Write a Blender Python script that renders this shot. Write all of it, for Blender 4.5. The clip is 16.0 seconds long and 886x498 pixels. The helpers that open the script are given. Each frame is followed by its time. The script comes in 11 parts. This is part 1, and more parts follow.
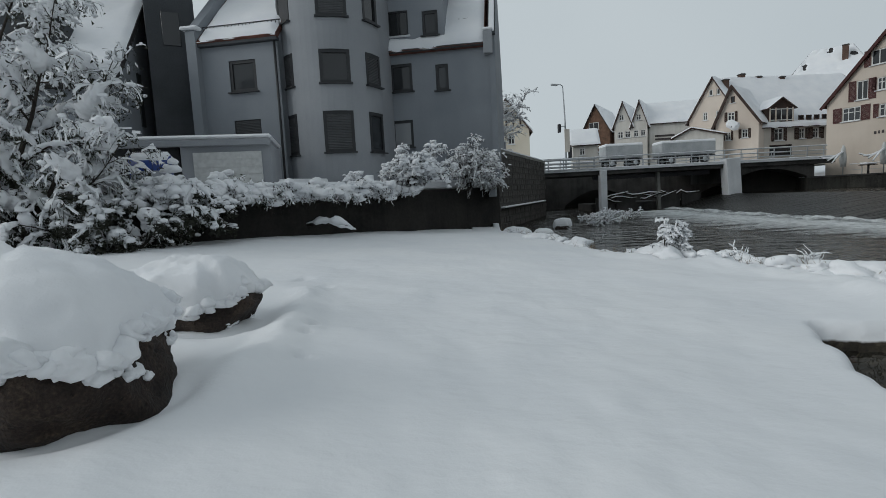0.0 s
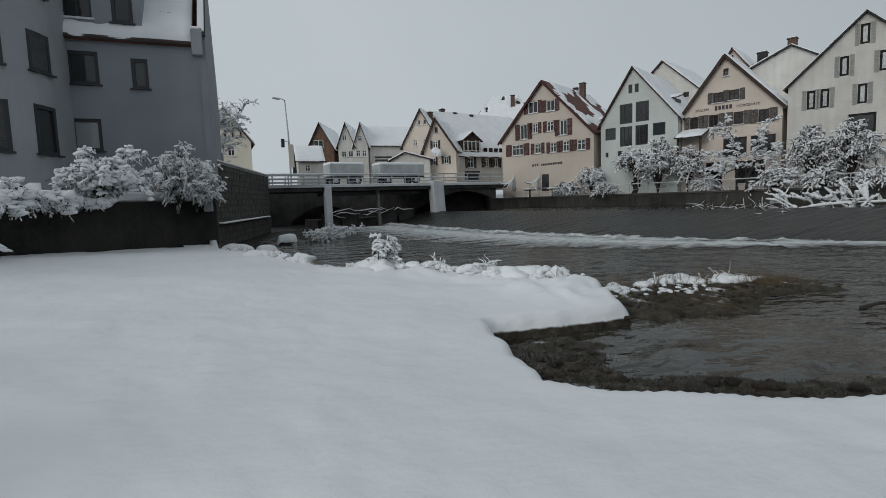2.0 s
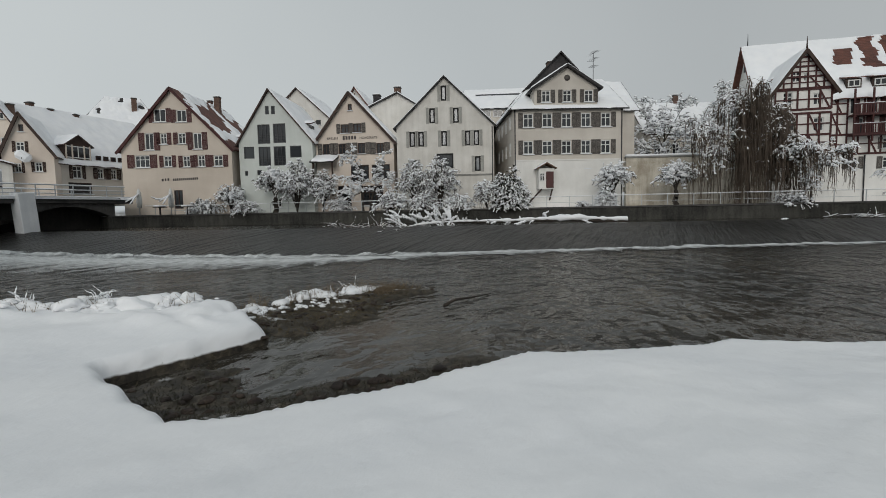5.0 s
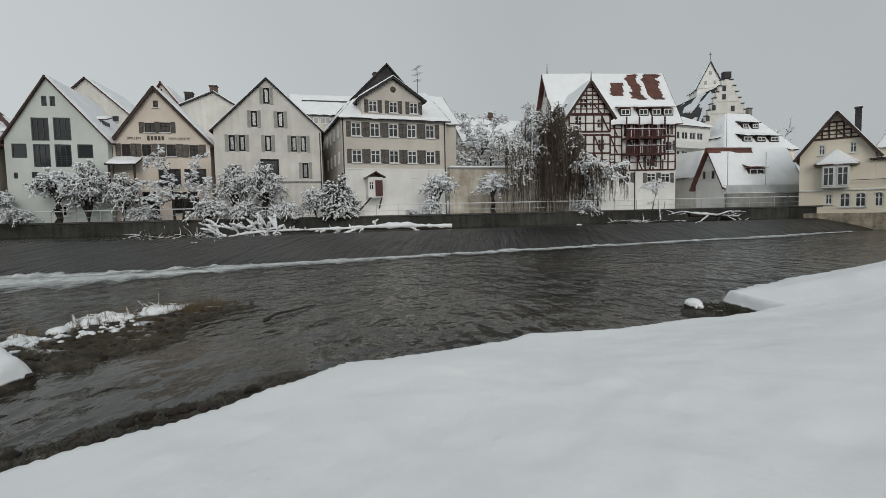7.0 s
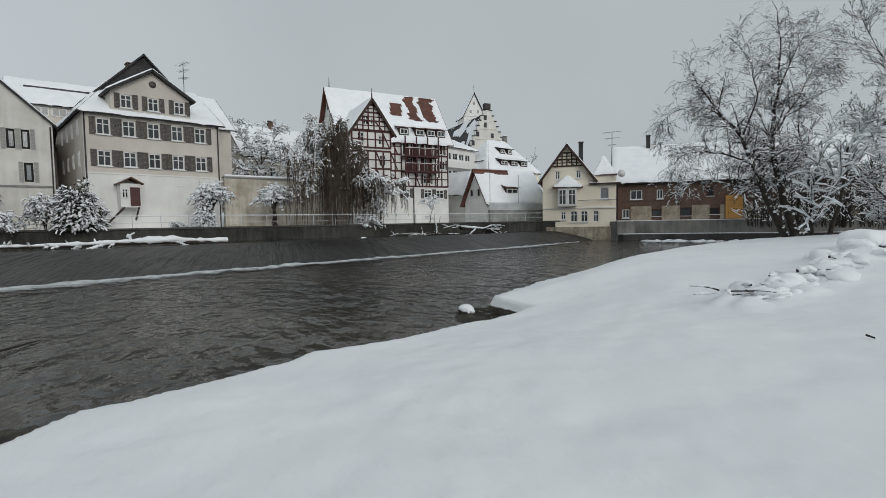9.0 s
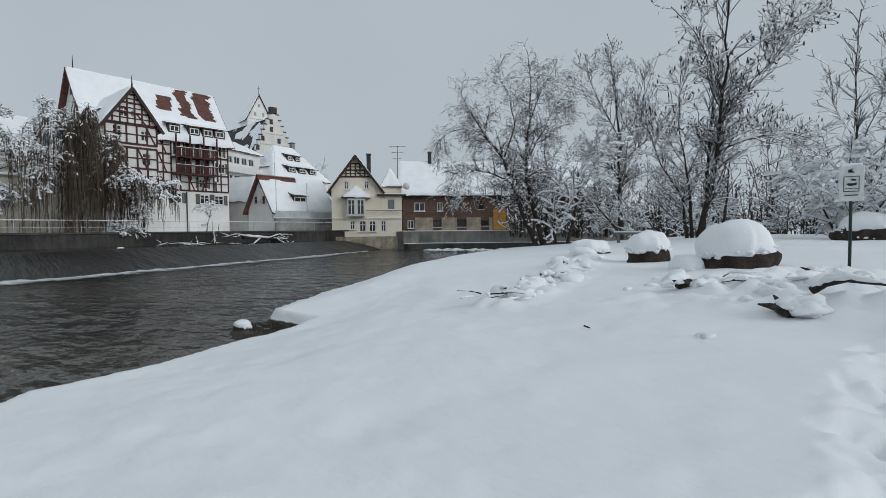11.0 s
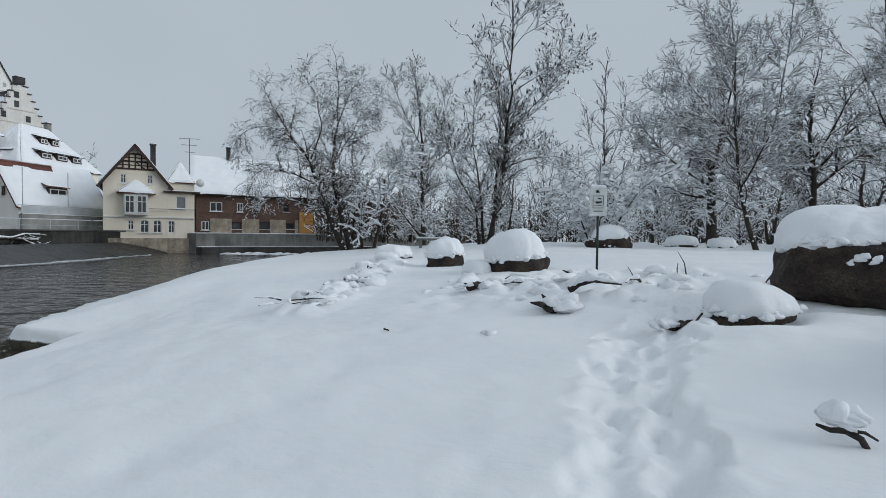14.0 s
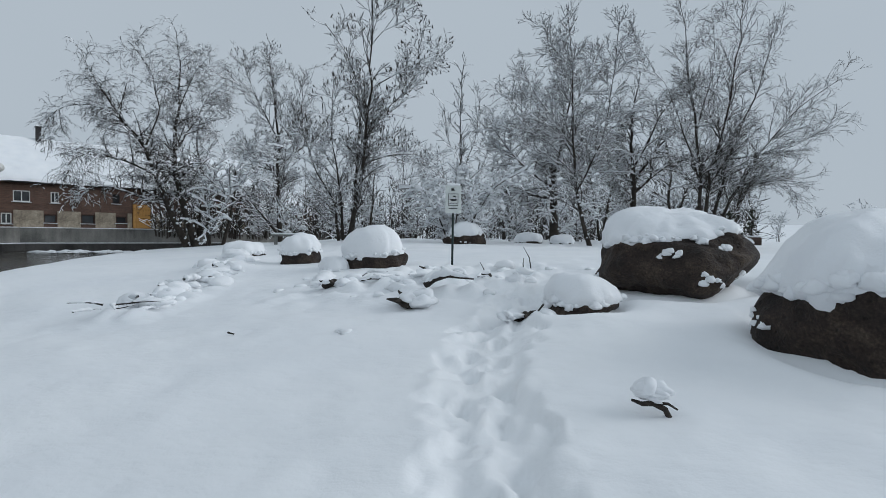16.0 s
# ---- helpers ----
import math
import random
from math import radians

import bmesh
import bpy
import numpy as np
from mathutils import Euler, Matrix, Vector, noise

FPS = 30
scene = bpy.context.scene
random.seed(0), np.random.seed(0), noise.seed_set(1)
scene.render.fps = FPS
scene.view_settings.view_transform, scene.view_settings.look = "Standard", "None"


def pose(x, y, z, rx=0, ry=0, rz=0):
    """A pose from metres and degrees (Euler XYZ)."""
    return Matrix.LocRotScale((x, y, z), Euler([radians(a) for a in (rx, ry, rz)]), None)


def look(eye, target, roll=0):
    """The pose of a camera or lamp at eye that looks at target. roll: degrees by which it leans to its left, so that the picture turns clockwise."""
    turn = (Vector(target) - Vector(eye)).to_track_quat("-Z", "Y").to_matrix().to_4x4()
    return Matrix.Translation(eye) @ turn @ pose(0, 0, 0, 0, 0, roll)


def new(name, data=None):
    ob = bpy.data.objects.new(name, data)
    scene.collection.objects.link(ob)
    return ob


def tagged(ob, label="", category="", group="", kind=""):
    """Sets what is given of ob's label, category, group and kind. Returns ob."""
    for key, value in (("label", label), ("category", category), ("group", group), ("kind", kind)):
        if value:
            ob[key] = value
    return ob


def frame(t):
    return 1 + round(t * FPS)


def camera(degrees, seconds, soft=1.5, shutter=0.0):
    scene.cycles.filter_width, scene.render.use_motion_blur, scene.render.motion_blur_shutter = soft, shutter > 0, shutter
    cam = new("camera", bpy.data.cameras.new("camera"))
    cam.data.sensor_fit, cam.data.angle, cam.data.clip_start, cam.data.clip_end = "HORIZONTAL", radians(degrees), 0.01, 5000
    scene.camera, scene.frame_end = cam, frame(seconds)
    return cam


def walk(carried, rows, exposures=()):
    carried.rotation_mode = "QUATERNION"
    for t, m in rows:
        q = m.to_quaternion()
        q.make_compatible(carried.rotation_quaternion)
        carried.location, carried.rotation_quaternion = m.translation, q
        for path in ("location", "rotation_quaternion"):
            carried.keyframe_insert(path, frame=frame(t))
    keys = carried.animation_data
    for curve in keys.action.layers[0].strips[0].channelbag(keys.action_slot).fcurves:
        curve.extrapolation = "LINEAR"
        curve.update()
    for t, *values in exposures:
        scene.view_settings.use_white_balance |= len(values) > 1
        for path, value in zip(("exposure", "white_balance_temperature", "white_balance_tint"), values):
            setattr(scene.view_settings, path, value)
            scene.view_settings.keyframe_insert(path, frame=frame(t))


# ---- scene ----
cam = camera(82.3, 16.0, soft=0.35)
PATH = [
    (0, (0.281, -0.466, 2.301), (0.246, 1.523, 2.092), -3.0),
    (0.5, (0.394, -0.493, 2.313), (0.608, 1.485, 2.107), -2.4),
    (1, (0.494, -0.514, 2.31), (0.952, 1.423, 2.115), -2.2),
    (1.5, (0.56, -0.498, 2.309), (1.272, 1.361, 2.117), -1.9),
    (2, (0.565, -0.491, 2.301), (1.528, 1.251, 2.108), -1.9),
    (2.5, (0.566, -0.49, 2.311), (1.753, 1.109, 2.12), -1.8),
    (3, (0.582, -0.507, 2.33), (1.956, 0.934, 2.141), -1.6),
    (3.5, (0.618, -0.509, 2.324), (2.16, 0.751, 2.14), -1.5),
    (4, (0.645, -0.544, 2.312), (2.328, 0.522, 2.139), -1.4),
    (4.2, (0.632, -0.588, 2.335), (2.359, 0.407, 2.165), -1.3),
    (6.5, (0.676, -0.904, 2.367), (2.642, -0.567, 2.223), -1.3),
    (7, (0.697, -0.969, 2.376), (2.688, -0.839, 2.235), -1.3),
    (7.5, (0.694, -0.993, 2.39), (2.687, -1.094, 2.258), -1.3),
    (8, (0.762, -1.002, 2.389), (2.734, -1.311, 2.264), -1.2),
    (8.5, (0.798, -1.0, 2.384), (2.734, -1.488, 2.266), -1.3),
    (9, (0.917, -1.056, 2.363), (2.792, -1.745, 2.257), -1.0),
    (9.5, (0.904, -1.109, 2.359), (2.682, -2.02, 2.265), -0.8),
    (10, (0.913, -1.202, 2.355), (2.579, -2.306, 2.268), -0.8),
    (12.3, (0.85, -1.299, 2.353), (2.04, -2.905, 2.286), 0.4),
    (12.5, (0.847, -1.277, 2.359), (1.995, -2.914, 2.294), 0.5),
    (13, (0.838, -1.296, 2.358), (1.881, -3.001, 2.295), 0.6),
    (13.5, (0.828, -1.311, 2.359), (1.772, -3.074, 2.299), 0.6),
    (14, (0.822, -1.322, 2.363), (1.669, -3.133, 2.303), 0.7),
    (14.5, (0.812, -1.334, 2.361), (1.547, -3.193, 2.297), 0.9),
    (15, (0.807, -1.375, 2.363), (1.403, -3.283, 2.294), 1.0),
    (15.5, (0.784, -1.401, 2.359), (1.243, -3.346, 2.292), 1.1),
    (16, (0.771, -1.432, 2.36), (1.103, -3.403, 2.294), 1.0),
]
walk(cam, [(t, look(eye, target, roll)) for t, eye, target, roll in PATH],
     [(0, -0.12, 6130, 8), (2.5, -0.2, 6240, 9), (4.2, -0.08, 6450, 10), (7, 0.08, 6480, 9), (9, 0.12, 6270, 9), (12.5, 0.16, 5900, 9), (16, 0.17, 5860, 9)])

# ---- world and light: an overcast winter morning ----
world = bpy.data.worlds.new("sky")
scene.world = world
world.use_nodes = True
wn, wl = world.node_tree.nodes, world.node_tree.links
wn.clear()
w_out = wn.new("ShaderNodeOutputWorld")
w_bg = wn.new("ShaderNodeBackground")
w_sky = wn.new("ShaderNodeTexSky")
w_sky.sky_type = "NISHITA"
w_sky.sun_disc = False
w_sky.sun_elevation = radians(24)
w_sky.sun_rotation = radians(255)
w_sky.dust_density, w_sky.air_density, w_sky.ozone_density = 4.0, 1.0, 1.0
w_hsv = wn.new("ShaderNodeHueSaturation")
w_hsv.inputs["Saturation"].default_value = 0.25
w_mix = wn.new("ShaderNodeMix")
w_mix.data_type = "RGBA"
w_mix.inputs[0].default_value = 0.965
w_geo = wn.new("ShaderNodeTexCoord")
w_noise = wn.new("ShaderNodeTexNoise")
w_noise.inputs["Scale"].default_value = 1.3
w_noise.inputs["Detail"].default_value = 3.0
w_ramp = wn.new("ShaderNodeValToRGB")
w_ramp.color_ramp.elements[0].position, w_ramp.color_ramp.elements[1].position = 0.3, 0.75
w_ramp.color_ramp.elements[0].color = (4.4, 4.74, 4.88, 1)
w_ramp.color_ramp.elements[1].color = (5.0, 5.3, 5.38, 1)
wl.new(w_geo.outputs["Generated"], w_noise.inputs["Vector"])
wl.new(w_noise.outputs["Fac"], w_ramp.inputs["Fac"])
wl.new(w_sky.outputs["Color"], w_hsv.inputs["Color"])
wl.new(w_hsv.outputs["Color"], w_mix.inputs[6])
wl.new(w_ramp.outputs["Color"], w_mix.inputs[7])
# the cloud is thinner and brighter towards the north
w_sep = wn.new("ShaderNodeSeparateXYZ")
w_side = wn.new("ShaderNodeValToRGB")
w_side.color_ramp.elements[0].position, w_side.color_ramp.elements[0].color = 0.45, (0.87, 0.87, 0.87, 1)
w_side.color_ramp.elements[1].position, w_side.color_ramp.elements[1].color = 1.0, (1.2, 1.2, 1.19, 1)
w_half = wn.new("ShaderNodeMath")
w_half.operation = "MULTIPLY_ADD"
w_half.inputs[1].default_value, w_half.inputs[2].default_value = 0.5, 0.5
w_mul = wn.new("ShaderNodeMix")
w_mul.data_type, w_mul.blend_type = "RGBA", "MULTIPLY"
w_mul.inputs[0].default_value = 1.0
wl.new(w_geo.outputs["Generated"], w_sep.inputs[0])
wl.new(w_sep.outputs["Y"], w_half.inputs[0])
wl.new(w_half.outputs[0], w_side.inputs["Fac"])
wl.new(w_mix.outputs[2], w_mul.inputs[6])
wl.new(w_side.outputs["Color"], w_mul.inputs[7])
wl.new(w_mul.outputs[2], w_bg.inputs["Color"])
wl.new(w_bg.outputs[0], w_out.inputs["Surface"])
w_bg.inputs["Strength"].default_value = 0.1

sun = new("sun", bpy.data.lights.new("sun", "SUN"))
sun.data.energy = 1.1
sun.data.angle = radians(35)
sun.data.color = (1.0, 0.96, 0.9)
sun.matrix_basis = look((-60, -16, 62), (0, 0, 34))


# ---- materials ----
def nodes_of(name):
    m = bpy.data.materials.new(name)
    m.use_nodes = True
    nt = m.node_tree
    return m, nt.nodes, nt.links, nt.nodes["Principled BSDF"]


def noise_node(n, l, scale, detail=4.0, vec=None, rough=0.55):
    t = n.new("ShaderNodeTexNoise")
    t.inputs["Scale"].default_value = scale
    t.inputs["Detail"].default_value = detail
    t.inputs["Roughness"].default_value = rough
    if vec is not None:
        l.new(vec, t.inputs["Vector"])
    return t


def ramp_node(n, l, src, stops):
    r = n.new("ShaderNodeValToRGB")
    e = r.color_ramp.elements
    while len(e) < len(stops):
        e.new(0.5)
    for el, (p, c) in zip(e, stops):
        el.position = p
        el.color = (*c, 1) if len(c) == 3 else c
    l.new(src, r.inputs["Fac"])
    return r


def bump_node(n, l, height, strength, dist, normal=None):
    b = n.new("ShaderNodeBump")
    b.inputs["Strength"].default_value = strength
    b.inputs["Distance"].default_value = dist
    l.new(height, b.inputs["Height"])
    if normal is not None:
        l.new(normal, b.inputs["Normal"])
    return b


def scaled(n, l, vec, s):
    m = n.new("ShaderNodeMapping")
    m.inputs["Scale"].default_value = s
    l.new(vec, m.inputs["Vector"])
    return m.outputs["Vector"]


def mottled(name, dark, light, big=0.6, small=18.0, rough=0.85, bump=0.35, dist=0.01, streak=0.0, metal=0.0, spread=(0.3, 0.7), vary=0.0):
    """A surface between two colours at two scales, with fine relief; streak: rain stains that run down."""
    m, n, l, p = nodes_of(name)
    tc = n.new("ShaderNodeTexCoord").outputs["Object"]
    a = noise_node(n, l, big, 5.0, tc)
    b = noise_node(n, l, small, 4.0, tc)
    mix = n.new("ShaderNodeMath")
    mix.operation = "MULTIPLY_ADD"
    l.new(b.outputs["Fac"], mix.inputs[0])
    mix.inputs[1].default_value = 0.45
    sub = n.new("ShaderNodeMath")
    sub.operation = "MULTIPLY_ADD"
    l.new(a.outputs["Fac"], sub.inputs[0])
    sub.inputs[1].default_value = 0.9
    sub.inputs[2].default_value = -0.18
    l.new(sub.outputs[0], mix.inputs[2])
    src = mix.outputs[0]
    if streak:
        s = noise_node(n, l, 1.0, 3.0, scaled(n, l, tc, (3.0, 3.0, 0.25)))
        st = n.new("ShaderNodeMath")
        st.operation = "MULTIPLY_ADD"
        l.new(s.outputs["Fac"], st.inputs[0])
        st.inputs[1].default_value = streak
        ad = n.new("ShaderNodeMath")
        ad.operation = "ADD"
        l.new(src, ad.inputs[0])
        ad.inputs[1].default_value = -0.5 * streak
        l.new(ad.outputs[0], st.inputs[2])
        src = st.outputs[0]
    if vary:
        oi = n.new("ShaderNodeObjectInfo")
        va = n.new("ShaderNodeMath")
        va.operation = "MULTIPLY_ADD"
        l.new(oi.outputs["Random"], va.inputs[0])
        va.inputs[1].default_value = vary
        l.new(src, va.inputs[2])
        src = va.outputs[0]
    r = ramp_node(n, l, src, [(spread[0], dark), (spread[1], light)])
    l.new(r.outputs["Color"], p.inputs["Base Color"])
    p.inputs["Roughness"].default_value = rough
    p.inputs["Metallic"].default_value = metal
    if bump:
        bn = bump_node(n, l, src, bump, dist)
        l.new(bn.outputs["Normal"], p.inputs["Normal"])
    return m


def snow_material(name, fine=1.0):
    m, n, l, p = nodes_of(name)
    pos = n.new("ShaderNodeNewGeometry").outputs["Position"]
    a = noise_node(n, l, 0.9, 4.0, pos)
    r = ramp_node(n, l, a.outputs["Fac"], [(0.3, (0.8, 0.818, 0.845)), (0.7, (0.87, 0.88, 0.892))])
    l.new(r.outputs["Color"], p.inputs["Base Color"])
    p.inputs["Roughness"].default_value = 0.7
    p.inputs["Specular IOR Level"].default_value = 0.25
    b1 = noise_node(n, l, 5.0, 5.0, pos)
    b2 = noise_node(n, l, 60.0, 3.0, pos)
    n1 = bump_node(n, l, b1.outputs["Fac"], 0.35 * fine, 0.05)
    n2 = bump_node(n, l, b2.outputs["Fac"], 0.35 * fine, 0.006, n1.outputs["Normal"])
    l.new(n2.outputs["Normal"], p.inputs["Normal"])
    return m


def ground_material():
    """Snow that gives way to wet brown mud and stubble where the bank goes down to the water."""
    m, n, l, p = nodes_of("bank_snow")
    geo = n.new("ShaderNodeNewGeometry")
    pos = geo.outputs["Position"]
    sep = n.new("ShaderNodeSeparateXYZ")
    l.new(pos, sep.inputs[0])
    a = noise_node(n, l, 0.5, 4.0, pos)
    snow_c = ramp_node(n, l, a.outputs["Fac"], [(0.3, (0.79, 0.807, 0.83)), (0.7, (0.862, 0.872, 0.882))])
    mudn = noise_node(n, l, 5.0, 6.0, pos, 0.75)
    mud_c = ramp_node(n, l, mudn.outputs["Fac"], [(0.36, (0.01, 0.008, 0.006)), (0.52, (0.035, 0.028, 0.018)), (0.68, (0.1, 0.083, 0.06))])
    edge = noise_node(n, l, 6.0, 4.0, pos)
    add = n.new("ShaderNodeMath")
    add.operation = "MULTIPLY_ADD"
    l.new(edge.outputs["Fac"], add.inputs[0])
    add.inputs[1].default_value = 0.06
    l.new(sep.outputs["Z"], add.inputs[2])
    mask = n.new("ShaderNodeMapRange")
    mask.inputs["From Min"].default_value, mask.inputs["From Max"].default_value = 0.135, 0.165
    l.new(add.outputs[0], mask.inputs["Value"])
    mix = n.new("ShaderNodeMix")
    mix.data_type = "RGBA"
    l.new(mask.outputs[0], mix.inputs[0])
    l.new(mud_c.outputs["Color"], mix.inputs[6])
    l.new(snow_c.outputs["Color"], mix.inputs[7])
    l.new(mix.outputs[2], p.inputs["Base Color"])
    rg = n.new("ShaderNodeMapRange")
    rg.inputs["To Min"].default_value, rg.inputs["To Max"].default_value = 0.62, 0.75
    l.new(mask.outputs[0], rg.inputs["Value"])
    l.new(rg.outputs[0], p.inputs["Roughness"])
    p.inputs["Specular IOR Level"].default_value = 0.3
    b1 = noise_node(n, l, 1.7, 3.0, scaled(n, l, pos, (1.0, 1.5, 1.0)))
    b2 = noise_node(n, l, 45.0, 4.0, pos)
    b3 = noise_node(n, l, 4.2, 3.0, scaled(n, l, pos, (1.0, 1.7, 1.0)), 0.5)
    n1 = bump_node(n, l, b1.outputs["Fac"], 0.34, 0.085)
    n3 = bump_node(n, l, b3.outputs["Fac"], 0.24, 0.035, n1.outputs["Normal"])
    n2 = bump_node(n, l, b2.outputs["Fac"], 0.35, 0.007, n3.outputs["Normal"])
    l.new(n2.outputs["Normal"], p.inputs["Normal"])
    return m


def water_material(name, deep, shallow, stretch, rough=0.08, strength=0.35, lee=None):
    m, n, l, p = nodes_of(name)
    pos = n.new("ShaderNodeNewGeometry").outputs["Position"]
    a = noise_node(n, l, 0.12, 3.0, pos)
    r = ramp_node(n, l, a.outputs["Fac"], [(0.35, deep), (0.7, shallow)])
    l.new(r.outputs["Color"], p.inputs["Base Color"])
    p.inputs["Roughness"].default_value = rough
    p.inputs["IOR"].default_value = 1.33
    mp = n.new("ShaderNodeMapping")
    mp.inputs["Rotation"].default_value = (0, 0, radians(stretch[0]))
    mp.inputs["Scale"].default_value = (stretch[1], stretch[2], 1)
    l.new(pos, mp.inputs["Vector"])
    w1 = noise_node(n, l, 0.9, 2.0, mp.outputs["Vector"], 0.5)
    w2 = noise_node(n, l, 3.2, 2.0, mp.outputs["Vector"], 0.5)
    calm = noise_node(n, l, 0.16, 3.0, pos)
    cr = n.new("ShaderNodeMapRange")
    cr.inputs["From Min"].default_value, cr.inputs["From Max"].default_value = 0.35, 0.65
    cr.inputs["To Min"].default_value, cr.inputs["To Max"].default_value = 0.25, 0.85
    l.new(calm.outputs["Fac"], cr.inputs["Value"])
    n1 = bump_node(n, l, w1.outputs["Fac"], strength, 0.55)
    nm = bump_node(n, l, w2.outputs["Fac"], strength * 1.6, 0.1, n1.outputs["Normal"])
    w3 = noise_node(n, l, 9.0, 2.0, mp.outputs["Vector"], 0.5)
    n2 = bump_node(n, l, w3.outputs["Fac"], strength * 1.6, 0.02, nm.outputs["Normal"])
    l.new(cr.outputs[0], n1.inputs["Strength"])
    if lee:
        # still water in the shelter of the bank
        far = n.new("ShaderNodeVectorMath")
        far.operation = "DISTANCE"
        far.inputs[1].default_value = lee
        l.new(pos, far.inputs[0])
        q = n.new("ShaderNodeMapRange")
        q.inputs["From Min"].default_value, q.inputs["From Max"].default_value = 1.6, 3.8
        q.inputs["To Min"].default_value, q.inputs["To Max"].default_value = 0.25, 1.0
        l.new(far.outputs["Value"], q.inputs["Value"])
        for node, v in ((n1, cr.outputs[0]), (nm, None), (n2, None)):
            mu = n.new("ShaderNodeMath")
            mu.operation = "MULTIPLY"
            l.new(q.outputs[0], mu.inputs[0])
            if v is None:
                mu.inputs[1].default_value = strength * 1.6
            else:
                l.new(v, mu.inputs[1])
            l.new(mu.outputs[0], node.inputs["Strength"])
    l.new(n2.outputs["Normal"], p.inputs["Normal"])
    return m


def foam_material(name, cover):
    """Broken white water: foam flecks on the surface, gaps between them clear."""
    m, n, l, p = nodes_of(name)
    tc = n.new("ShaderNodeTexCoord").outputs["UV"]
    pos = n.new("ShaderNodeNewGeometry").outputs["Position"]
    a = noise_node(n, l, 2.2, 6.0, pos, 0.75)
    sep = n.new("ShaderNodeSeparateXYZ")
    l.new(tc, sep.inputs[0])
    add = n.new("ShaderNodeMath")
    add.operation = "ADD"
    l.new(a.outputs["Fac"], add.inputs[0])
    l.new(sep.outputs["Y"], add.inputs[1])
    mr = n.new("ShaderNodeMapRange")
    mr.inputs["From Min"].default_value, mr.inputs["From Max"].default_value = cover, cover + 0.5
    l.new(add.outputs[0], mr.inputs["Value"])
    l.new(mr.outputs[0], p.inputs["Alpha"])
    p.inputs["Base Color"].default_value = (0.66, 0.68, 0.68, 1)
    p.inputs["Roughness"].default_value = 0.8
    bn = bump_node(n, l, a.outputs["Fac"], 0.6, 0.15)
    l.new(bn.outputs["Normal"], p.inputs["Normal"])
    return m


def brick_material(name, c1, c2, mortar, w, h, bump=0.5):
    m, n, l, p = nodes_of(name)
    tc = n.new("ShaderNodeTexCoord").outputs["Object"]
    rot = n.new("ShaderNodeMapping")
    rot.inputs["Rotation"].default_value = (radians(90), 0, 0)
    l.new(tc, rot.inputs["Vector"])
    br = n.new("ShaderNodeTexBrick")
    br.inputs["Scale"].default_value = 1.0
    br.inputs["Brick Width"].default_value, br.inputs["Row Height"].default_value = w, h
    br.inputs["Mortar Size"].default_value = 0.06 * h
    br.inputs["Color1"].default_value, br.inputs["Color2"].default_value = (*c1, 1), (*c2, 1)
    br.inputs["Mortar"].default_value = (*mortar, 1)
    l.new(rot.outputs["Vector"], br.inputs["Vector"])
    a = noise_node(n, l, 0.7, 5.0, tc)
    mx = n.new("ShaderNodeMix")
    mx.data_type = "RGBA"
    mx.blend_type = "MULTIPLY"
    mx.inputs[0].default_value = 0.7
    rr = ramp_node(n, l, a.outputs["Fac"], [(0.3, (0.5, 0.47, 0.45)), (0.7, (1.0, 1.0, 1.0))])
    l.new(br.outputs["Color"], mx.inputs[6])
    l.new(rr.outputs["Color"], mx.inputs[7])
    l.new(mx.outputs[2], p.inputs["Base Color"])
    p.inputs["Roughness"].default_value = 0.9
    bn = bump_node(n, l, br.outputs["Fac"], bump, -0.02)
    l.new(bn.outputs["Normal"], p.inputs["Normal"])
    return m


def tile_material(name, dark, light):
    """Rows of clay roof tiles, with lichen and soot."""
    m, n, l, p = nodes_of(name)
    tc = n.new("ShaderNodeTexCoord").outputs["Object"]
    a = noise_node(n, l, 1.1, 5.0, tc)
    b = noise_node(n, l, 9.0, 3.0, tc)
    wv = n.new("ShaderNodeTexWave")
    wv.wave_type, wv.bands_direction = "BANDS", "Z"
    wv.inputs["Scale"].default_value = 1.6
    wv.inputs["Distortion"].default_value = 0.6
    l.new(tc, wv.inputs["Vector"])
    ad = n.new("ShaderNodeMath")
    ad.operation = "MULTIPLY_ADD"
    l.new(b.outputs["Fac"], ad.inputs[0])
    ad.inputs[1].default_value = 0.5
    sb = n.new("ShaderNodeMath")
    sb.operation = "MULTIPLY_ADD"
    l.new(a.outputs["Fac"], sb.inputs[0])
    sb.inputs[1].default_value = 0.8
    sb.inputs[2].default_value = -0.15
    l.new(sb.outputs[0], ad.inputs[2])
    r = ramp_node(n, l, ad.outputs[0], [(0.3, dark), (0.7, light)])
    l.new(r.outputs["Color"], p.inputs["Base Color"])
    p.inputs["Roughness"].default_value = 0.8
    bn = bump_node(n, l, wv.outputs["Fac"], 0.6, 0.03)
    l.new(bn.outputs["Normal"], p.inputs["Normal"])
    return m


def plain(name, col, rough=0.5, metal=0.0):
    m, n, l, p = nodes_of(name)
    tc = n.new("ShaderNodeTexCoord").outputs["Object"]
    a = noise_node(n, l, 6.0, 4.0, tc)
    d = tuple(c * 0.82 for c in col)
    r = ramp_node(n, l, a.outputs["Fac"], [(0.35, d), (0.65, col)])
    l.new(r.outputs["Color"], p.inputs["Base Color"])
    p.inputs["Roughness"].default_value = rough
    p.inputs["Metallic"].default_value = metal
    return m


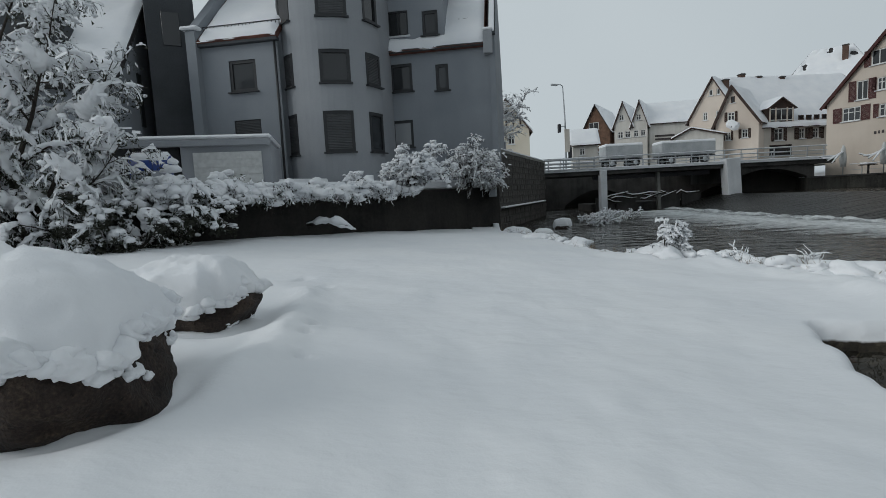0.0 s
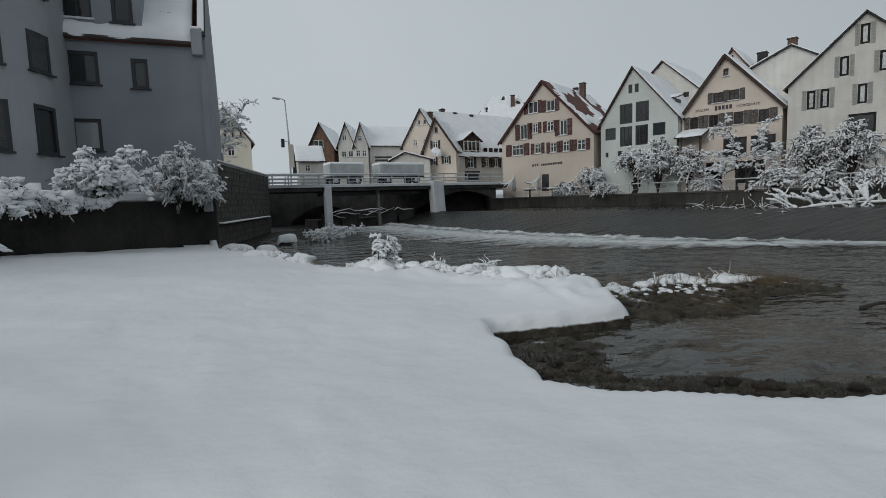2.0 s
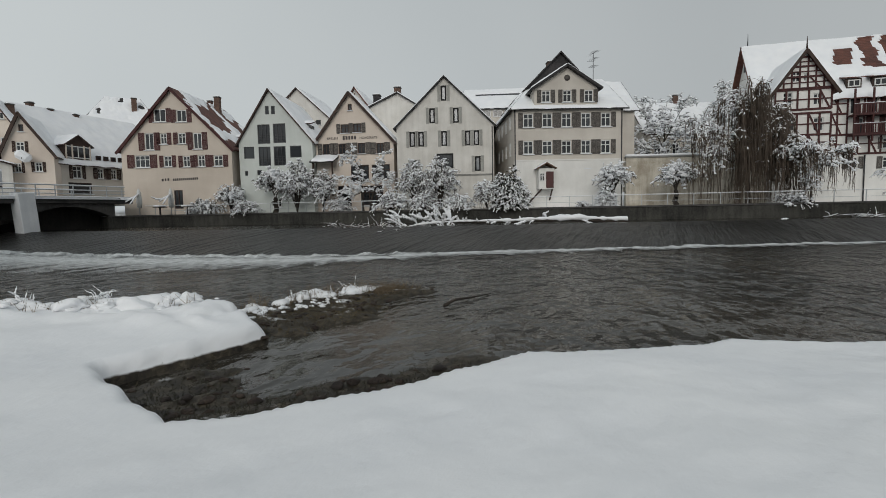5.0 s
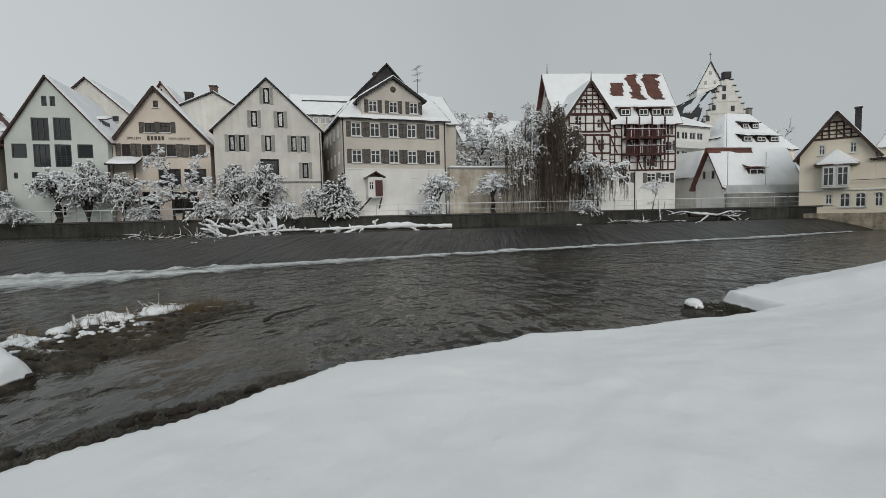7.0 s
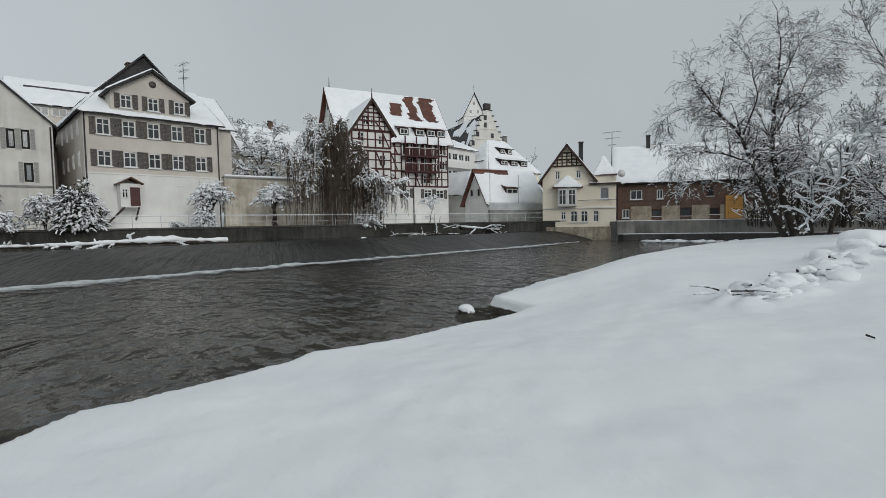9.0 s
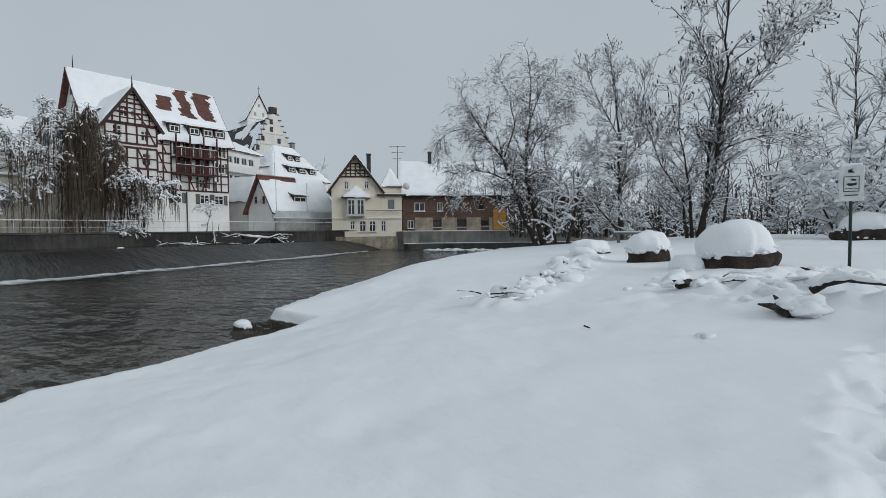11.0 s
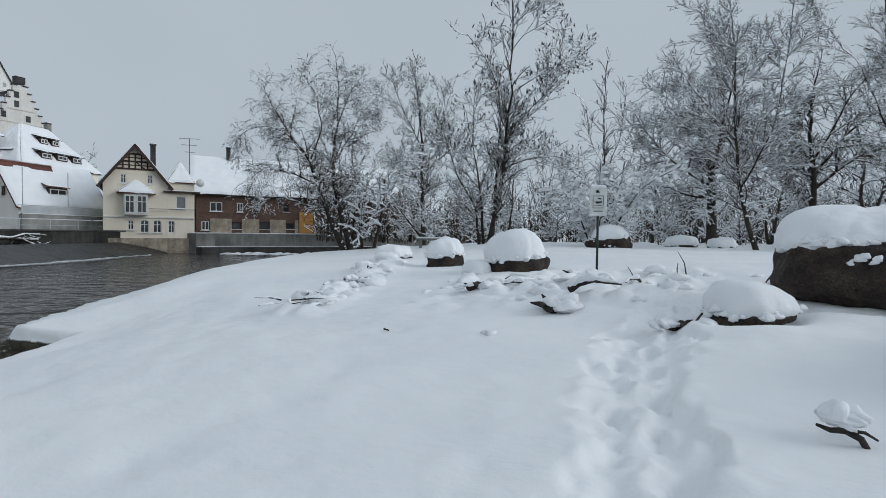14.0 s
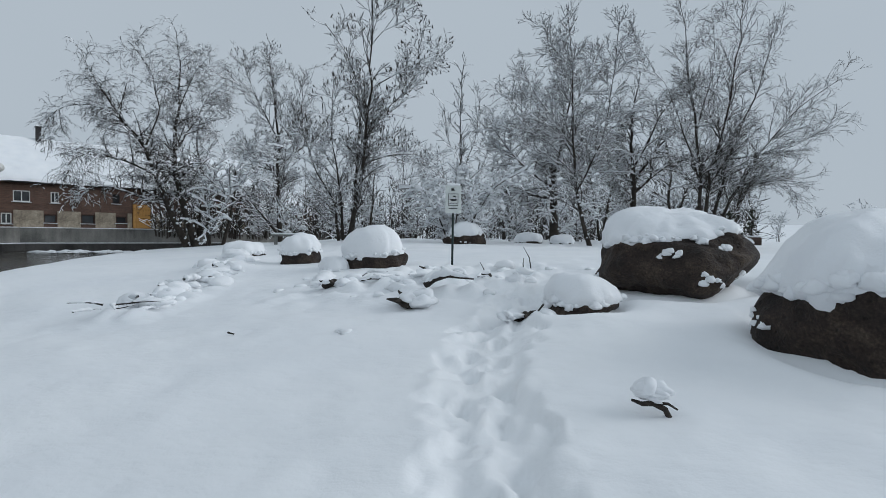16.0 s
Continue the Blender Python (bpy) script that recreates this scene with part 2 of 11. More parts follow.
def glass_material(name, col, rough=0.06):
    """A window pane in front of an unlit room: dark, with a mirror-like face and slight waviness."""
    m, n, l, p = nodes_of(name)
    tc = n.new("ShaderNodeTexCoord").outputs["Object"]
    oi = n.new("ShaderNodeObjectInfo")
    r = ramp_node(n, l, oi.outputs["Random"], [(0.0, tuple(c * 0.5 for c in col)), (1.0, tuple(c * 1.5 for c in col))])
    l.new(r.outputs["Color"], p.inputs["Base Color"])
    p.inputs["Roughness"].default_value = rough
    p.inputs["Specular IOR Level"].default_value = 0.7
    a = noise_node(n, l, 1.5, 2.0, tc)
    bn = bump_node(n, l, a.outputs["Fac"], 0.15, 0.02)
    l.new(bn.outputs["Normal"], p.inputs["Normal"])
    return m


def rock_material():
    """Dark brown conglomerate: mottled, with paler grains, darker patches, and pits both sunk and darkened in the
    colour.
    """
    m, n, l, p = nodes_of("boulder_rock")
    tc = n.new("ShaderNodeTexCoord").outputs["Object"]
    a = noise_node(n, l, 2.6, 6.0, tc, 0.65)
    r = ramp_node(n, l, a.outputs["Fac"], [(0.34, (0.012, 0.008, 0.0065)), (0.52, (0.036, 0.024, 0.018)), (0.7, (0.09, 0.066, 0.048))])
    gr = noise_node(n, l, 42.0, 3.0, tc, 0.6)
    g = ramp_node(n, l, gr.outputs["Fac"], [(0.35, (0.45, 0.42, 0.4)), (0.6, (1.0, 1.0, 1.0)), (0.74, (1.8, 1.7, 1.5))])
    mx = n.new("ShaderNodeMix")
    mx.data_type, mx.blend_type = "RGBA", "MULTIPLY"
    mx.inputs[0].default_value = 0.85
    l.new(r.outputs["Color"], mx.inputs[6])
    l.new(g.outputs["Color"], mx.inputs[7])
    vo = n.new("ShaderNodeTexVoronoi")
    vo.inputs["Scale"].default_value = 11.0
    l.new(tc, vo.inputs["Vector"])
    pit = ramp_node(n, l, vo.outputs["Distance"], [(0.08, (0.3, 0.3, 0.3)), (0.24, (1.0, 1.0, 1.0))])
    m2 = n.new("ShaderNodeMix")
    m2.data_type, m2.blend_type = "RGBA", "MULTIPLY"
    m2.inputs[0].default_value = 0.7
    l.new(mx.outputs[2], m2.inputs[6])
    l.new(pit.outputs["Color"], m2.inputs[7])
    l.new(m2.outputs[2], p.inputs["Base Color"])
    p.inputs["Roughness"].default_value = 0.88
    b1 = bump_node(n, l, pit.outputs["Color"], 0.7, 0.03)
    b2 = bump_node(n, l, a.outputs["Fac"], 0.9, 0.09, b1.outputs["Normal"])
    b3 = bump_node(n, l, gr.outputs["Fac"], 0.8, 0.012, b2.outputs["Normal"])
    l.new(b3.outputs["Normal"], p.inputs["Normal"])
    return m


SNOW = snow_material("snow")
SNOW_FAR = snow_material("roof_snow", 0.6)
GROUND = ground_material()
WATER = water_material("river_water", (0.016, 0.015, 0.012), (0.05, 0.045, 0.036), (-28, 0.8, 1.5), 0.08, 0.36, (8.0, 3.6, 0.0))
WEIR = water_material("weir_sheet", (0.012, 0.012, 0.011), (0.04, 0.039, 0.036), (-25, 0.35, 2.4), 0.38, 0.5)
FOAM = foam_material("foam", 0.44)
ROCK = rock_material()
ROCK_GREY = mottled("bank_stone", (0.016, 0.015, 0.014), (0.085, 0.078, 0.07), 1.2, 14.0, 0.9, 0.9, 0.04, vary=0.12)
BARK = mottled("bark", (0.013, 0.01, 0.008), (0.055, 0.045, 0.036), 4.0, 30.0, 0.95, 0.8, 0.02)
TWIG = mottled("twigs", (0.018, 0.015, 0.013), (0.06, 0.05, 0.042), 3.0, 20.0, 0.9, 0.0)
BRUSH = mottled("dead_brush", (0.022, 0.016, 0.012), (0.075, 0.056, 0.043), 3.0, 20.0, 0.9, 0.0)
WILLOW = mottled("willow_strands", (0.06, 0.045, 0.034), (0.17, 0.132, 0.1), 2.0, 20.0, 0.9, 0.0)
DRYTWIG = mottled("dry_stalks", (0.09, 0.065, 0.04), (0.28, 0.21, 0.13), 3.0, 20.0, 0.9, 0.0)
LEAF = mottled("evergreen_leaves", (0.012, 0.014, 0.01), (0.04, 0.042, 0.026), 3.0, 14.0, 0.8, 0.0)
STUBBLE = mottled("wet_stubble", (0.03, 0.024, 0.013), (0.17, 0.135, 0.075), 1.2, 9.0, 0.8, 0.0, spread=(0.25, 0.75))
GRASS = mottled("wet_grass", (0.01, 0.0105, 0.006), (0.06, 0.055, 0.032), 1.2, 9.0, 0.8, 0.0, spread=(0.25, 0.75))
MOSSY = mottled("mossy_quay_wall", (0.008, 0.0085, 0.007), (0.06, 0.058, 0.05), 0.5, 7.0, 0.85, 0.8, 0.04, 0.5)
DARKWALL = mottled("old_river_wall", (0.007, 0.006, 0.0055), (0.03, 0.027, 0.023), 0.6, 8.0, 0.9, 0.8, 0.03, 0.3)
CONCRETE = mottled("concrete", (0.13, 0.13, 0.12), (0.3, 0.3, 0.28), 0.7, 20.0, 0.9, 0.4, 0.01, 0.3)
CONCRETE_OLD = mottled("weathered_river_concrete", (0.1, 0.1, 0.093), (0.25, 0.243, 0.225), 0.5, 14.0, 0.9, 0.5, 0.015, 0.45)
CONCRETE_PALE = mottled("pale_concrete", (0.6, 0.62, 0.64), (0.76, 0.78, 0.8), 0.7, 20.0, 0.9, 0.3, 0.01, 0.3)
CONCRETE_DARK = mottled("dark_concrete", (0.025, 0.024, 0.023), (0.085, 0.081, 0.077), 0.6, 12.0, 0.75, 0.5, 0.02, 0.35)
STONEWALL = brick_material("stone_blocks", (0.04, 0.037, 0.033), (0.06, 0.055, 0.05), (0.03, 0.028, 0.025), 0.85, 0.42, 0.9)
PL_GREY = mottled("grey_plaster", (0.225, 0.245, 0.27), (0.29, 0.31, 0.335), 0.4, 22.0, 0.92, 0.25, 0.006, 0.12)
PL_GREY_L = mottled("pale_grey_plaster", (0.27, 0.285, 0.305), (0.335, 0.35, 0.37), 0.4, 22.0, 0.92, 0.25, 0.006, 0.12)
PL_SLATE = mottled("slate_cladding", (0.04, 0.045, 0.05), (0.075, 0.08, 0.088), 0.5, 16.0, 0.8, 0.3, 0.01, 0.1)
PL_CREAM = mottled("cream_plaster", (0.53, 0.46, 0.39), (0.63, 0.56, 0.485), 0.4, 20.0, 0.92, 0.25, 0.006, 0.15)
PL_YELLOW = mottled("pale_yellow_plaster", (0.7, 0.63, 0.51), (0.8, 0.74, 0.62), 0.4, 20.0, 0.92, 0.25, 0.006, 0.18)
PL_WHITE = mottled("white_plaster", (0.62, 0.61, 0.58), (0.78, 0.77, 0.74), 0.4, 20.0, 0.92, 0.25, 0.006, 0.2)
PL_OFFWHITE = mottled("weathered_white_plaster", (0.52, 0.5, 0.46), (0.7, 0.68, 0.64), 0.5, 18.0, 0.92, 0.3, 0.008, 0.4)
PL_SAGE = mottled("greenish_white_plaster", (0.5, 0.53, 0.5), (0.62, 0.65, 0.62), 0.4, 20.0, 0.92, 0.25, 0.006, 0.2)
PL_PINK = mottled("pale_beige_plaster", (0.58, 0.5, 0.43), (0.7, 0.62, 0.54), 0.4, 20.0, 0.92, 0.25, 0.006, 0.15)
PL_TAUPE = mottled("greyish_plaster", (0.5, 0.46, 0.41), (0.62, 0.58, 0.52), 0.4, 20.0, 0.92, 0.25, 0.006, 0.2)
PL_OLD = mottled("stained_garden_wall", (0.3, 0.26, 0.2), (0.62, 0.58, 0.5), 0.7, 12.0, 0.92, 0.5, 0.02, 0.5)
BRICK = brick_material("barn_brick", (0.17, 0.1, 0.075), (0.115, 0.07, 0.055), (0.16, 0.13, 0.1), 0.26, 0.085)
RUBBLE = mottled("rubble_plaster", (0.16, 0.13, 0.1), (0.45, 0.39, 0.3), 1.2, 10.0, 0.92, 0.6, 0.03, 0.4)
TILE_RED = tile_material("red_tiles", (0.05, 0.022, 0.018), (0.17, 0.065, 0.045))
TILE_BROWN = tile_material("brown_tiles", (0.025, 0.018, 0.016), (0.09, 0.05, 0.04))
TILE_DARK = tile_material("dark_tiles", (0.012, 0.012, 0.013), (0.05, 0.045, 0.045))
WOOD_DARK = mottled("dark_timber", (0.022, 0.014, 0.011), (0.075, 0.045, 0.035), 1.5, 25.0, 0.85, 0.4, 0.006)
WOOD_RED = mottled("oxblood_timber", (0.03, 0.01, 0.01), (0.085, 0.025, 0.023), 1.5, 25.0, 0.8, 0.4, 0.006)
WOOD_BROWN = mottled("brown_boards", (0.08, 0.045, 0.03), (0.2, 0.115, 0.075), 1.5, 25.0, 0.85, 0.4, 0.006)
SHUT_RED = mottled("red_shutter_paint", (0.045, 0.013, 0.013), (0.085, 0.024, 0.022), 2.0, 20.0, 0.6, 0.2, 0.004, vary=0.15)
SHUT_PALE = mottled("pale_shutter_paint", (0.26, 0.26, 0.24), (0.36, 0.355, 0.33), 2.0, 20.0, 0.65, 0.2, 0.004, vary=0.15)
SHUT_GREY = mottled("grey_shutter_paint", (0.05, 0.043, 0.038), (0.095, 0.084, 0.075), 2.0, 20.0, 0.65, 0.2, 0.004, vary=0.15)
FRAME_WHITE = plain("white_frame", (0.72, 0.72, 0.7), 0.5)
FRAME_BLACK = plain("black_frame", (0.01, 0.01, 0.01), 0.85)
FRAME_DARK = plain("anthracite_frame", (0.025, 0.027, 0.03), 0.45)
BLIND = mottled("dark_roller_blind", (0.05, 0.052, 0.055), (0.085, 0.088, 0.092), 1.0, 14.0, 0.6, 0.2, 0.004)
GLASS = glass_material("window_glass", (0.03, 0.033, 0.036))
GLASS_PALE = glass_material("pale_glass", (0.2, 0.21, 0.22), 0.12)
METAL = plain("galvanised_steel", (0.46, 0.48, 0.5), 0.5, 0.25)
METAL_DARK = plain("dark_steel", (0.05, 0.05, 0.055), 0.5, 0.6)
GREEN_POST = plain("dark_green_post", (0.015, 0.03, 0.028), 0.6, 0.2)
SIGN_WHITE = plain("sign_white", (0.74, 0.77, 0.74), 0.4)
SIGN_BLACK = plain("sign_black", (0.02, 0.02, 0.02), 0.5)
LETTER = plain("lettering", (0.06, 0.05, 0.05), 0.7)
TARP = mottled("grey_tarpaulin", (0.32, 0.34, 0.35), (0.5, 0.52, 0.53), 0.8, 12.0, 0.6, 0.4, 0.02)
BLUE = plain("blue_plastic", (0.012, 0.045, 0.24), 0.35)
RUBBER = plain("black_rubber", (0.02, 0.02, 0.02), 0.8)
GARAGE = plain("pale_sheet_door", (0.62, 0.63, 0.62), 0.5)
ORANGE = mottled("ochre_boards", (0.4, 0.2, 0.05), (0.6, 0.33, 0.1), 2.0, 20.0, 0.8, 0.3, 0.006)


# ---- building blocks ----
def mesh_of(name, verts, faces, mat, smooth=False):
    me = bpy.data.meshes.new(name)
    me.from_pydata([tuple(v) for v in verts], [], faces)
    me.materials.append(mat)
    if smooth:
        me.shade_smooth()
    me.update()
    return me


def fast_mesh(name, verts, tris, mat, smooth=False):
    """A mesh from numpy arrays of vertices (n,3) and faces (m,k)."""
    verts, tris = np.asarray(verts, np.float32), np.asarray(tris, np.int32)
    k = tris.shape[1]
    me = bpy.data.meshes.new(name)
    me.vertices.add(len(verts))
    me.vertices.foreach_set("co", verts.ravel())
    me.loops.add(tris.size)
    me.loops.foreach_set("vertex_index", tris.ravel())
    me.polygons.add(len(tris))
    me.polygons.foreach_set("loop_start", np.arange(0, tris.size, k, dtype=np.int32))
    me.materials.append(mat)
    me.update(calc_edges=True)
    me.validate()
    if smooth:
        me.shade_smooth()
    return me


def thing(name, m, label, category, group="", kind=""):
    ob = new(name)
    ob.matrix_basis = m
    ob.empty_display_size = 0.2
    return tagged(ob, label, category, group, kind)


# fine snow, twigs and leaves too small to be told apart one by one
JOINED = {"clumped_snow", "twig_snow", "strand_snow", "snow_rim", "clinging_snow", "crown", "leaves", "needles", "twigwork", "boughwork", "seed", "tangle", "stems", "frost"}


def put(name, me, parent=None, m=None, label="", kind=""):
    ob = new(name, me)
    if not kind and name in JOINED:
        kind = "stuff"
    if parent is not None:
        ob.parent = parent
    if m is not None:
        ob.matrix_basis = m
    if label or kind:
        tagged(ob, label, "", "", kind)
    return ob


BOXES = {}


def box_mesh(sx, sy, sz, mat, bevel=0.0, base=False):
    """A box of that size round the origin, or standing on it; its edges may be bevelled. Alike boxes share a mesh."""
    key = (round(sx, 3), round(sy, 3), round(sz, 3), mat.name, bevel, base)
    if key in BOXES:
        return BOXES[key]
    bm = bmesh.new()
    bmesh.ops.create_cube(bm, size=1.0)
    bmesh.ops.scale(bm, vec=(sx, sy, sz), verts=bm.verts)
    if base:
        bmesh.ops.translate(bm, vec=(0, 0, sz / 2), verts=bm.verts)
    if bevel:
        bmesh.ops.bevel(bm, geom=bm.edges[:], offset=bevel, segments=1, affect="EDGES")
    me = bpy.data.meshes.new("block")
    bm.to_mesh(me)
    bm.free()
    me.materials.append(mat)
    BOXES[key] = me
    return me


def box(name, parent, c, s, mat, bevel=0.0, rot=(0, 0, 0), label=""):
    return put(name, box_mesh(*s, mat, bevel), parent, pose(*c, *rot), label)


def tube_mesh(points, radii, mat, sides=8, name="tube"):
    """A bent round bar through the points."""
    P = [Vector(p) for p in points]
    vs, fs = [], []
    for i, p in enumerate(P):
        d = (P[min(i + 1, len(P) - 1)] - P[max(i - 1, 0)]).normalized()
        a = d.orthogonal().normalized() if i == 0 else (a - d * a.dot(d)).normalized()
        b = d.cross(a)
        r = radii[i] if hasattr(radii, "__len__") else radii
        for k in range(sides):
            t = 2 * math.pi * k / sides
            vs.append(p + a * (r * math.cos(t)) + b * (r * math.sin(t)))
    for i in range(len(P) - 1):
        for k in range(sides):
            k2 = (k + 1) % sides
            fs.append((i * sides + k, i * sides + k2, (i + 1) * sides + k2, (i + 1) * sides + k))
    fs.append(tuple(range(sides))[::-1])
    fs.append(tuple((len(P) - 1) * sides + k for k in range(sides)))
    return mesh_of(name, vs, fs, mat, True)


def prism_mesh(poly, y0, y1, mat, name="prism"):
    """The outline poly, of (x, z), drawn out from y0 to y1."""
    n = len(poly)
    vs = [(x, y0, z) for x, z in poly] + [(x, y1, z) for x, z in poly]
    fs = [tuple(range(n)), tuple(range(2 * n - 1, n - 1, -1))]
    fs += [(i, i + n, (i + 1) % n + n, (i + 1) % n) for i in range(n)]
    me = mesh_of(name, vs, fs, mat)
    bm = bmesh.new()
    bm.from_mesh(me)
    bmesh.ops.recalc_face_normals(bm, faces=bm.faces)
    bm.to_mesh(me)
    bm.free()
    return me


def lattice(ix, iy, seed):
    h = (ix.astype(np.int64) * 374761393 + iy.astype(np.int64) * 668265263 + seed * 974634777) & 0xFFFFFFFF
    h = ((h ^ (h >> 13)) * 1274126177) & 0xFFFFFFFF
    return ((h ^ (h >> 16)) & 0xFFFF) / 65535.0


def vnoise(x, y, seed=0):
    """Smooth value noise, -1 to 1, on arrays."""
    x, y = np.asarray(x, float), np.asarray(y, float)
    ix, iy = np.floor(x), np.floor(y)
    fx, fy = x - ix, y - iy
    fx, fy = fx * fx * (3 - 2 * fx), fy * fy * (3 - 2 * fy)
    ix, iy = ix.astype(np.int64), iy.astype(np.int64)
    a, b = lattice(ix, iy, seed), lattice(ix + 1, iy, seed)
    c, d = lattice(ix, iy + 1, seed), lattice(ix + 1, iy + 1, seed)
    return 2 * (a + (b - a) * fx + (c - a) * fy + (a - b - c + d) * fx * fy) - 1


def fbm(x, y, octaves=4, seed=0):
    s, amp = 0.0, 1.0
    for k in range(octaves):
        s = s + amp * vnoise(np.asarray(x) * 2**k, np.asarray(y) * 2**k, seed + k)
        amp *= 0.5
    return s


def smooth(a, b, x):
    t = np.clip((x - a) / (b - a), 0, 1)
    return t * t * (3 - 2 * t)


# ---- terrain ----
SHORE = [(2.9, 27), (4.2, 21.5), (4.9, 17.2), (5.2, 14.6), (6.3, 12.7), (7.2, 10.9), (8.2, 8.9), (8.5, 7.4), (8.2, 6.5), (7.75, 5.6), (6.2, 5.85),
         (5.1, 6.2), (4.85, 5.3), (4.45, 4.45), (4.15, 3.65), (4.4, 3.2), (5.0, 2.75), (5.6, 2.2), (6.6, 1.55), (7.6, 0.9), (8.45, -0.7), (9.1, -1.8), (9.7, -3.5),
         (10.25, -4.85), (10.6, -5.95), (11.15, -6.75), (11.6, -7.05), (12.5, -6.95), (13.2, -6.75), (14.9, -8.8), (16.0, -10.3), (18.2, -13.7), (20.0, -16.6), (22.2, -21.5), (24.0, -27), (24.6, -34), (20, -45), (8, -60), (-20, -85), (-300, -200)]
LAND = SHORE + [(-300, 300), (9, 300), (9, 46), (3.2, 30)]
YARD = [(-30, 2), (-14, 10.5), (-8.5, 15.5), (3.2, 30), (9, 46), (9, 300), (-300, 300), (-300, 2)]
EAST = [(36.5, 300), (36.5, 46.5), (40, 37), (43, 20), (45.8, 3), (49, -13), (51.5, -24), (52, -31), (48.5, -40), (47.2, -41.5), (26, -68), (-40, -130), (-300, -300), (400, -300), (400, 300)]


def to_lines(x, y, pts, closed=False):
    """The distance of every (x, y) from a line of points."""
    best = np.full(np.shape(x), 1e9)
    for (ax, ay), (bx, by) in zip(pts, pts[1:] + ([pts[0]] if closed else [])):
        dx, dy = bx - ax, by - ay
        t = np.clip(((x - ax) * dx + (y - ay) * dy) / (dx * dx + dy * dy), 0, 1)
        best = np.minimum(best, np.hypot(x - ax - t * dx, y - ay - t * dy))
    return best


def inside(x, y, pts):
    res = np.zeros(np.shape(x), bool)
    for (ax, ay), (bx, by) in zip(pts, pts[1:] + [pts[0]]):
        if ay == by:
            continue
        res ^= ((ay > y) != (by > y)) & (x < (bx - ax) * (y - ay) / (by - ay) + ax)
    return res


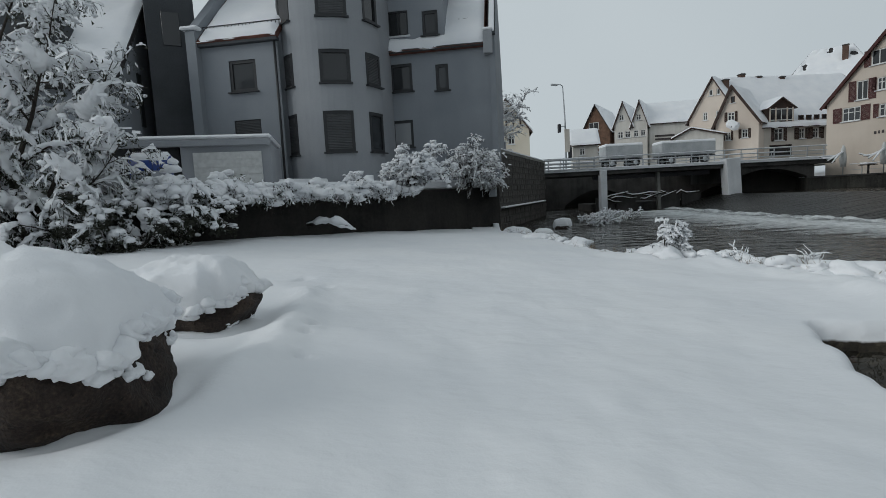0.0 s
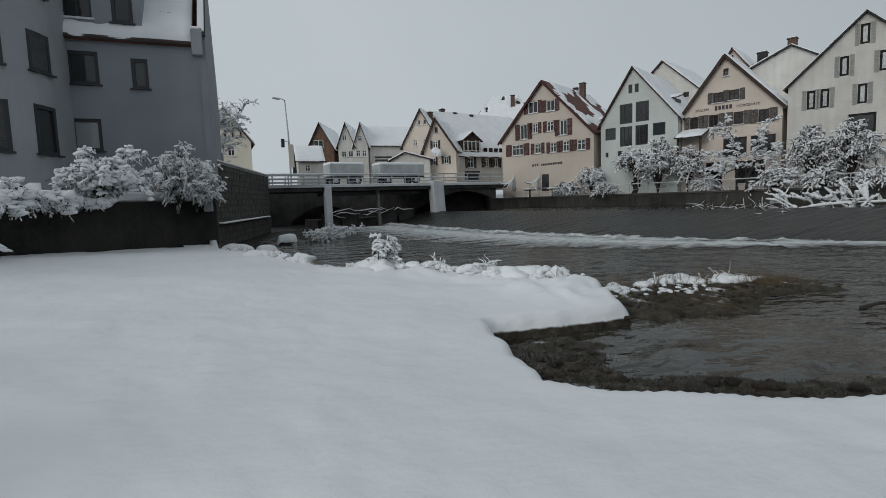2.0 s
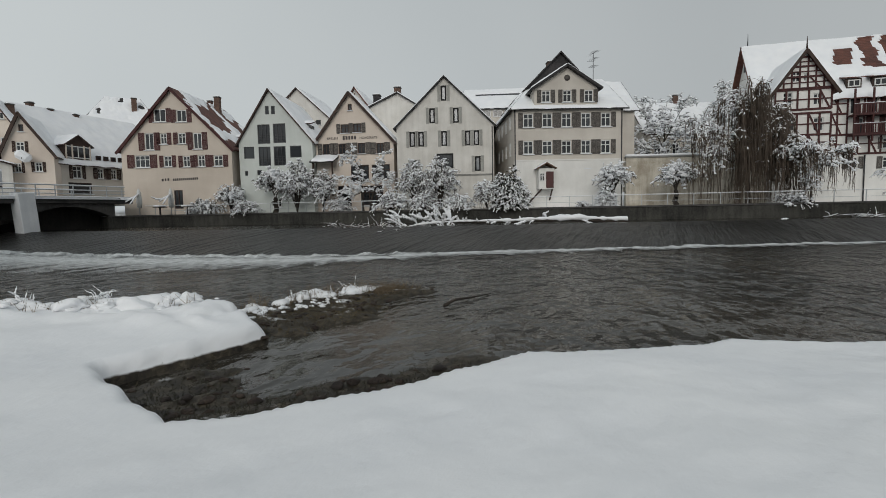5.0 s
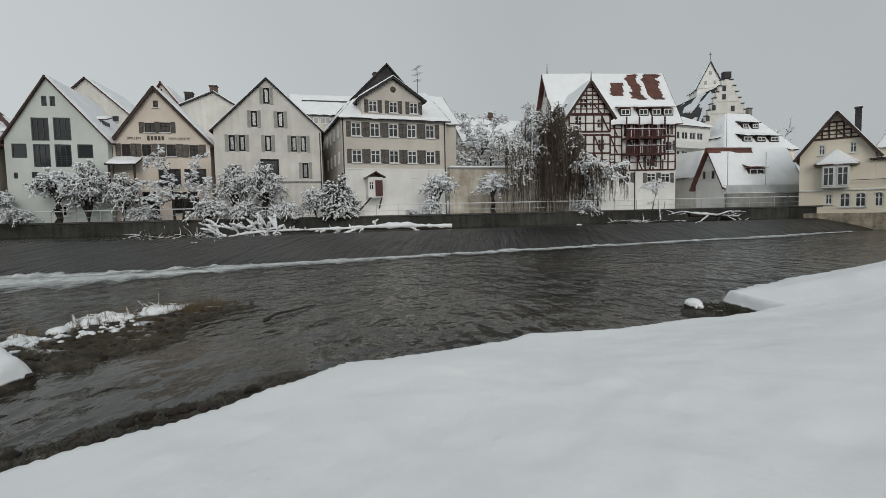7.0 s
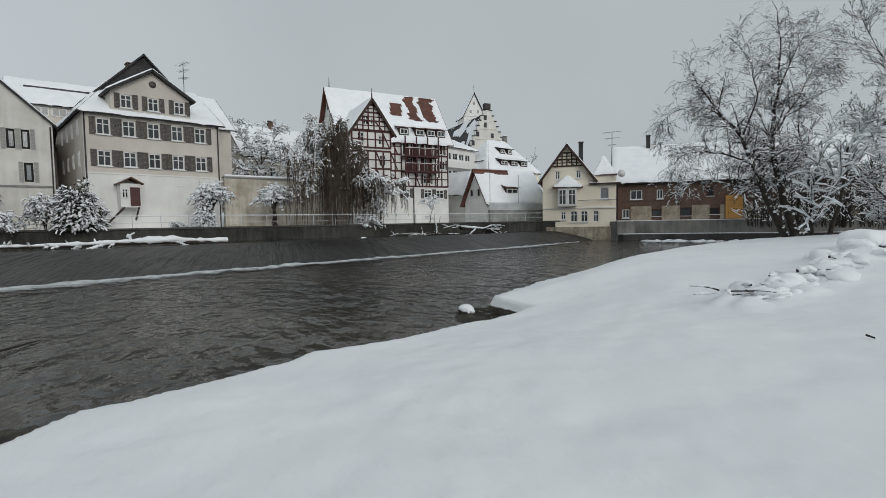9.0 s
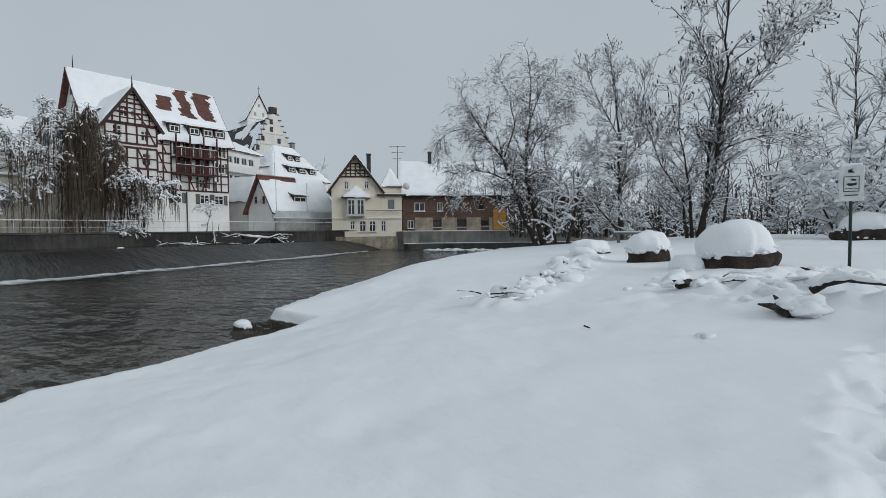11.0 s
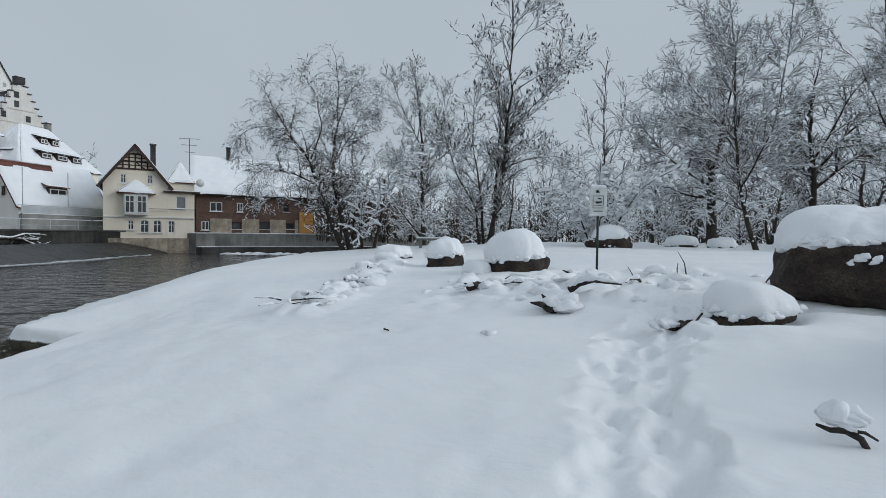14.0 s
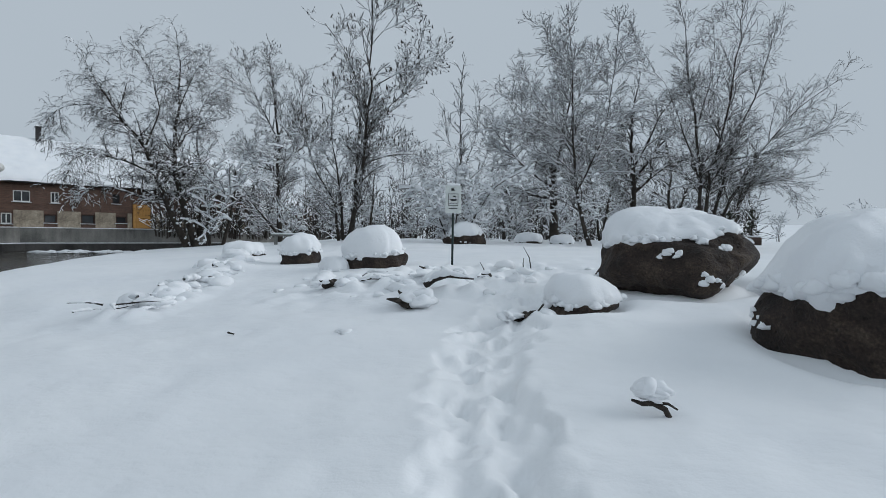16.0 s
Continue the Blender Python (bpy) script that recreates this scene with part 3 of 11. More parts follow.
def ground_z(x, y, fine=True):
    """The height of the ground, snow and river bed."""
    x, y = np.asarray(x, float), np.asarray(y, float)
    wob = 0.16 * fbm(x * 1.1, y * 1.1, 3, 5)
    d = to_lines(x, y, SHORE)
    land = inside(x, y, LAND)
    d = np.where(land, d + wob * 0.6, d - wob * 0.6)
    h = 0.05 + 0.3 * smooth(-0.02, 0.2, d) + 0.07 * np.minimum(d, 13)
    h = h + 0.062 * np.clip(-y - 2, 0, 10) * smooth(0, 3.2, d)
    if fine:
        h = h + (0.035 * fbm(x * 0.55, y * 0.55, 4, 11) + 0.012 * fbm(x * 2.6, y * 2.6, 3, 31)) * smooth(0.1, 1.0, d)
        # wind ripples
        h = h + 0.004 * np.sin(5.0 * (x * 0.5 + y * 0.87) + 2.5 * fbm(x * 0.8, y * 0.8, 3, 3)) * smooth(0.5, 2, d)
        # drifts and buried branches south of the path
        zone = smooth(3.0, 1.0, np.abs(x - 2.4 - 0.2 * (y + 10))) * smooth(2.0, 1.0, np.abs(y + 10.1))
        h = h + zone * (0.12 * np.abs(fbm(x * 1.9, y * 1.9, 3, 71)) + 0.12 * np.clip(vnoise(x * 3.1, y * 3.1, 77), 0.1, 1))
        zone2 = smooth(0.9, 0.2, to_lines(x, y, [(6.7, -8.2), (6.8, -9.6), (7.4, -11.6), (8.5, -14.0)]))
        h = h + zone2 * (0.05 + 0.15 * np.abs(fbm(x * 2.2, y * 2.2, 3, 91)))
        # the drift that runs up to the near boulder's side
        h = h + 0.08 * np.exp(-(((x + 1.9) / 0.6) ** 2 + ((y - 3.75) / 0.7) ** 2))
        # hummocks along the tip of the bank
        tip = smooth(1.6, 0.4, to_lines(x, y, [(5.6, 13.2), (7.6, 9.6), (7.7, 7.2)]))
        h = h + tip * (0.22 * np.abs(fbm(x * 1.2, y * 1.2, 3, 41)) + 0.05)
        # buried log near the flat stone
        log = smooth(0.45, 0.0, to_lines(x, y, [(-1.6, 4.1), (-1.68, 5.6), (-2.05, 7.6)]))
        h = h + 0.09 * log + 0.03 * log * fbm(x * 4, y * 4, 2, 19)
        for hx, hy, hr, hd in ((-1.49, 5.6, 0.07, 0.1), (-1.47, 5.3, 0.06, 0.07), (-1.32, 4.54, 0.08, 0.09), (-2.5, 8.75, 0.12, 0.12), (-1.9, 8.1, 0.1, 0.07)):
            h = h - hd * smooth(1.5, 0.4, np.hypot((x - hx) / hr, (y - hy) / hr))
        # trodden path: two lanes of prints, churned between
        cx = np.interp(-y, [1.6, 4.0, 4.6, 5.2, 6.1, 6.9, 7.8, 8.9, 11.0], [0.84, 0.87, 0.98, 1.08, 1.18, 1.13, 0.96, 0.8, 0.6])
        off = x - cx
        band = smooth(0.46, 0.32, np.abs(off) + 0.16 * vnoise(x * 5, y * 5, 53)) * smooth(-1.9, -2.6, y) * smooth(-11, -8.6, y)
        lane = np.exp(-(((np.abs(off) - 0.15) / 0.1) ** 2))
        h = h - band * (0.05 + 0.06 * lane * (0.6 + 0.5 * vnoise(x * 3, y * 6.5, 51)) + 0.045 * vnoise(x * 7, y * 6, 52) + 0.035 * np.abs(vnoise(x * 12, y * 11, 54)))
        h = h + 0.022 * np.exp(-(((np.abs(off) - 0.42) / 0.09) ** 2)) * smooth(-1.9, -2.6, y) * smooth(-9.5, -8.0, y) * (0.6 + 0.8 * vnoise(x * 9, y * 9, 57))
        for k in range(24):
            fy = -2.5 - 0.3 * k
            fx = float(np.interp(-fy, [1.6, 4.0, 4.6, 5.2, 6.1, 6.9, 7.8, 8.9, 11.0], [0.84, 0.87, 0.98, 1.08, 1.18, 1.13, 0.96, 0.8, 0.6])) + (0.14 if k % 2 else -0.14) + 0.07 * math.sin(k * 7.3)
            e = ((x - fx) / 0.075) ** 2 + ((y - fy - 0.06 * math.sin(k * 3.1)) / 0.15) ** 2
            h = h - (0.06 + 0.025 * math.sin(k * 5.1)) * smooth(1.6, 0.6, e) + 0.012 * np.exp(-((e - 2.2) ** 2))
        # snow drifted against the boulders, and the hollows under their lee
        for bx, by, br, dip in ((-1.22, -9.05, 1.0, 0.12), (-2.6, -6.6, 1.08, 0.3), (0.16, -7.98, 0.48, 0.12), (-3.05, 3.42, 1.08, 0.12), (-3.0, 5.85, 0.78, 0.12)):
            q = np.hypot(x - bx, (y - by) * 1.15)
            h = h + 0.035 * np.exp(-(((q - br - 0.45) / 0.3) ** 2)) - dip * np.exp(-(((q - br - 0.02) / (0.07 + 0.6 * dip)) ** 2)) * (0.6 + 0.5 * vnoise(x * 1.7, y * 1.7, 58))
    bed = -0.06 - 0.5 * smooth(0.2, 5, d) + 0.03 * fbm(x * 2.0, y * 2.0, 3, 61)
    bar = np.maximum(smooth(2.7, 0.5, to_lines(x, y, [(8.9, 7.0), (10.6, 6.5)]) + 0.5 * fbm(x * 1.3, y * 1.3, 3, 62)), smooth(1.7, 0.3, to_lines(x, y, [(10.4, 6.9), (13.5, 6.0)]) + 0.35 * fbm(x * 1.7, y * 1.7, 3, 66)))
    bed = np.maximum(bed, -0.25 + bar * (0.45 + 0.09 * fbm(x * 3, y * 3, 3, 63)))
    rim = smooth(1.95, 0.2, to_lines(x, y, [(5.5, 5.2), (4.9, 4.6), (4.6, 3.7), (5.4, 2.9), (6.6, 2.05), (7.6, 1.3)]))
    bed = np.maximum(bed, -0.2 + rim * (0.27 + 0.06 * fbm(x * 3, y * 3, 3, 65)))
    spit = smooth(1.3, 0.3, np.hypot((x - 12.2) * 0.75, y + 6.35))
    bed = np.minimum(np.maximum(bed, -0.2 + 0.36 * spit), 0.09 + 0.03 * fbm(x * 4, y * 4, 2, 67))
    h = np.where(land, h, bed)
    dy = to_lines(x, y, YARD, True)
    h = np.where(inside(x, y, YARD), np.where(dy > 2.7, 3.35 + 0.02 * np.minimum(dy, 30), h), h)
    h = np.where(inside(x, y, YARD) & (dy <= 2.7) & (y > 27.5), -0.5, h)
    h = np.where(~inside(x, y, YARD) & (dy < 2.2) & (y > 29.5), np.minimum(h, -0.3), h)
    de = to_lines(x, y, EAST, True)
    east = inside(x, y, EAST)
    h = np.where(east, np.where(de > 1.5, 2.2 + 0.09 * np.clip(de - 14, 0, 70), -0.6), h)
    return h


def spread(parts):
    """Grid lines from (start, end, step) runs."""
    out = []
    for a, b, s in parts:
        out.append(np.arange(a, b - 1e-6, s))
    return np.concatenate(out)


def grow(start, end, first, ratio):
    v, s, out = start, first, []
    while abs(v - start) < abs(end - start):
        out.append(v)
        v += s if end > start else -s
        s *= ratio
    out.append(end)
    return np.array(out)


gx = np.concatenate([grow(-4, -420, 0.2, 1.13)[:0:-1], spread([(-4, -2.2, 0.085), (-2.2, -1.2, 0.04), (-1.2, -0.2, 0.085), (-0.2, 2.0, 0.036), (2.0, 11, 0.085)]), grow(11, 420, 0.12, 1.075)])
gy = np.concatenate([grow(-10.5, -420, 0.12, 1.08)[:0:-1], spread([(-10.5, -9.2, 0.085), (-9.2, -1.8, 0.042), (-1.8, 4.3, 0.085), (4.3, 5.8, 0.045), (5.8, 8, 0.085)]), grow(8, 420, 0.11, 1.075)])
GX, GY = np.meshgrid(gx, gy)
GZ = ground_z(GX, GY)
nx, ny = len(gx), len(gy)
idx = np.arange(nx * ny).reshape(ny, nx)
quads = np.stack([idx[:-1, :-1], idx[:-1, 1:], idx[1:, 1:], idx[1:, :-1]], -1).reshape(-1, 4)
ground = new("ground", fast_mesh("ground", np.stack([GX, GY, GZ], -1).reshape(-1, 3), quads, GROUND, True))
tagged(ground, "snow-covered river bank with footprints and muddy edge", "ground", kind="structure")

# river below the weir
bm = bmesh.new()
bmesh.ops.create_grid(bm, x_segments=1, y_segments=1, size=0.5)
bmesh.ops.scale(bm, vec=(620, 760, 1), verts=bm.verts)
bmesh.ops.translate(bm, vec=(-80, -20, 0), verts=bm.verts)
me = bpy.data.meshes.new("water")
bm.to_mesh(me)
bm.free()
me.materials.append(WATER)
tagged(new("water", me), "dark brown river water with fine ripples", "water", kind="structure")

# weir: an oblique sloping apron from the crest down to the foot
FOOT = [(21.5, 47.5), (20.6, 38), (20.5, 27), (22.0, 17.3), (25.5, 9.0), (30.2, 0.0), (35.3, -10.1), (40.6, -22.0), (46.5, -33.0), (49.5, -38)]
CREST = [(26.0, 49.0), (27.2, 40), (28.6, 30), (31.2, 21.0), (34.8, 12.0), (38.4, 3.0), (42.0, -7.0), (45.4, -17.5), (49.0, -28.0), (52.5, -36)]
CREST_Z = 1.12


def along(pts, n):
    """n places spread evenly along a line of points."""
    P = np.array(pts, float)
    s = np.r_[0, np.cumsum(np.hypot(*np.diff(P, axis=0).T))]
    t = np.linspace(0, s[-1], n)
    return np.stack([np.interp(t, s, P[:, 0]), np.interp(t, s, P[:, 1])], -1)


NU, NV = 420, 26
ft, cr = along(FOOT, NU), along(CREST, NU)
v = np.linspace(-0.08, 1, NV)[:, None, None]
XY = ft[None] * (1 - v) + cr[None] * v
vv = v[..., 0] * np.ones((1, NU))
Z = CREST_Z * np.clip(vv, 0, 1) ** 0.85 + 0.05 * fbm(np.arange(NU)[None] * 0.12 + 0 * vv, vv * 2.0, 3, 7) * np.clip(1 - vv, 0, 1) - 0.1 * (vv < 0)
idx = np.arange(NU * NV).reshape(NV, NU)
quads = np.stack([idx[:-1, :-1], idx[:-1, 1:], idx[1:, 1:], idx[1:, :-1]], -1).reshape(-1, 4)
weir = new("weir", fast_mesh("weir", np.concatenate([XY, Z[..., None]], -1).reshape(-1, 3), quads, WEIR, True))
tagged(weir, "long sloping weir with a thin dark sheet of water", "weir", kind="structure")

# upper water between the crest and the far bank
bk = along([(36.8, 60), (38, 46.5), (41.5, 37), (44.5, 20), (47.3, 3), (50.5, -13), (53, -24), (54, -36)], NU)
XY = np.stack([cr, bk])
vs = np.concatenate([XY, np.full((2, NU, 1), CREST_Z)], -1).reshape(-1, 3)
idx = np.arange(NU * 2).reshape(2, NU)
quads = np.stack([idx[:-1, :-1], idx[:-1, 1:], idx[1:, 1:], idx[1:, :-1]], -1).reshape(-1, 4)
tagged(new("upper_water", fast_mesh("upper_water", vs, quads, WATER)), "dark water held back above the weir", "water", kind="structure")


def foam_strip(name, pts, w0, w1, seed, lift, label, chop=0.05):
    """A lumpy strip of white water along a line, w0 wide at its start and w1 at its end."""
    n, k = 420, 14
    C = along(pts, n)
    T = np.gradient(C, axis=0)
    T /= np.hypot(*T.T)[:, None]
    N = np.stack([-T[:, 1], T[:, 0]], -1)
    u = np.linspace(-0.5, 0.5, k)[:, None]
    s = np.linspace(0, 1, n)[None]
    w = (w0 + (w1 - w0) * np.sqrt(s)) * (1 + 0.35 * vnoise(s * 60, 0 * s, seed))
    w = w * np.sqrt(np.clip((1 - s) * 5, 0.02, 1))
    off = u * w + 0.35 * vnoise(s * 90, 0 * s + 4, seed)
    XY = C[None] + N[None] * off[..., None]
    z = lift + chop * np.clip(fbm(XY[..., 0] * 1.6, XY[..., 1] * 1.6, 3, seed), -0.2, 2) * (1 - (2 * u) ** 2)
    idx = np.arange(n * k).reshape(k, n)
    quads = np.stack([idx[:-1, :-1], idx[:-1, 1:], idx[1:, 1:], idx[1:, :-1]], -1).reshape(-1, 4)
    me = fast_mesh(name, np.concatenate([XY, z[..., None]], -1).reshape(-1, 3), quads, FOAM, True)
    uv = me.uv_layers.new(name="across")
    vals = (0.42 * (1 - np.abs(2 * u)) * np.ones((1, n))).ravel()
    li = np.empty(len(me.loops), np.int32)
    me.loops.foreach_get("vertex_index", li)
    uv.data.foreach_set("uv", np.stack([vals[li] * 0, vals[li]], -1).astype(np.float32).ravel())
    tagged(new(name, me), label, "foam", kind="stuff")


foam_strip("foam", [(18.6, 44), (17.6, 37), (17.6, 27), (19.2, 17.6), (22.6, 10.6)], 10.5, 7.5, 3, 0.05, "churning white water at the foot of the weir")
foam_strip("foam", [(20.6, 46), (19.9, 38), (19.7, 27), (21.2, 17.0), (24.0, 11.0)], 2.4, 1.6, 5, 0.08, "choppy crest of foam where the weir meets the river", 0.16)
foam_strip("foam", [(23.2, 11.5), (25.3, 9.0), (30.0, 0.0), (35.1, -10.1), (40.4, -22.0), (46.3, -33.0)], 3.8, 2.4, 9, 0.05, "line of white foam below the weir")


# ---- houses ----


def slabs(outline, holes):
    """The area of an outline of (x, z), less its holes (x0, z0, x1, z1), as upright four-sided pieces."""
    xs = sorted({round(x, 4) for x, z in outline} | {round(v, 4) for h in holes for v in (h[0], h[2])})
    lo, hi = min(x for x, z in outline), max(x for x, z in outline)
    xs = [x for x in xs if lo - 1e-6 <= x <= hi + 1e-6]

    def span(x):
        zs = []
        for (ax, az), (bx, bz) in zip(outline, outline[1:] + outline[:1]):
            if (ax - x) * (bx - x) <= 0 and abs(ax - bx) > 1e-9:
                zs.append(az + (bz - az) * (x - ax) / (bx - ax))
        return min(zs), max(zs)

    out = []
    for xa, xb in zip(xs, xs[1:]):
        if xb - xa < 1e-3:
            continue
        (a0, a1), (b0, b1) = span(xa + 1e-4), span(xb - 1e-4)
        xm = (xa + xb) / 2
        gaps = sorted((h[1], h[3]) for h in holes if h[0] < xm < h[2])
        la, lb = a0, b0
        for g0, g1 in gaps:
            out.append([(xa, la), (xb, lb), (xb, min(g0, b1)), (xa, min(g0, a1))])
            la, lb = min(g1, a1), min(g1, b1)
        out.append([(xa, la), (xb, lb), (xb, b1), (xa, a1)])
    return [q for q in out if abs(q[3][1] - q[0][1]) + abs(q[2][1] - q[1][1]) > 1e-3]


def facade_mesh(name, outline, holes, mat, depth=0.16, thick=0.3):
    """A wall in the plane y = 0 with real openings: holes are (x0, z0, x1, z1); the reveals go back, and the outer edge is closed to its thickness."""
    vs, fs = [], []
    for q in slabs(list(outline), list(holes)):
        i = len(vs)
        vs += [(x, 0.0, z) for x, z in q]
        fs.append((i, i + 1, i + 2, i + 3))
    for x0, z0, x1, z1 in holes:
        i = len(vs)
        ring = [(x0, z0), (x1, z0), (x1, z1), (x0, z1)]
        vs += [(x, 0, z) for x, z in ring] + [(x, depth, z) for x, z in ring]
        fs += [(i + k, i + 4 + k, i + 4 + (k + 1) % 4, i + (k + 1) % 4) for k in range(4)]
        fs.append((i + 4, i + 5, i + 6, i + 7))
    n, i = len(outline), len(vs)
    vs += [(x, 0, z) for x, z in outline] + [(x, thick, z) for x, z in outline]
    fs += [(i + k, i + n + k, i + n + (k + 1) % n, i + (k + 1) % n) for k in range(n)]
    me = mesh_of(name, vs, fs, mat)
    bm = bmesh.new()
    bm.from_mesh(me)
    bmesh.ops.remove_doubles(bm, verts=bm.verts, dist=0.0005)
    bm.to_mesh(me)
    bm.free()
    return me


WIN = {}


def frame_mesh(w, h, style, mat):
    """A window frame w by h standing in y = 0, with its mullions and bars."""
    key = ("f", round(w, 2), round(h, 2), style, mat.name)
    if key in WIN:
        return WIN[key]
    t, d = (0.09, 0.07) if style != "thick" else (0.15, 0.1)
    cols, rows = [-w / 2 + t, w / 2 - t], [-h / 2 + t, h / 2 - t]
    if style in ("cross", "double"):
        cols = [-w / 2 + t, -0.04, 0.04, w / 2 - t]
    if style == "grid":
        cols = [-w / 2 + t, -w / 6 - 0.035, -w / 6 + 0.035, w / 6 - 0.035, w / 6 + 0.035, w / 2 - t]
    if style == "rail":
        cols = [-w / 2 + t, -w / 6 - 0.03, -w / 6 + 0.03, w / 6 - 0.03, w / 6 + 0.03, w / 2 - t]
        rows = [-h / 2 + t]
        for i in range(5):
            rows += [-h / 2 + 0.25 + 0.16 * i, -h / 2 + 0.28 + 0.16 * i]
        rows.append(h / 2 - t)
    if style in ("cross", "grid"):
        rows = [-h / 2 + t, h * 0.14 - 0.03, h * 0.14 + 0.03, h / 2 - t]
    holes = [(cols[i], rows[j], cols[i + 1], rows[j + 1]) for i in range(0, len(cols), 2) for j in range(0, len(rows), 2)]
    vs, fs = [], []
    if len(holes) == 1:
        a0, b0, a1, b1 = holes[0]
        vs = [(x, y, z) for y in (-d / 2, d / 2) for x, z in ((-w / 2, -h / 2), (w / 2, -h / 2), (w / 2, h / 2), (-w / 2, h / 2), (a0, b0), (a1, b0), (a1, b1), (a0, b1))]
        for k in range(4):
            n = (k + 1) % 4
            fs += [(k, n, n + 4, k + 4), (k + 12, n + 12, n + 8, k + 8), (n, k, k + 8, n + 8), (k + 4, n + 4, n + 12, k + 12)]
    for q in slabs([(-w / 2, -h / 2), (w / 2, -h / 2), (w / 2, h / 2), (-w / 2, h / 2)], holes) if len(holes) > 1 else ():
        i = len(vs)
        vs += [(x, -d / 2, z) for x, z in q] + [(x, d / 2, z) for x, z in q]
        fs += [(i, i + 1, i + 2, i + 3), (i + 7, i + 6, i + 5, i + 4)]
        fs += [(i + k, i + 4 + k, i + 4 + (k + 1) % 4, i + (k + 1) % 4) for k in range(4)]
    me = mesh_of("window_frame", vs, fs, mat)
    bm = bmesh.new()
    bm.from_mesh(me)
    bmesh.ops.recalc_face_normals(bm, faces=bm.faces)
    bm.to_mesh(me)
    bm.free()
    WIN[key] = me
    return me


def blind_mesh(w, h, mat):
    key = ("b", round(w, 2), round(h, 2), mat.name)
    if key in WIN:
        return WIN[key]
    n = max(4, int(h / 0.075))
    prof = [(0.0, -h / 2)]
    for k in range(n):
        z = -h / 2 + h * k / n
        prof += [(-0.018, z + 0.3 * h / n), (-0.018, z + 0.6 * h / n), (0.0, z + 0.86 * h / n), (0.0, z + h / n)]
    vs = [(x, y, z) for y, z in prof for x in (-w / 2, w / 2)]
    fs = [(2 * k, 2 * k + 1, 2 * k + 3, 2 * k + 2) for k in range(len(prof) - 1)]
    WIN[key] = mesh_of("roller_blind", vs, fs, mat)
    return WIN[key]


def shutter_mesh(w, h, mat):
    """A louvred wooden leaf."""
    key = ("s", round(w, 2), round(h, 2), mat.name)
    if key in WIN:
        return WIN[key]
    bm = bmesh.new()
    bits = [(-w / 2 + 0.04, 0, 0.08, h, 0.05), (w / 2 - 0.04, 0, 0.08, h, 0.05), (0, h / 2 - 0.05, w - 0.16, 0.1, 0.05), (0, -h / 2 + 0.05, w - 0.16, 0.1, 0.05),
            (0, 0, w - 0.16, 0.08, 0.05)]
    k = max(4, int(h / 0.12))
    bits += [(0, -h / 2 + 0.1 + (h - 0.2) * (i + 0.5) / k, w - 0.16, (h - 0.2) / k * 0.75, 0.025) for i in range(k)]
    for x, z, sx, sz, d in bits:
        r = bmesh.ops.create_cube(bm, size=1.0)["verts"]
        bmesh.ops.scale(bm, vec=(sx, d, sz), verts=r)
        bmesh.ops.translate(bm, vec=(x, 0, z), verts=r)
    me = bpy.data.meshes.new("shutter")
    bm.to_mesh(me)
    bm.free()
    me.materials.append(mat)
    WIN[key] = me
    return me


def window(parent, x, z, w, h, style="cross", frame_mat=None, glass=None, shut=None, y=0.0, m=None, sill=True, name="window", shut_w=None, snow_sill=False):
    """A window in an opening of a wall: frame, pane, sill, and shutters or a blind where it has them. m: the wall's own pose in its house."""
    frame_mat, glass = frame_mat or FRAME_WHITE, glass or GLASS
    base = (m or Matrix()) @ pose(x, y, z)
    win = put(name, frame_mesh(w, h, "cross" if style == "blind" else style, frame_mat), parent, base @ pose(0, 0.09, 0))
    if style == "blind":
        put("roller_blind", blind_mesh(w - 0.12, h - 0.1, BLIND), win, pose(0, -0.04, 0), "closed dark roller blind")
    put("pane", box_mesh(w - 0.1, 0.012, h - 0.1, glass), win, pose(0, 0.022, 0))
    if sill:
        s = put("window_sill", box_mesh(w + 0.2, 0.2, 0.06, frame_mat if style in ("thick", "blind") else CONCRETE_PALE), win, pose(0, -0.14, -h / 2 - 0.03))
        if snow_sill:
            put("sill_snow", box_mesh(w + 0.1, 0.12, 0.05, SNOW_FAR, 0.02), s, pose(0, -0.03, 0.055), "snow on the sill")
    if shut:
        sw = shut_w or w * 0.5
        for side in (-1, 1):
            put("shutter", shutter_mesh(sw, h + 0.1, shut), win, pose(side * (w / 2 + sw / 2 + 0.03), -0.125, 0))
    return win


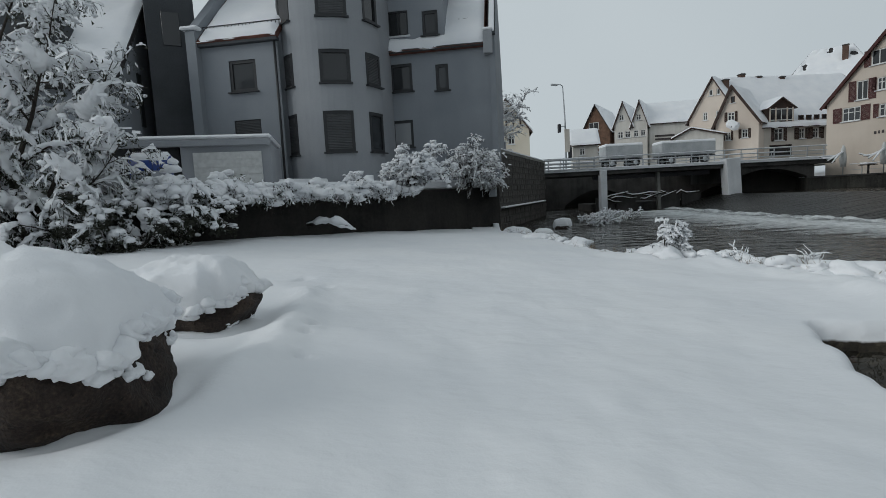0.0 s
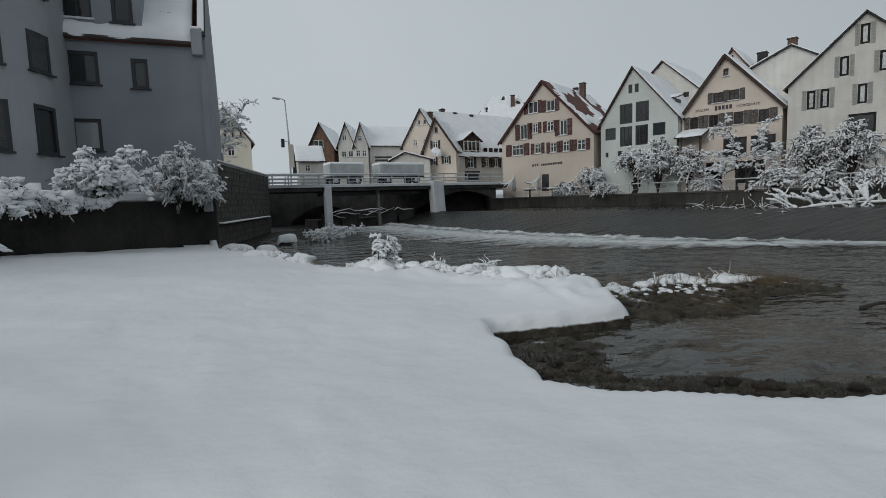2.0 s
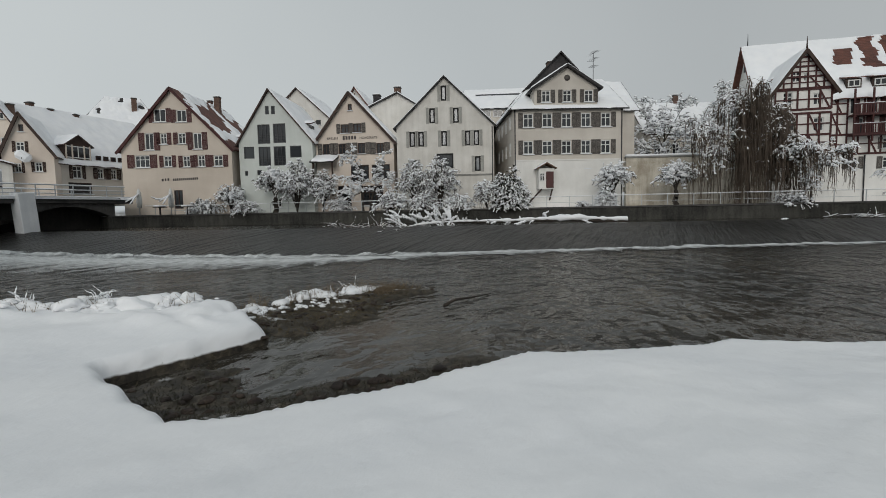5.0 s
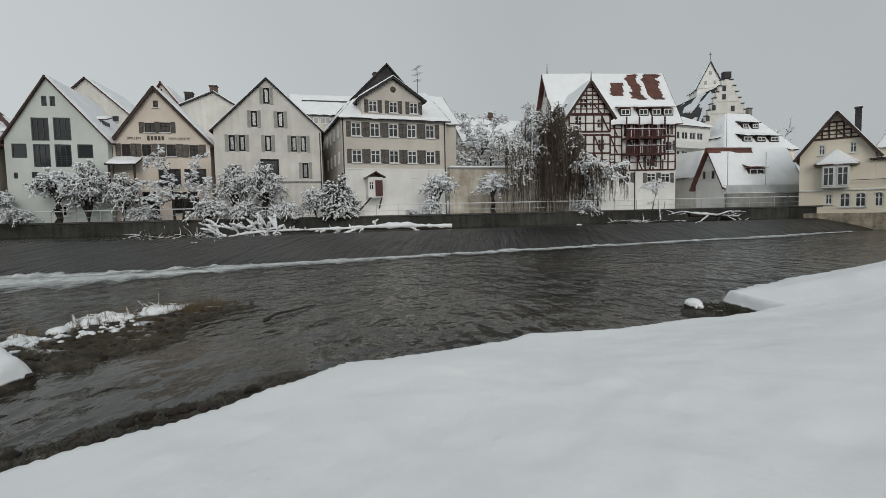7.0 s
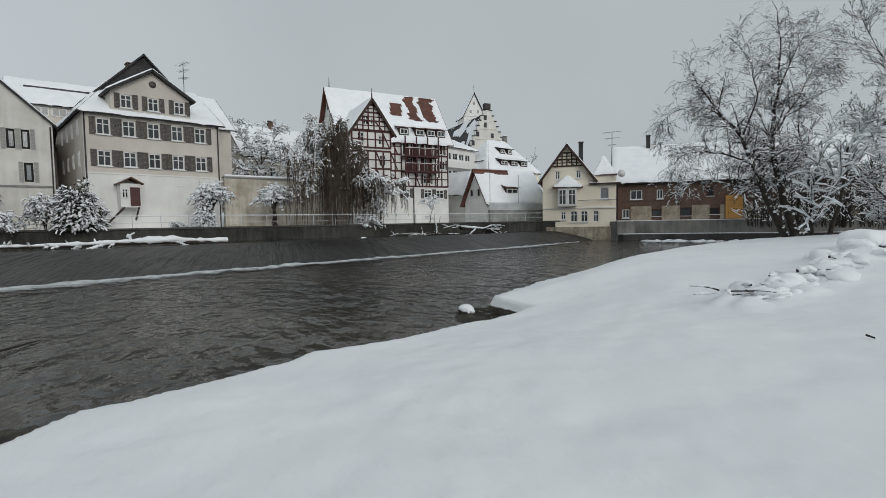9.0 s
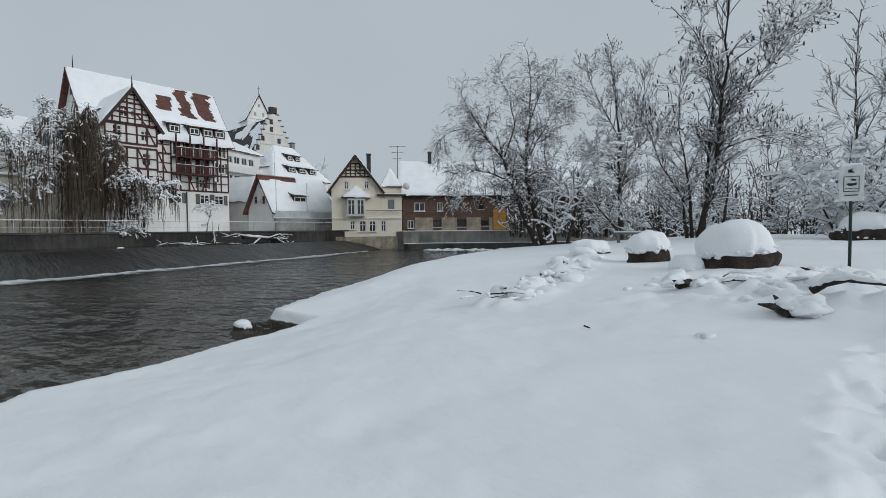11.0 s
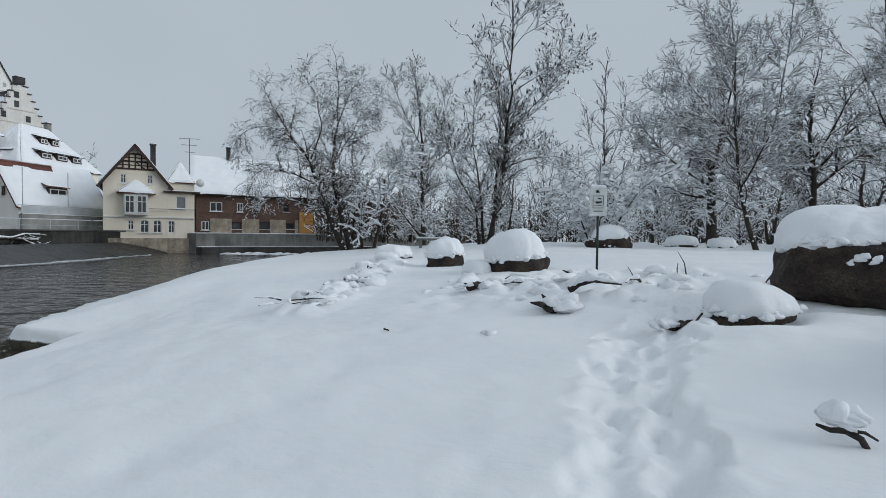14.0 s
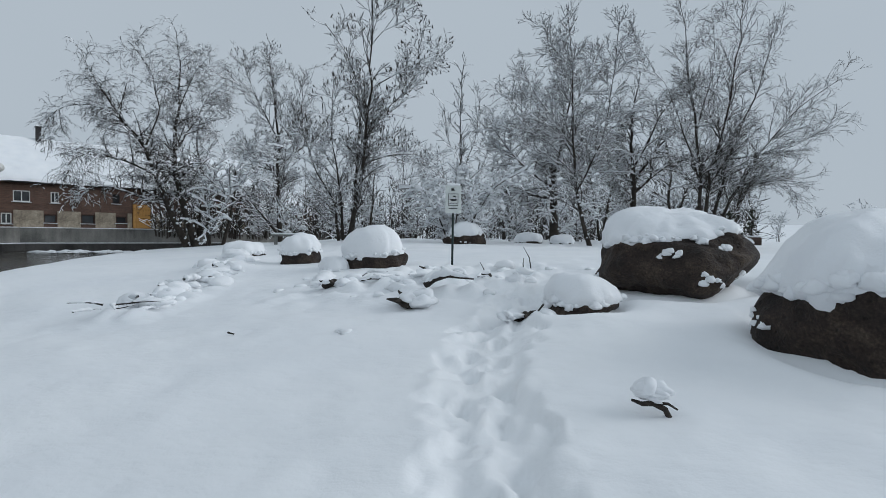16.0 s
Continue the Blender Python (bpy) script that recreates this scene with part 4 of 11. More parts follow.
def roof_plane(parent, r0, r1, e1, e0, tile, cover=1.0, thick=0.2, snow=0.2, seed=0, melt=None, part_name="roof"):
    """One slope: a slab of tiles from the ridge r0-r1 to the eave e0-e1, and the snow that lies on it. cover below 1 leaves bare patches; melt(u, v) gives more."""
    r0, r1, e1, e0 = (Vector(p) for p in (r0, r1, e1, e0))
    nrm = (r1 - r0).cross(e0 - r0).normalized()
    if nrm.z < 0:
        nrm = -nrm
    top = [r0, r1, e1, e0]
    bot = [p - nrm * thick for p in top]
    vs = [tuple(p) for p in top + bot]
    me = mesh_of(part_name, vs, [(0, 1, 2, 3), (7, 6, 5, 4), (0, 4, 5, 1), (1, 5, 6, 2), (2, 6, 7, 3), (3, 7, 4, 0)], tile)
    bm = bmesh.new()
    bm.from_mesh(me)
    bmesh.ops.recalc_face_normals(bm, faces=bm.faces)
    bm.to_mesh(me)
    bm.free()
    roof = put(part_name, me, parent)
    W, H = max((r1 - r0).length, (e1 - e0).length), max((e0 - r0).length, (e1 - r1).length)
    nu, nv = max(4, min(70, int(W / 0.22))), max(4, min(50, int(H / 0.22)))
    u, v = np.meshgrid(np.linspace(0, 1, nu + 1), np.linspace(0, 1, nv + 1))
    nzv = fbm(u * W * 0.45 + seed * 7.1, v * H * 0.45, 4, seed)
    keep = nzv * 0.5 + 0.5 + (cover - 0.5) * 1.6
    if melt:
        keep = keep - melt(u, v, W, H, seed)
    body = smooth(0.35, 0.6, keep) if cover < 1 or melt else np.ones_like(u)
    fine = 0.75 + 0.35 * fbm(u * W * 0.9, v * H * 0.9, 3, seed + 5) * 0.5 + 0.1 * vnoise(u * W * 3, v * H * 3, seed)
    t = snow * fine * body - 0.04 * (1 - body)
    edge = np.minimum(np.minimum(u * W, (1 - u) * W), np.minimum(v * H + 0.2, (1 - v) * H))
    t = np.where(edge < 1e-6, -0.03, t * smooth(-0.1, 0.35, edge) * 1.0)
    over = 0.06 * vnoise(u * W * 1.7, v * 0 + 3, seed + 9)
    A = np.array([list(p) for p in top])
    P = (A[0] * (1 - u)[..., None] + A[1] * u[..., None]) * (1 - v)[..., None] + (A[3] * (1 - u)[..., None] + A[2] * u[..., None]) * v[..., None]
    P = P + np.array(nrm) * (t + 0.004)[..., None]
    down = np.array((e0 - r0).normalized())
    P = P + down * (np.where(v > 0.999, over, 0) * body)[..., None]
    idx = np.arange((nu + 1) * (nv + 1)).reshape(nv + 1, nu + 1)
    quads = np.stack([idx[:-1, :-1], idx[1:, :-1], idx[1:, 1:], idx[:-1, 1:]], -1).reshape(-1, 4)
    put("snow", fast_mesh("snow", P.reshape(-1, 3), quads, SNOW_FAR, True), roof, None, "layer of snow")
    return roof


def house_root(name, anchor, az, zb, label, category="house", group=""):
    """A house's own frame: x along its front to the right, y back into it, z up from its base."""
    return thing(name, pose(anchor[0], anchor[1], zb, 0, 0, 90 - az), label, category, group)


def chimney(parent, x, y, z0, z1, w=0.55, mat=None, cap=True):
    c = put("chimney", box_mesh(w, w, z1 - z0, mat or BRICK, 0.02), parent, pose(x, y, (z0 + z1) / 2))
    put("cap", box_mesh(w + 0.14, w + 0.14, 0.1, CONCRETE_DARK, 0.02), c, pose(0, 0, (z1 - z0) / 2 + 0.05))
    if cap:
        put("snow", box_mesh(w, w, 0.12, SNOW_FAR, 0.04), c, pose(0, 0, (z1 - z0) / 2 + 0.16))
    return c


def gable_house(name, anchor, az, zb, x0, x1, ze, xr, zr, depth, wall, tile, label, wins=(), cover=1.0, over=0.35, seed=1, ze2=None, melt=None, group="", barge=None, snow=0.2, side_wins=()):
    """A house whose gable faces the river. Heights are above sea of the river; wins: (x, z, w, h, options)."""
    g = house_root(name, anchor, az, zb, label, "house", group)
    ze2 = ze if ze2 is None else ze2
    L = lambda z: z - zb
    out = [(x0, -1.0), (x1, -1.0), (x1, L(ze2)), (xr, L(zr)), (x0, L(ze))]
    holes = [(x - w / 2, L(z) - h / 2, x + w / 2, L(z) + h / 2) for x, z, w, h, o in wins]
    put("wall", facade_mesh("wall", out, holes, wall), g)
    put("wall", prism_mesh([(x, z) for x, z in out], depth - 0.3, depth, wall, "wall"), g)
    put("wall", box_mesh(0.3, depth - 0.61, L(ze) + 0.98, wall), g, pose(x0 + 0.15, depth / 2, (L(ze) - 0.98) / 2))
    put("wall", box_mesh(0.3, depth - 0.61, L(ze2) + 0.98, wall), g, pose(x1 - 0.15, depth / 2, (L(ze2) - 0.98) / 2))
    for x, z, w, h, o in wins:
        window(g, x, L(z), w, h, **o)
    for side, y, z, w, h, o in side_wins:
        mm = pose(x0 if side < 0 else x1, 0, 0, 0, 0, -90 if side < 0 else 90)
        window(g, (-y if side < 0 else y), L(z), w, h, y=-0.12, m=mm, **o)
    for s, xe, zz, se in ((-1, x0, L(ze), seed), (1, x1, L(ze2), seed + 1)):
        k = (L(zr) - zz) / (xr - xe)
        xo = xe + s * over
        zo = zz + k * (xo - xe)
        lift = 0.14
        roof_plane(g, (xr, -over, L(zr) + lift), (xr, depth + over, L(zr) + lift), (xo, depth + over, zo + lift), (xo, -over, zo + lift), tile, cover, 0.12, snow, se, melt)
        if barge:
            ln = math.hypot(xr - xo, L(zr) - zo)
            an = math.degrees(math.atan2(L(zr) - zo, abs(xr - xo)))
            put("bargeboard", box_mesh(ln, 0.06, 0.26, barge), g, pose((xr + xo) / 2, -over - 0.04, (L(zr) + zo) / 2 - 0.02, 0, an * s, 0))
    return g


def eaves_house(name, anchor, az, zb, x0, x1, ze, zr, depth, wall, tile, label, wins=(), cover=1.0, over=0.4, seed=1, melt=None, group="", hip=(0, 0), snow=0.2, yr=None, category="house"):
    """A house whose eaves face the river; hip: how far the ridge stops short at each end."""
    g = house_root(name, anchor, az, zb, label, category, group)
    L = lambda z: z - zb
    yr = depth / 2 if yr is None else yr
    holes = [(x - w / 2, L(z) - h / 2, x + w / 2, L(z) + h / 2) for x, z, w, h, o in wins]
    put("wall", facade_mesh("wall", [(x0, -1.0), (x1, -1.0), (x1, L(ze)), (x0, L(ze))], holes, wall), g)
    for x, z, w, h, o in wins:
        window(g, x, L(z), w, h, **o)
    for s, xe in ((0, x0), (1, x1)):
        pts = [(0.31, -1.0), (depth, -1.0), (depth, L(ze))] + ([] if hip[s] else [(yr, L(zr))]) + [(0.31, L(ze) + (0 if hip[s] else (L(zr) - L(ze)) * 0.31 / yr))]
        me = prism_mesh([(p, q) for p, q in pts], 0, 0.3, wall, "wall")
        put("wall", me, g, pose(xe if s else xe + 0.3, 0, 0, 0, 0, 90))
    put("wall", box_mesh(x1 - x0 - 0.62, 0.3, L(ze) + 1.0, wall), g, pose((x0 + x1) / 2, depth - 0.15, (L(ze) - 1.0) / 2))
    k = (L(zr) - L(ze)) / yr
    k2 = (L(zr) - L(ze)) / (depth - yr)
    lift = 0.14
    zo, zo2 = L(ze) - k * over + lift, L(ze) - k2 * over + lift
    ra, rb = x0 + (hip[0] or -over), x1 - (hip[1] or -over)
    ea, eb = x0 - over, x1 + over
    T = L(zr) + lift
    roof_plane(g, (ra, yr, T), (rb, yr, T), (eb, -over, zo), (ea, -over, zo), tile, cover, 0.12, snow, seed, melt)
    roof_plane(g, (ra, yr, T), (rb, yr, T), (eb, depth + over, zo2), (ea, depth + over, zo2), tile, 1.0, 0.2, snow, seed + 1)
    if hip[0]:
        roof_plane(g, (ra, yr, T), (ra, yr + 0.01, T), (ea, depth + over, zo2), (ea, -over, zo), tile, cover, 0.2, snow, seed + 2, melt)
    if hip[1]:
        roof_plane(g, (rb, yr, T), (rb, yr + 0.01, T), (eb, depth + over, zo2), (eb, -over, zo), tile, cover, 0.2, snow, seed + 3, melt)
    return g


def dormer(parent, x, y, z, w, h, depth, wall, tile, style="shed", glass=None, frame_mat=None, panes="double", rise=0.5, seed=3, snow=0.2):
    """A roof window with its own front, cheeks and roof; (x, y, z) is the foot of its front."""
    d = put("dormer", prism_mesh([(-w / 2, 0), (w / 2, 0), (w / 2, h), (-w / 2, h)], 0, depth, wall, "dormer"), parent, pose(x, y, z))
    put("dormer_window", frame_mesh(w - 0.25, h - 0.25, panes, frame_mat or FRAME_WHITE), d, pose(0, -0.03, h / 2))
    put("dormer_pane", box_mesh(w - 0.35, 0.02, h - 0.35, glass or GLASS), d, pose(0, -0.015, h / 2))
    o = 0.25
    if style == "shed":
        roof_plane(d, (-w / 2 - o, depth, h + rise + 0.1), (w / 2 + o, depth, h + rise + 0.1), (w / 2 + o, -o, h + 0.1), (-w / 2 - o, -o, h + 0.1), tile, 1.0, 0.1, snow, seed, None, "dormer_roof")
    else:
        for s in (-1, 1):
            roof_plane(d, (0, -o, h + rise + 0.1), (0, depth, h + rise + 0.1), (s * (w / 2 + o), depth, h - 0.1), (s * (w / 2 + o), -o, h - 0.1), tile, 1.0, 0.1, snow, seed + s, None, "dormer_roof")
        put("dormer_gable", prism_mesh([(-w / 2, h), (w / 2, h), (0, h + rise)], 0.0, 0.1, wall, "dormer_gable"), d)
    return d


def beam(parent, x0, z0, x1, z1, mat, w=0.2, y=-0.02, name="beam"):
    """A timber on a front, from one point to another, 3 cm proud."""
    ln, an = math.hypot(x1 - x0, z1 - z0), math.degrees(math.atan2(z1 - z0, x1 - x0))
    return put(name, box_mesh(round(ln, 1) or 0.1, 0.09, w, mat), parent, pose((x0 + x1) / 2, y + 0.001 * (an % 7), (z0 + z1) / 2, 0, -an, 0))


def timber_front(parent, x0, x1, floors, mat, step=1.05, braces=(), w=0.18, clip=None):
    """Sills, posts and braces of a half-timbered front between the heights in floors; clip(z) narrows it under a gable."""
    for z in floors:
        a, b = (x0, x1) if clip is None else clip(z)
        if b - a > 0.3:
            beam(parent, a, z, b, z, mat, w + 0.03, -0.035)
    for za, zb in zip(floors, floors[1:]):
        n = max(1, round((x1 - x0) / step))
        for i in range(n + 1):
            x = x0 + (x1 - x0) * i / n
            top = zb
            if clip is not None:
                a, b = clip(za)
                if x < a + 0.1 or x > b - 0.1:
                    continue
                while top > za + 0.1 and not clip(top)[0] <= x <= clip(top)[1]:
                    top -= 0.1
            beam(parent, x, za, x, top, mat, w)
        a, b = (x0, x1) if clip is None else clip(zb)
        for f, dirn in braces:
            x = x0 + (x1 - x0) * f
            if a + 0.4 < x < b - 0.9:
                beam(parent, x, za if dirn > 0 else zb, x + 0.85, zb if dirn > 0 else za, mat, w * 0.85, -0.03)
        zm = (za + zb) / 2
        a2, b2 = (x0, x1) if clip is None else clip(zm)
        if b2 - a2 > 0.6:
            beam(parent, a2, zm, b2, zm, mat, w * 0.7, -0.025)


# ---- the row of houses across the river ----
ROW = "old houses along the river"


def opt(style="cross", shut=None, **kw):
    return dict(style=style, shut=shut, **kw)


# cream house with oxblood shutters
R = SHUT_RED
h1 = gable_house(
    "gabled_house", (38.75, 44.9), 159, 2.9, -5.2, 6.25, 9.0, 0.34, 15.05, 12.0, PL_CREAM, TILE_RED,
    "cream plastered gabled house with dark red shutters and snowy brown roof",
    [(-0.94, 12.4, 1.25, 1.3, opt("double", R, shut_w=0.5)), (1.28, 12.3, 1.05, 1.2, opt("double", R, shut_w=0.5)),
     (-2.2, 9.8, 0.95, 1.7, opt("double", R, shut_w=0.6)), (-0.7, 10.05, 0.7, 1.1, opt("cross", R, shut_w=0.42)),
     (1.2, 10.05, 0.8, 1.1, opt("cross", R, shut_w=0.45)), (2.8, 9.75, 0.9, 1.65, opt("double", R, shut_w=0.55)),
     (-3.05, 7.8, 1.55, 1.25, opt("grid", R, shut_w=0.75)), (-0.4, 7.75, 0.85, 1.1, opt("cross", R, shut_w=0.4)), (1.55, 7.7, 0.75, 1.1, opt("cross", R, shut_w=0.42)),
     (3.1, 7.72, 0.75, 1.15, opt("cross", R, shut_w=0.4)), (4.85, 7.7, 0.95, 1.1, opt("cross", R, shut_w=0.5)), (0.5, 3.85, 0.9, 1.9, opt("double", frame_mat=WOOD_DARK, sill=False))],
    cover=0.4, seed=4, group=ROW, barge=WOOD_RED)
chimney(h1, 1.4, 8.0, 10.5, 12.9, 0.6)
chimney(h1, -0.6, 10.4, 11.2, 13.0, 0.5)
dormer(h1, 4.6, 5.0, 6.8, 3.0, 1.0, 2.0, WOOD_DARK, TILE_BROWN, panes="grid", seed=12)
for i, wd in enumerate((0.26, 0.2, 0.24)):
    box("sign_letter", h1, (-1.05 + 0.3 * i, -0.02, 2.97 + 0.02 * i), (wd * 0.7, 0.04, 0.26), LETTER)
for i in range(13):
    box("sign_letter", h1, (0.1 + 0.205 * i, -0.02, 2.98 + 0.006 * i), (0.13, 0.04, 0.24), LETTER)

# white house with large dark glazing
D = dict(frame_mat=FRAME_DARK, sill=False)
h2 = gable_house(
    "gabled_house", (42.75, 35.6), 161, 2.4, -3.3, 4.4, 9.55, 0.07, 14.75, 11.0, PL_SAGE, TILE_BROWN,
    "narrow white gabled house with dark glazed doors and snowy roof",
    [(-0.18, 12.75, 0.4, 0.85, opt("plain", **D)), (0.45, 12.75, 0.4, 0.85, opt("plain", **D)), (-0.62, 10.35, 1.3, 1.95, opt("rail", **D)), (1.02, 10.4, 1.3, 1.95, opt("rail", **D)),
     (-2.25, 8.5, 1.1, 1.2, opt("plain", **D)), (-0.62, 8.1, 1.25, 1.95, opt("rail", **D)), (0.97, 8.1, 1.25, 1.95, opt("rail", **D)), (2.65, 8.5, 1.2, 1.2, opt("plain", **D)),
     (-2.63, 6.4, 0.3, 0.5, opt("plain", **D)), (-1.23, 6.45, 0.5, 0.5, opt("plain", **D)), (0.6, 3.3, 0.7, 0.9, opt("cross"))],
    cover=1.0, seed=14, group=ROW)
dormer(h2, 2.6, 3.0, 8.5, 1.3, 0.8, 1.6, FRAME_DARK, TILE_BROWN, seed=15)

# white gable behind it
h2b = gable_house("gabled_house", (52, 40), 165, 5, -4.6, 6.0, 12.3, 0.7, 17.2, 9.0, PL_OFFWHITE, TILE_BROWN, "white rear house with snow-covered steep roof",
                  [(-0.2, 15.0, 0.7, 0.7, opt("plain", frame_mat=FRAME_WHITE)), (3.3, 13.1, 0.6, 0.6, opt("plain", frame_mat=FRAME_DARK))], seed=24, group=ROW)

# optician's house
G = SHUT_GREY
h3 = gable_house(
    "gabled_house", (46.4, 27.6), 163, 2.3, -4.3, 3.9, 9.45, -0.6, 14.4, 12.0, PL_PINK, TILE_DARK,
    "beige gabled shop house with dark shutters and lettering under the gable",
    [(-0.55, 12.95, 0.42, 0.65, opt("plain", frame_mat=WOOD_DARK)), (-1.15, 10.8, 0.85, 0.9, opt("cross", G, frame_mat=WOOD_DARK, shut_w=0.42)), (0.15, 10.85, 0.85, 0.9, opt("cross", G, frame_mat=WOOD_DARK, shut_w=0.42)),
     (-3.2, 8.75, 0.75, 1.1, opt("cross", G, frame_mat=WOOD_DARK, shut_w=0.45)), (-1.5, 8.75, 0.8, 1.1, opt("cross", G, frame_mat=WOOD_DARK, shut_w=0.5)), (0.55, 8.75, 0.8, 1.1, opt("cross", G, frame_mat=WOOD_DARK, shut_w=0.6)),
     (2.5, 8.7, 0.8, 1.1, opt("cross", G, frame_mat=WOOD_DARK, shut_w=0.6)), (0.3, 6.2, 1.9, 1.7, opt("grid", frame_mat=WOOD_DARK)), (2.5, 6.3, 1.9, 1.5, opt("grid", frame_mat=WOOD_DARK)), (-1.4, 3.9, 1.4, 2.1, opt("grid", frame_mat=WOOD_DARK)), (1.6, 3.9, 2.2, 2.0, opt("grid", frame_mat=WOOD_DARK))],
    cover=1.0, seed=34, group=ROW, barge=WOOD_DARK)


def lettering(parent, text, x, z, size, mat, y=-0.02, align="CENTER", slope=0.0):
    c = bpy.data.curves.new("lettering", "FONT")
    c.body, c.size, c.extrude, c.align_x, c.align_y = text, size, 0.012, align, "CENTER"
    tmp = bpy.data.objects.new("lettering", c)
    scene.collection.objects.link(tmp)
    me = bpy.data.meshes.new_from_object(tmp.evaluated_get(bpy.context.evaluated_depsgraph_get()))
    bpy.data.objects.remove(tmp)
    me.materials.clear()
    me.materials.append(mat)
    return put("lettering", me, parent, pose(x, y, z, 90, slope, 0))


lettering(h3, "BRILLEN", -2.5, 7.53, 0.32, LETTER)
lettering(h3, "HÖRGERÄTE", 1.3, 7.5, 0.32, LETTER)
for i in range(5):
    box("sign_letter", h3, (-1.3 + 0.3 * i, -0.02, 7.56), (0.2, 0.04, 0.44 if i == 0 else 0.36), LETTER)
# lean-to porch
box("porch_post", h3, (-4.15, -1.5, 3.4), (0.15, 0.15, 3.6), WOOD_DARK)
box("porch_post", h3, (-2.15, -1.5, 3.4), (0.15, 0.15, 3.6), WOOD_DARK)
box("porch_panel", h3, (-3.15, -1.45, 2.6), (1.85, 0.08, 1.6), WOOD_DARK)
roof_plane(h3, (-4.4, 0.0, 5.75), (-1.9, 0.0, 5.75), (-1.9, -1.9, 5.05), (-4.4, -1.9, 5.05), TILE_DARK, 1.0, 0.12, 0.22, 37, None, "porch_roof")

# taller dark-roofed house behind, with timbered gable and chimney
h3b = gable_house("gabled_house", (53, 25), 164, 5, -9.6, -1.6, 10.4, -5.9, 16.2, 9.0, PL_OFFWHITE, TILE_RED, "tall rear house with timbered gable and red roof half under snow", cover=0.7, seed=44, group=ROW)
for k in range(4):
    beam(h3b, -7.4 + 0.5 * k, 8.6 + 0.65 * k, -4.4 - 0.5 * k, 8.6 + 0.65 * k, WOOD_RED, 0.16, -0.05)
chimney(h3b, -3.5, 0.8, 7.0, 10.4, 0.75, TILE_DARK)

# big white house with framed casements
K = dict(style="thick", frame_mat=FRAME_BLACK, sill=False, shut=None, glass=GLASS_PALE)
h4 = gable_house(
    "gabled_house", (48.9, 18.8), 162, 2.1, -4.85, 5.0, 10.7, 0.07, 15.5, 13.0, PL_OFFWHITE, TILE_DARK,
    "large weathered white gabled house with dark framed windows",
    [(x, z, 0.58, 1.5, dict(K, shut=SHUT_PALE, shut_w=0.3)) for x, z in
     ((0.02, 13.95), (-1.18, 11.75), (1.23, 11.73), (-3.25, 9.45), (-2.35, 9.45), (0.0, 9.45), (2.4, 9.43), (3.25, 9.43), (3.37, 6.85), (-3.1, 6.6))]
    + [(0.05, 7.2, 1.7, 1.5, dict(K, glass=GLASS))],
    cover=1.0, seed=54, group=ROW, snow=0.16)
box("string_course", h4, (1.7, -0.05, 3.65), (6.4, 0.12, 0.14), CONCRETE)
put("downpipe", tube_mesh([(4.85, -0.08, 8.4), (4.85, -0.08, -0.5)], 0.05, METAL_DARK), h4)
h4b = gable_house("gabled_house", (53, 24), 162, 5, -6.5, 1.5, 13.2, -1.9, 15.3, 8.0, PL_OFFWHITE, TILE_DARK, "low white rear house with shallow snowy roof", seed=57, group=ROW)
chimney(h4b, -1.9, 0.5, 9.4, 11.0, 0.7, BRICK)

# grand house with rows of grey shutters and a wide dormer gable
r2 = [-0.68, 1.12, 2.95, 4.8, 6.7]
wins5 = [(x, 10.47, 0.95, 1.3, opt("cross", SHUT_GREY, shut_w=0.44)) for x in r2] + [(x, 7.95, 0.95, 1.25, opt("cross", SHUT_GREY, shut_w=0.44)) for x in r2]
wins5 += [(4.93, 6.25, 0.5, 0.65, opt("plain", frame_mat=WOOD_DARK)), (7.0, 6.25, 0.5, 0.65, opt("plain", frame_mat=WOOD_DARK))]
h5 = eaves_house("townhouse", (48.9, 9.5), 156, 2.1, -2.05, 8.35, 11.6, 15.6, 13.5, PL_TAUPE, TILE_DARK,
                 "grey-beige townhouse with rows of grey shutters and wide dormer", wins5, cover=1.0, seed=64, group=ROW, hip=(3.2, 0), over=0.45)
zg = 11.6 - 2.1
holes = [(x - 0.42, zg + 0.52, x + 0.42, zg + 1.62) for x in (1.0, 3.0, 5.05)]
put("dormer_wall", facade_mesh("dormer_wall", [(-0.1, zg - 0.35), (5.85, zg - 0.35), (5.85, zg + 1.9), (2.95, zg + 3.75), (-0.1, zg + 1.9)], holes, PL_TAUPE), h5, pose(0, -0.05, 0))
for x in (1.0, 3.0, 5.05):
    window(h5, x, zg + 1.07, 0.84, 1.1, "cross", shut=SHUT_GREY, y=-0.05, shut_w=0.4)
put("round_window", tube_mesh([(3.0, -0.09, zg + 2.75), (3.0, -0.03, zg + 2.75)], 0.28, SHUT_GREY, 16), h5)
for s, se in ((-1, 1), (1, 2)):
    xo = 2.9 + s * 3.4
    roof_plane(h5, (2.95, -0.55, zg + 3.95), (2.95, 6.6, zg + 3.95), (xo, 6.6, zg + 1.75), (xo, -0.55, zg + 1.75), TILE_DARK, 1.0 if s < 0 else 0.95, 0.2, 0.18, 66 + se, None, "dormer_roof")
put("dormer_cheek", box_mesh(0.2, 5.5, 2.3, PL_TAUPE), h5, pose(0.0, 3.0, zg + 0.75))
put("dormer_cheek", box_mesh(0.2, 5.5, 2.3, PL_TAUPE), h5, pose(5.74, 3.0, zg + 0.75))
box("string_course", h5, (3.15, -0.06, 4.65), (10.3, 0.1, 0.12), PL_WHITE)
box("plinth", h5, (3.15, -0.035, 2.0), (10.36, 0.06, 5.2), PL_WHITE, 0, (0, 0, 0))
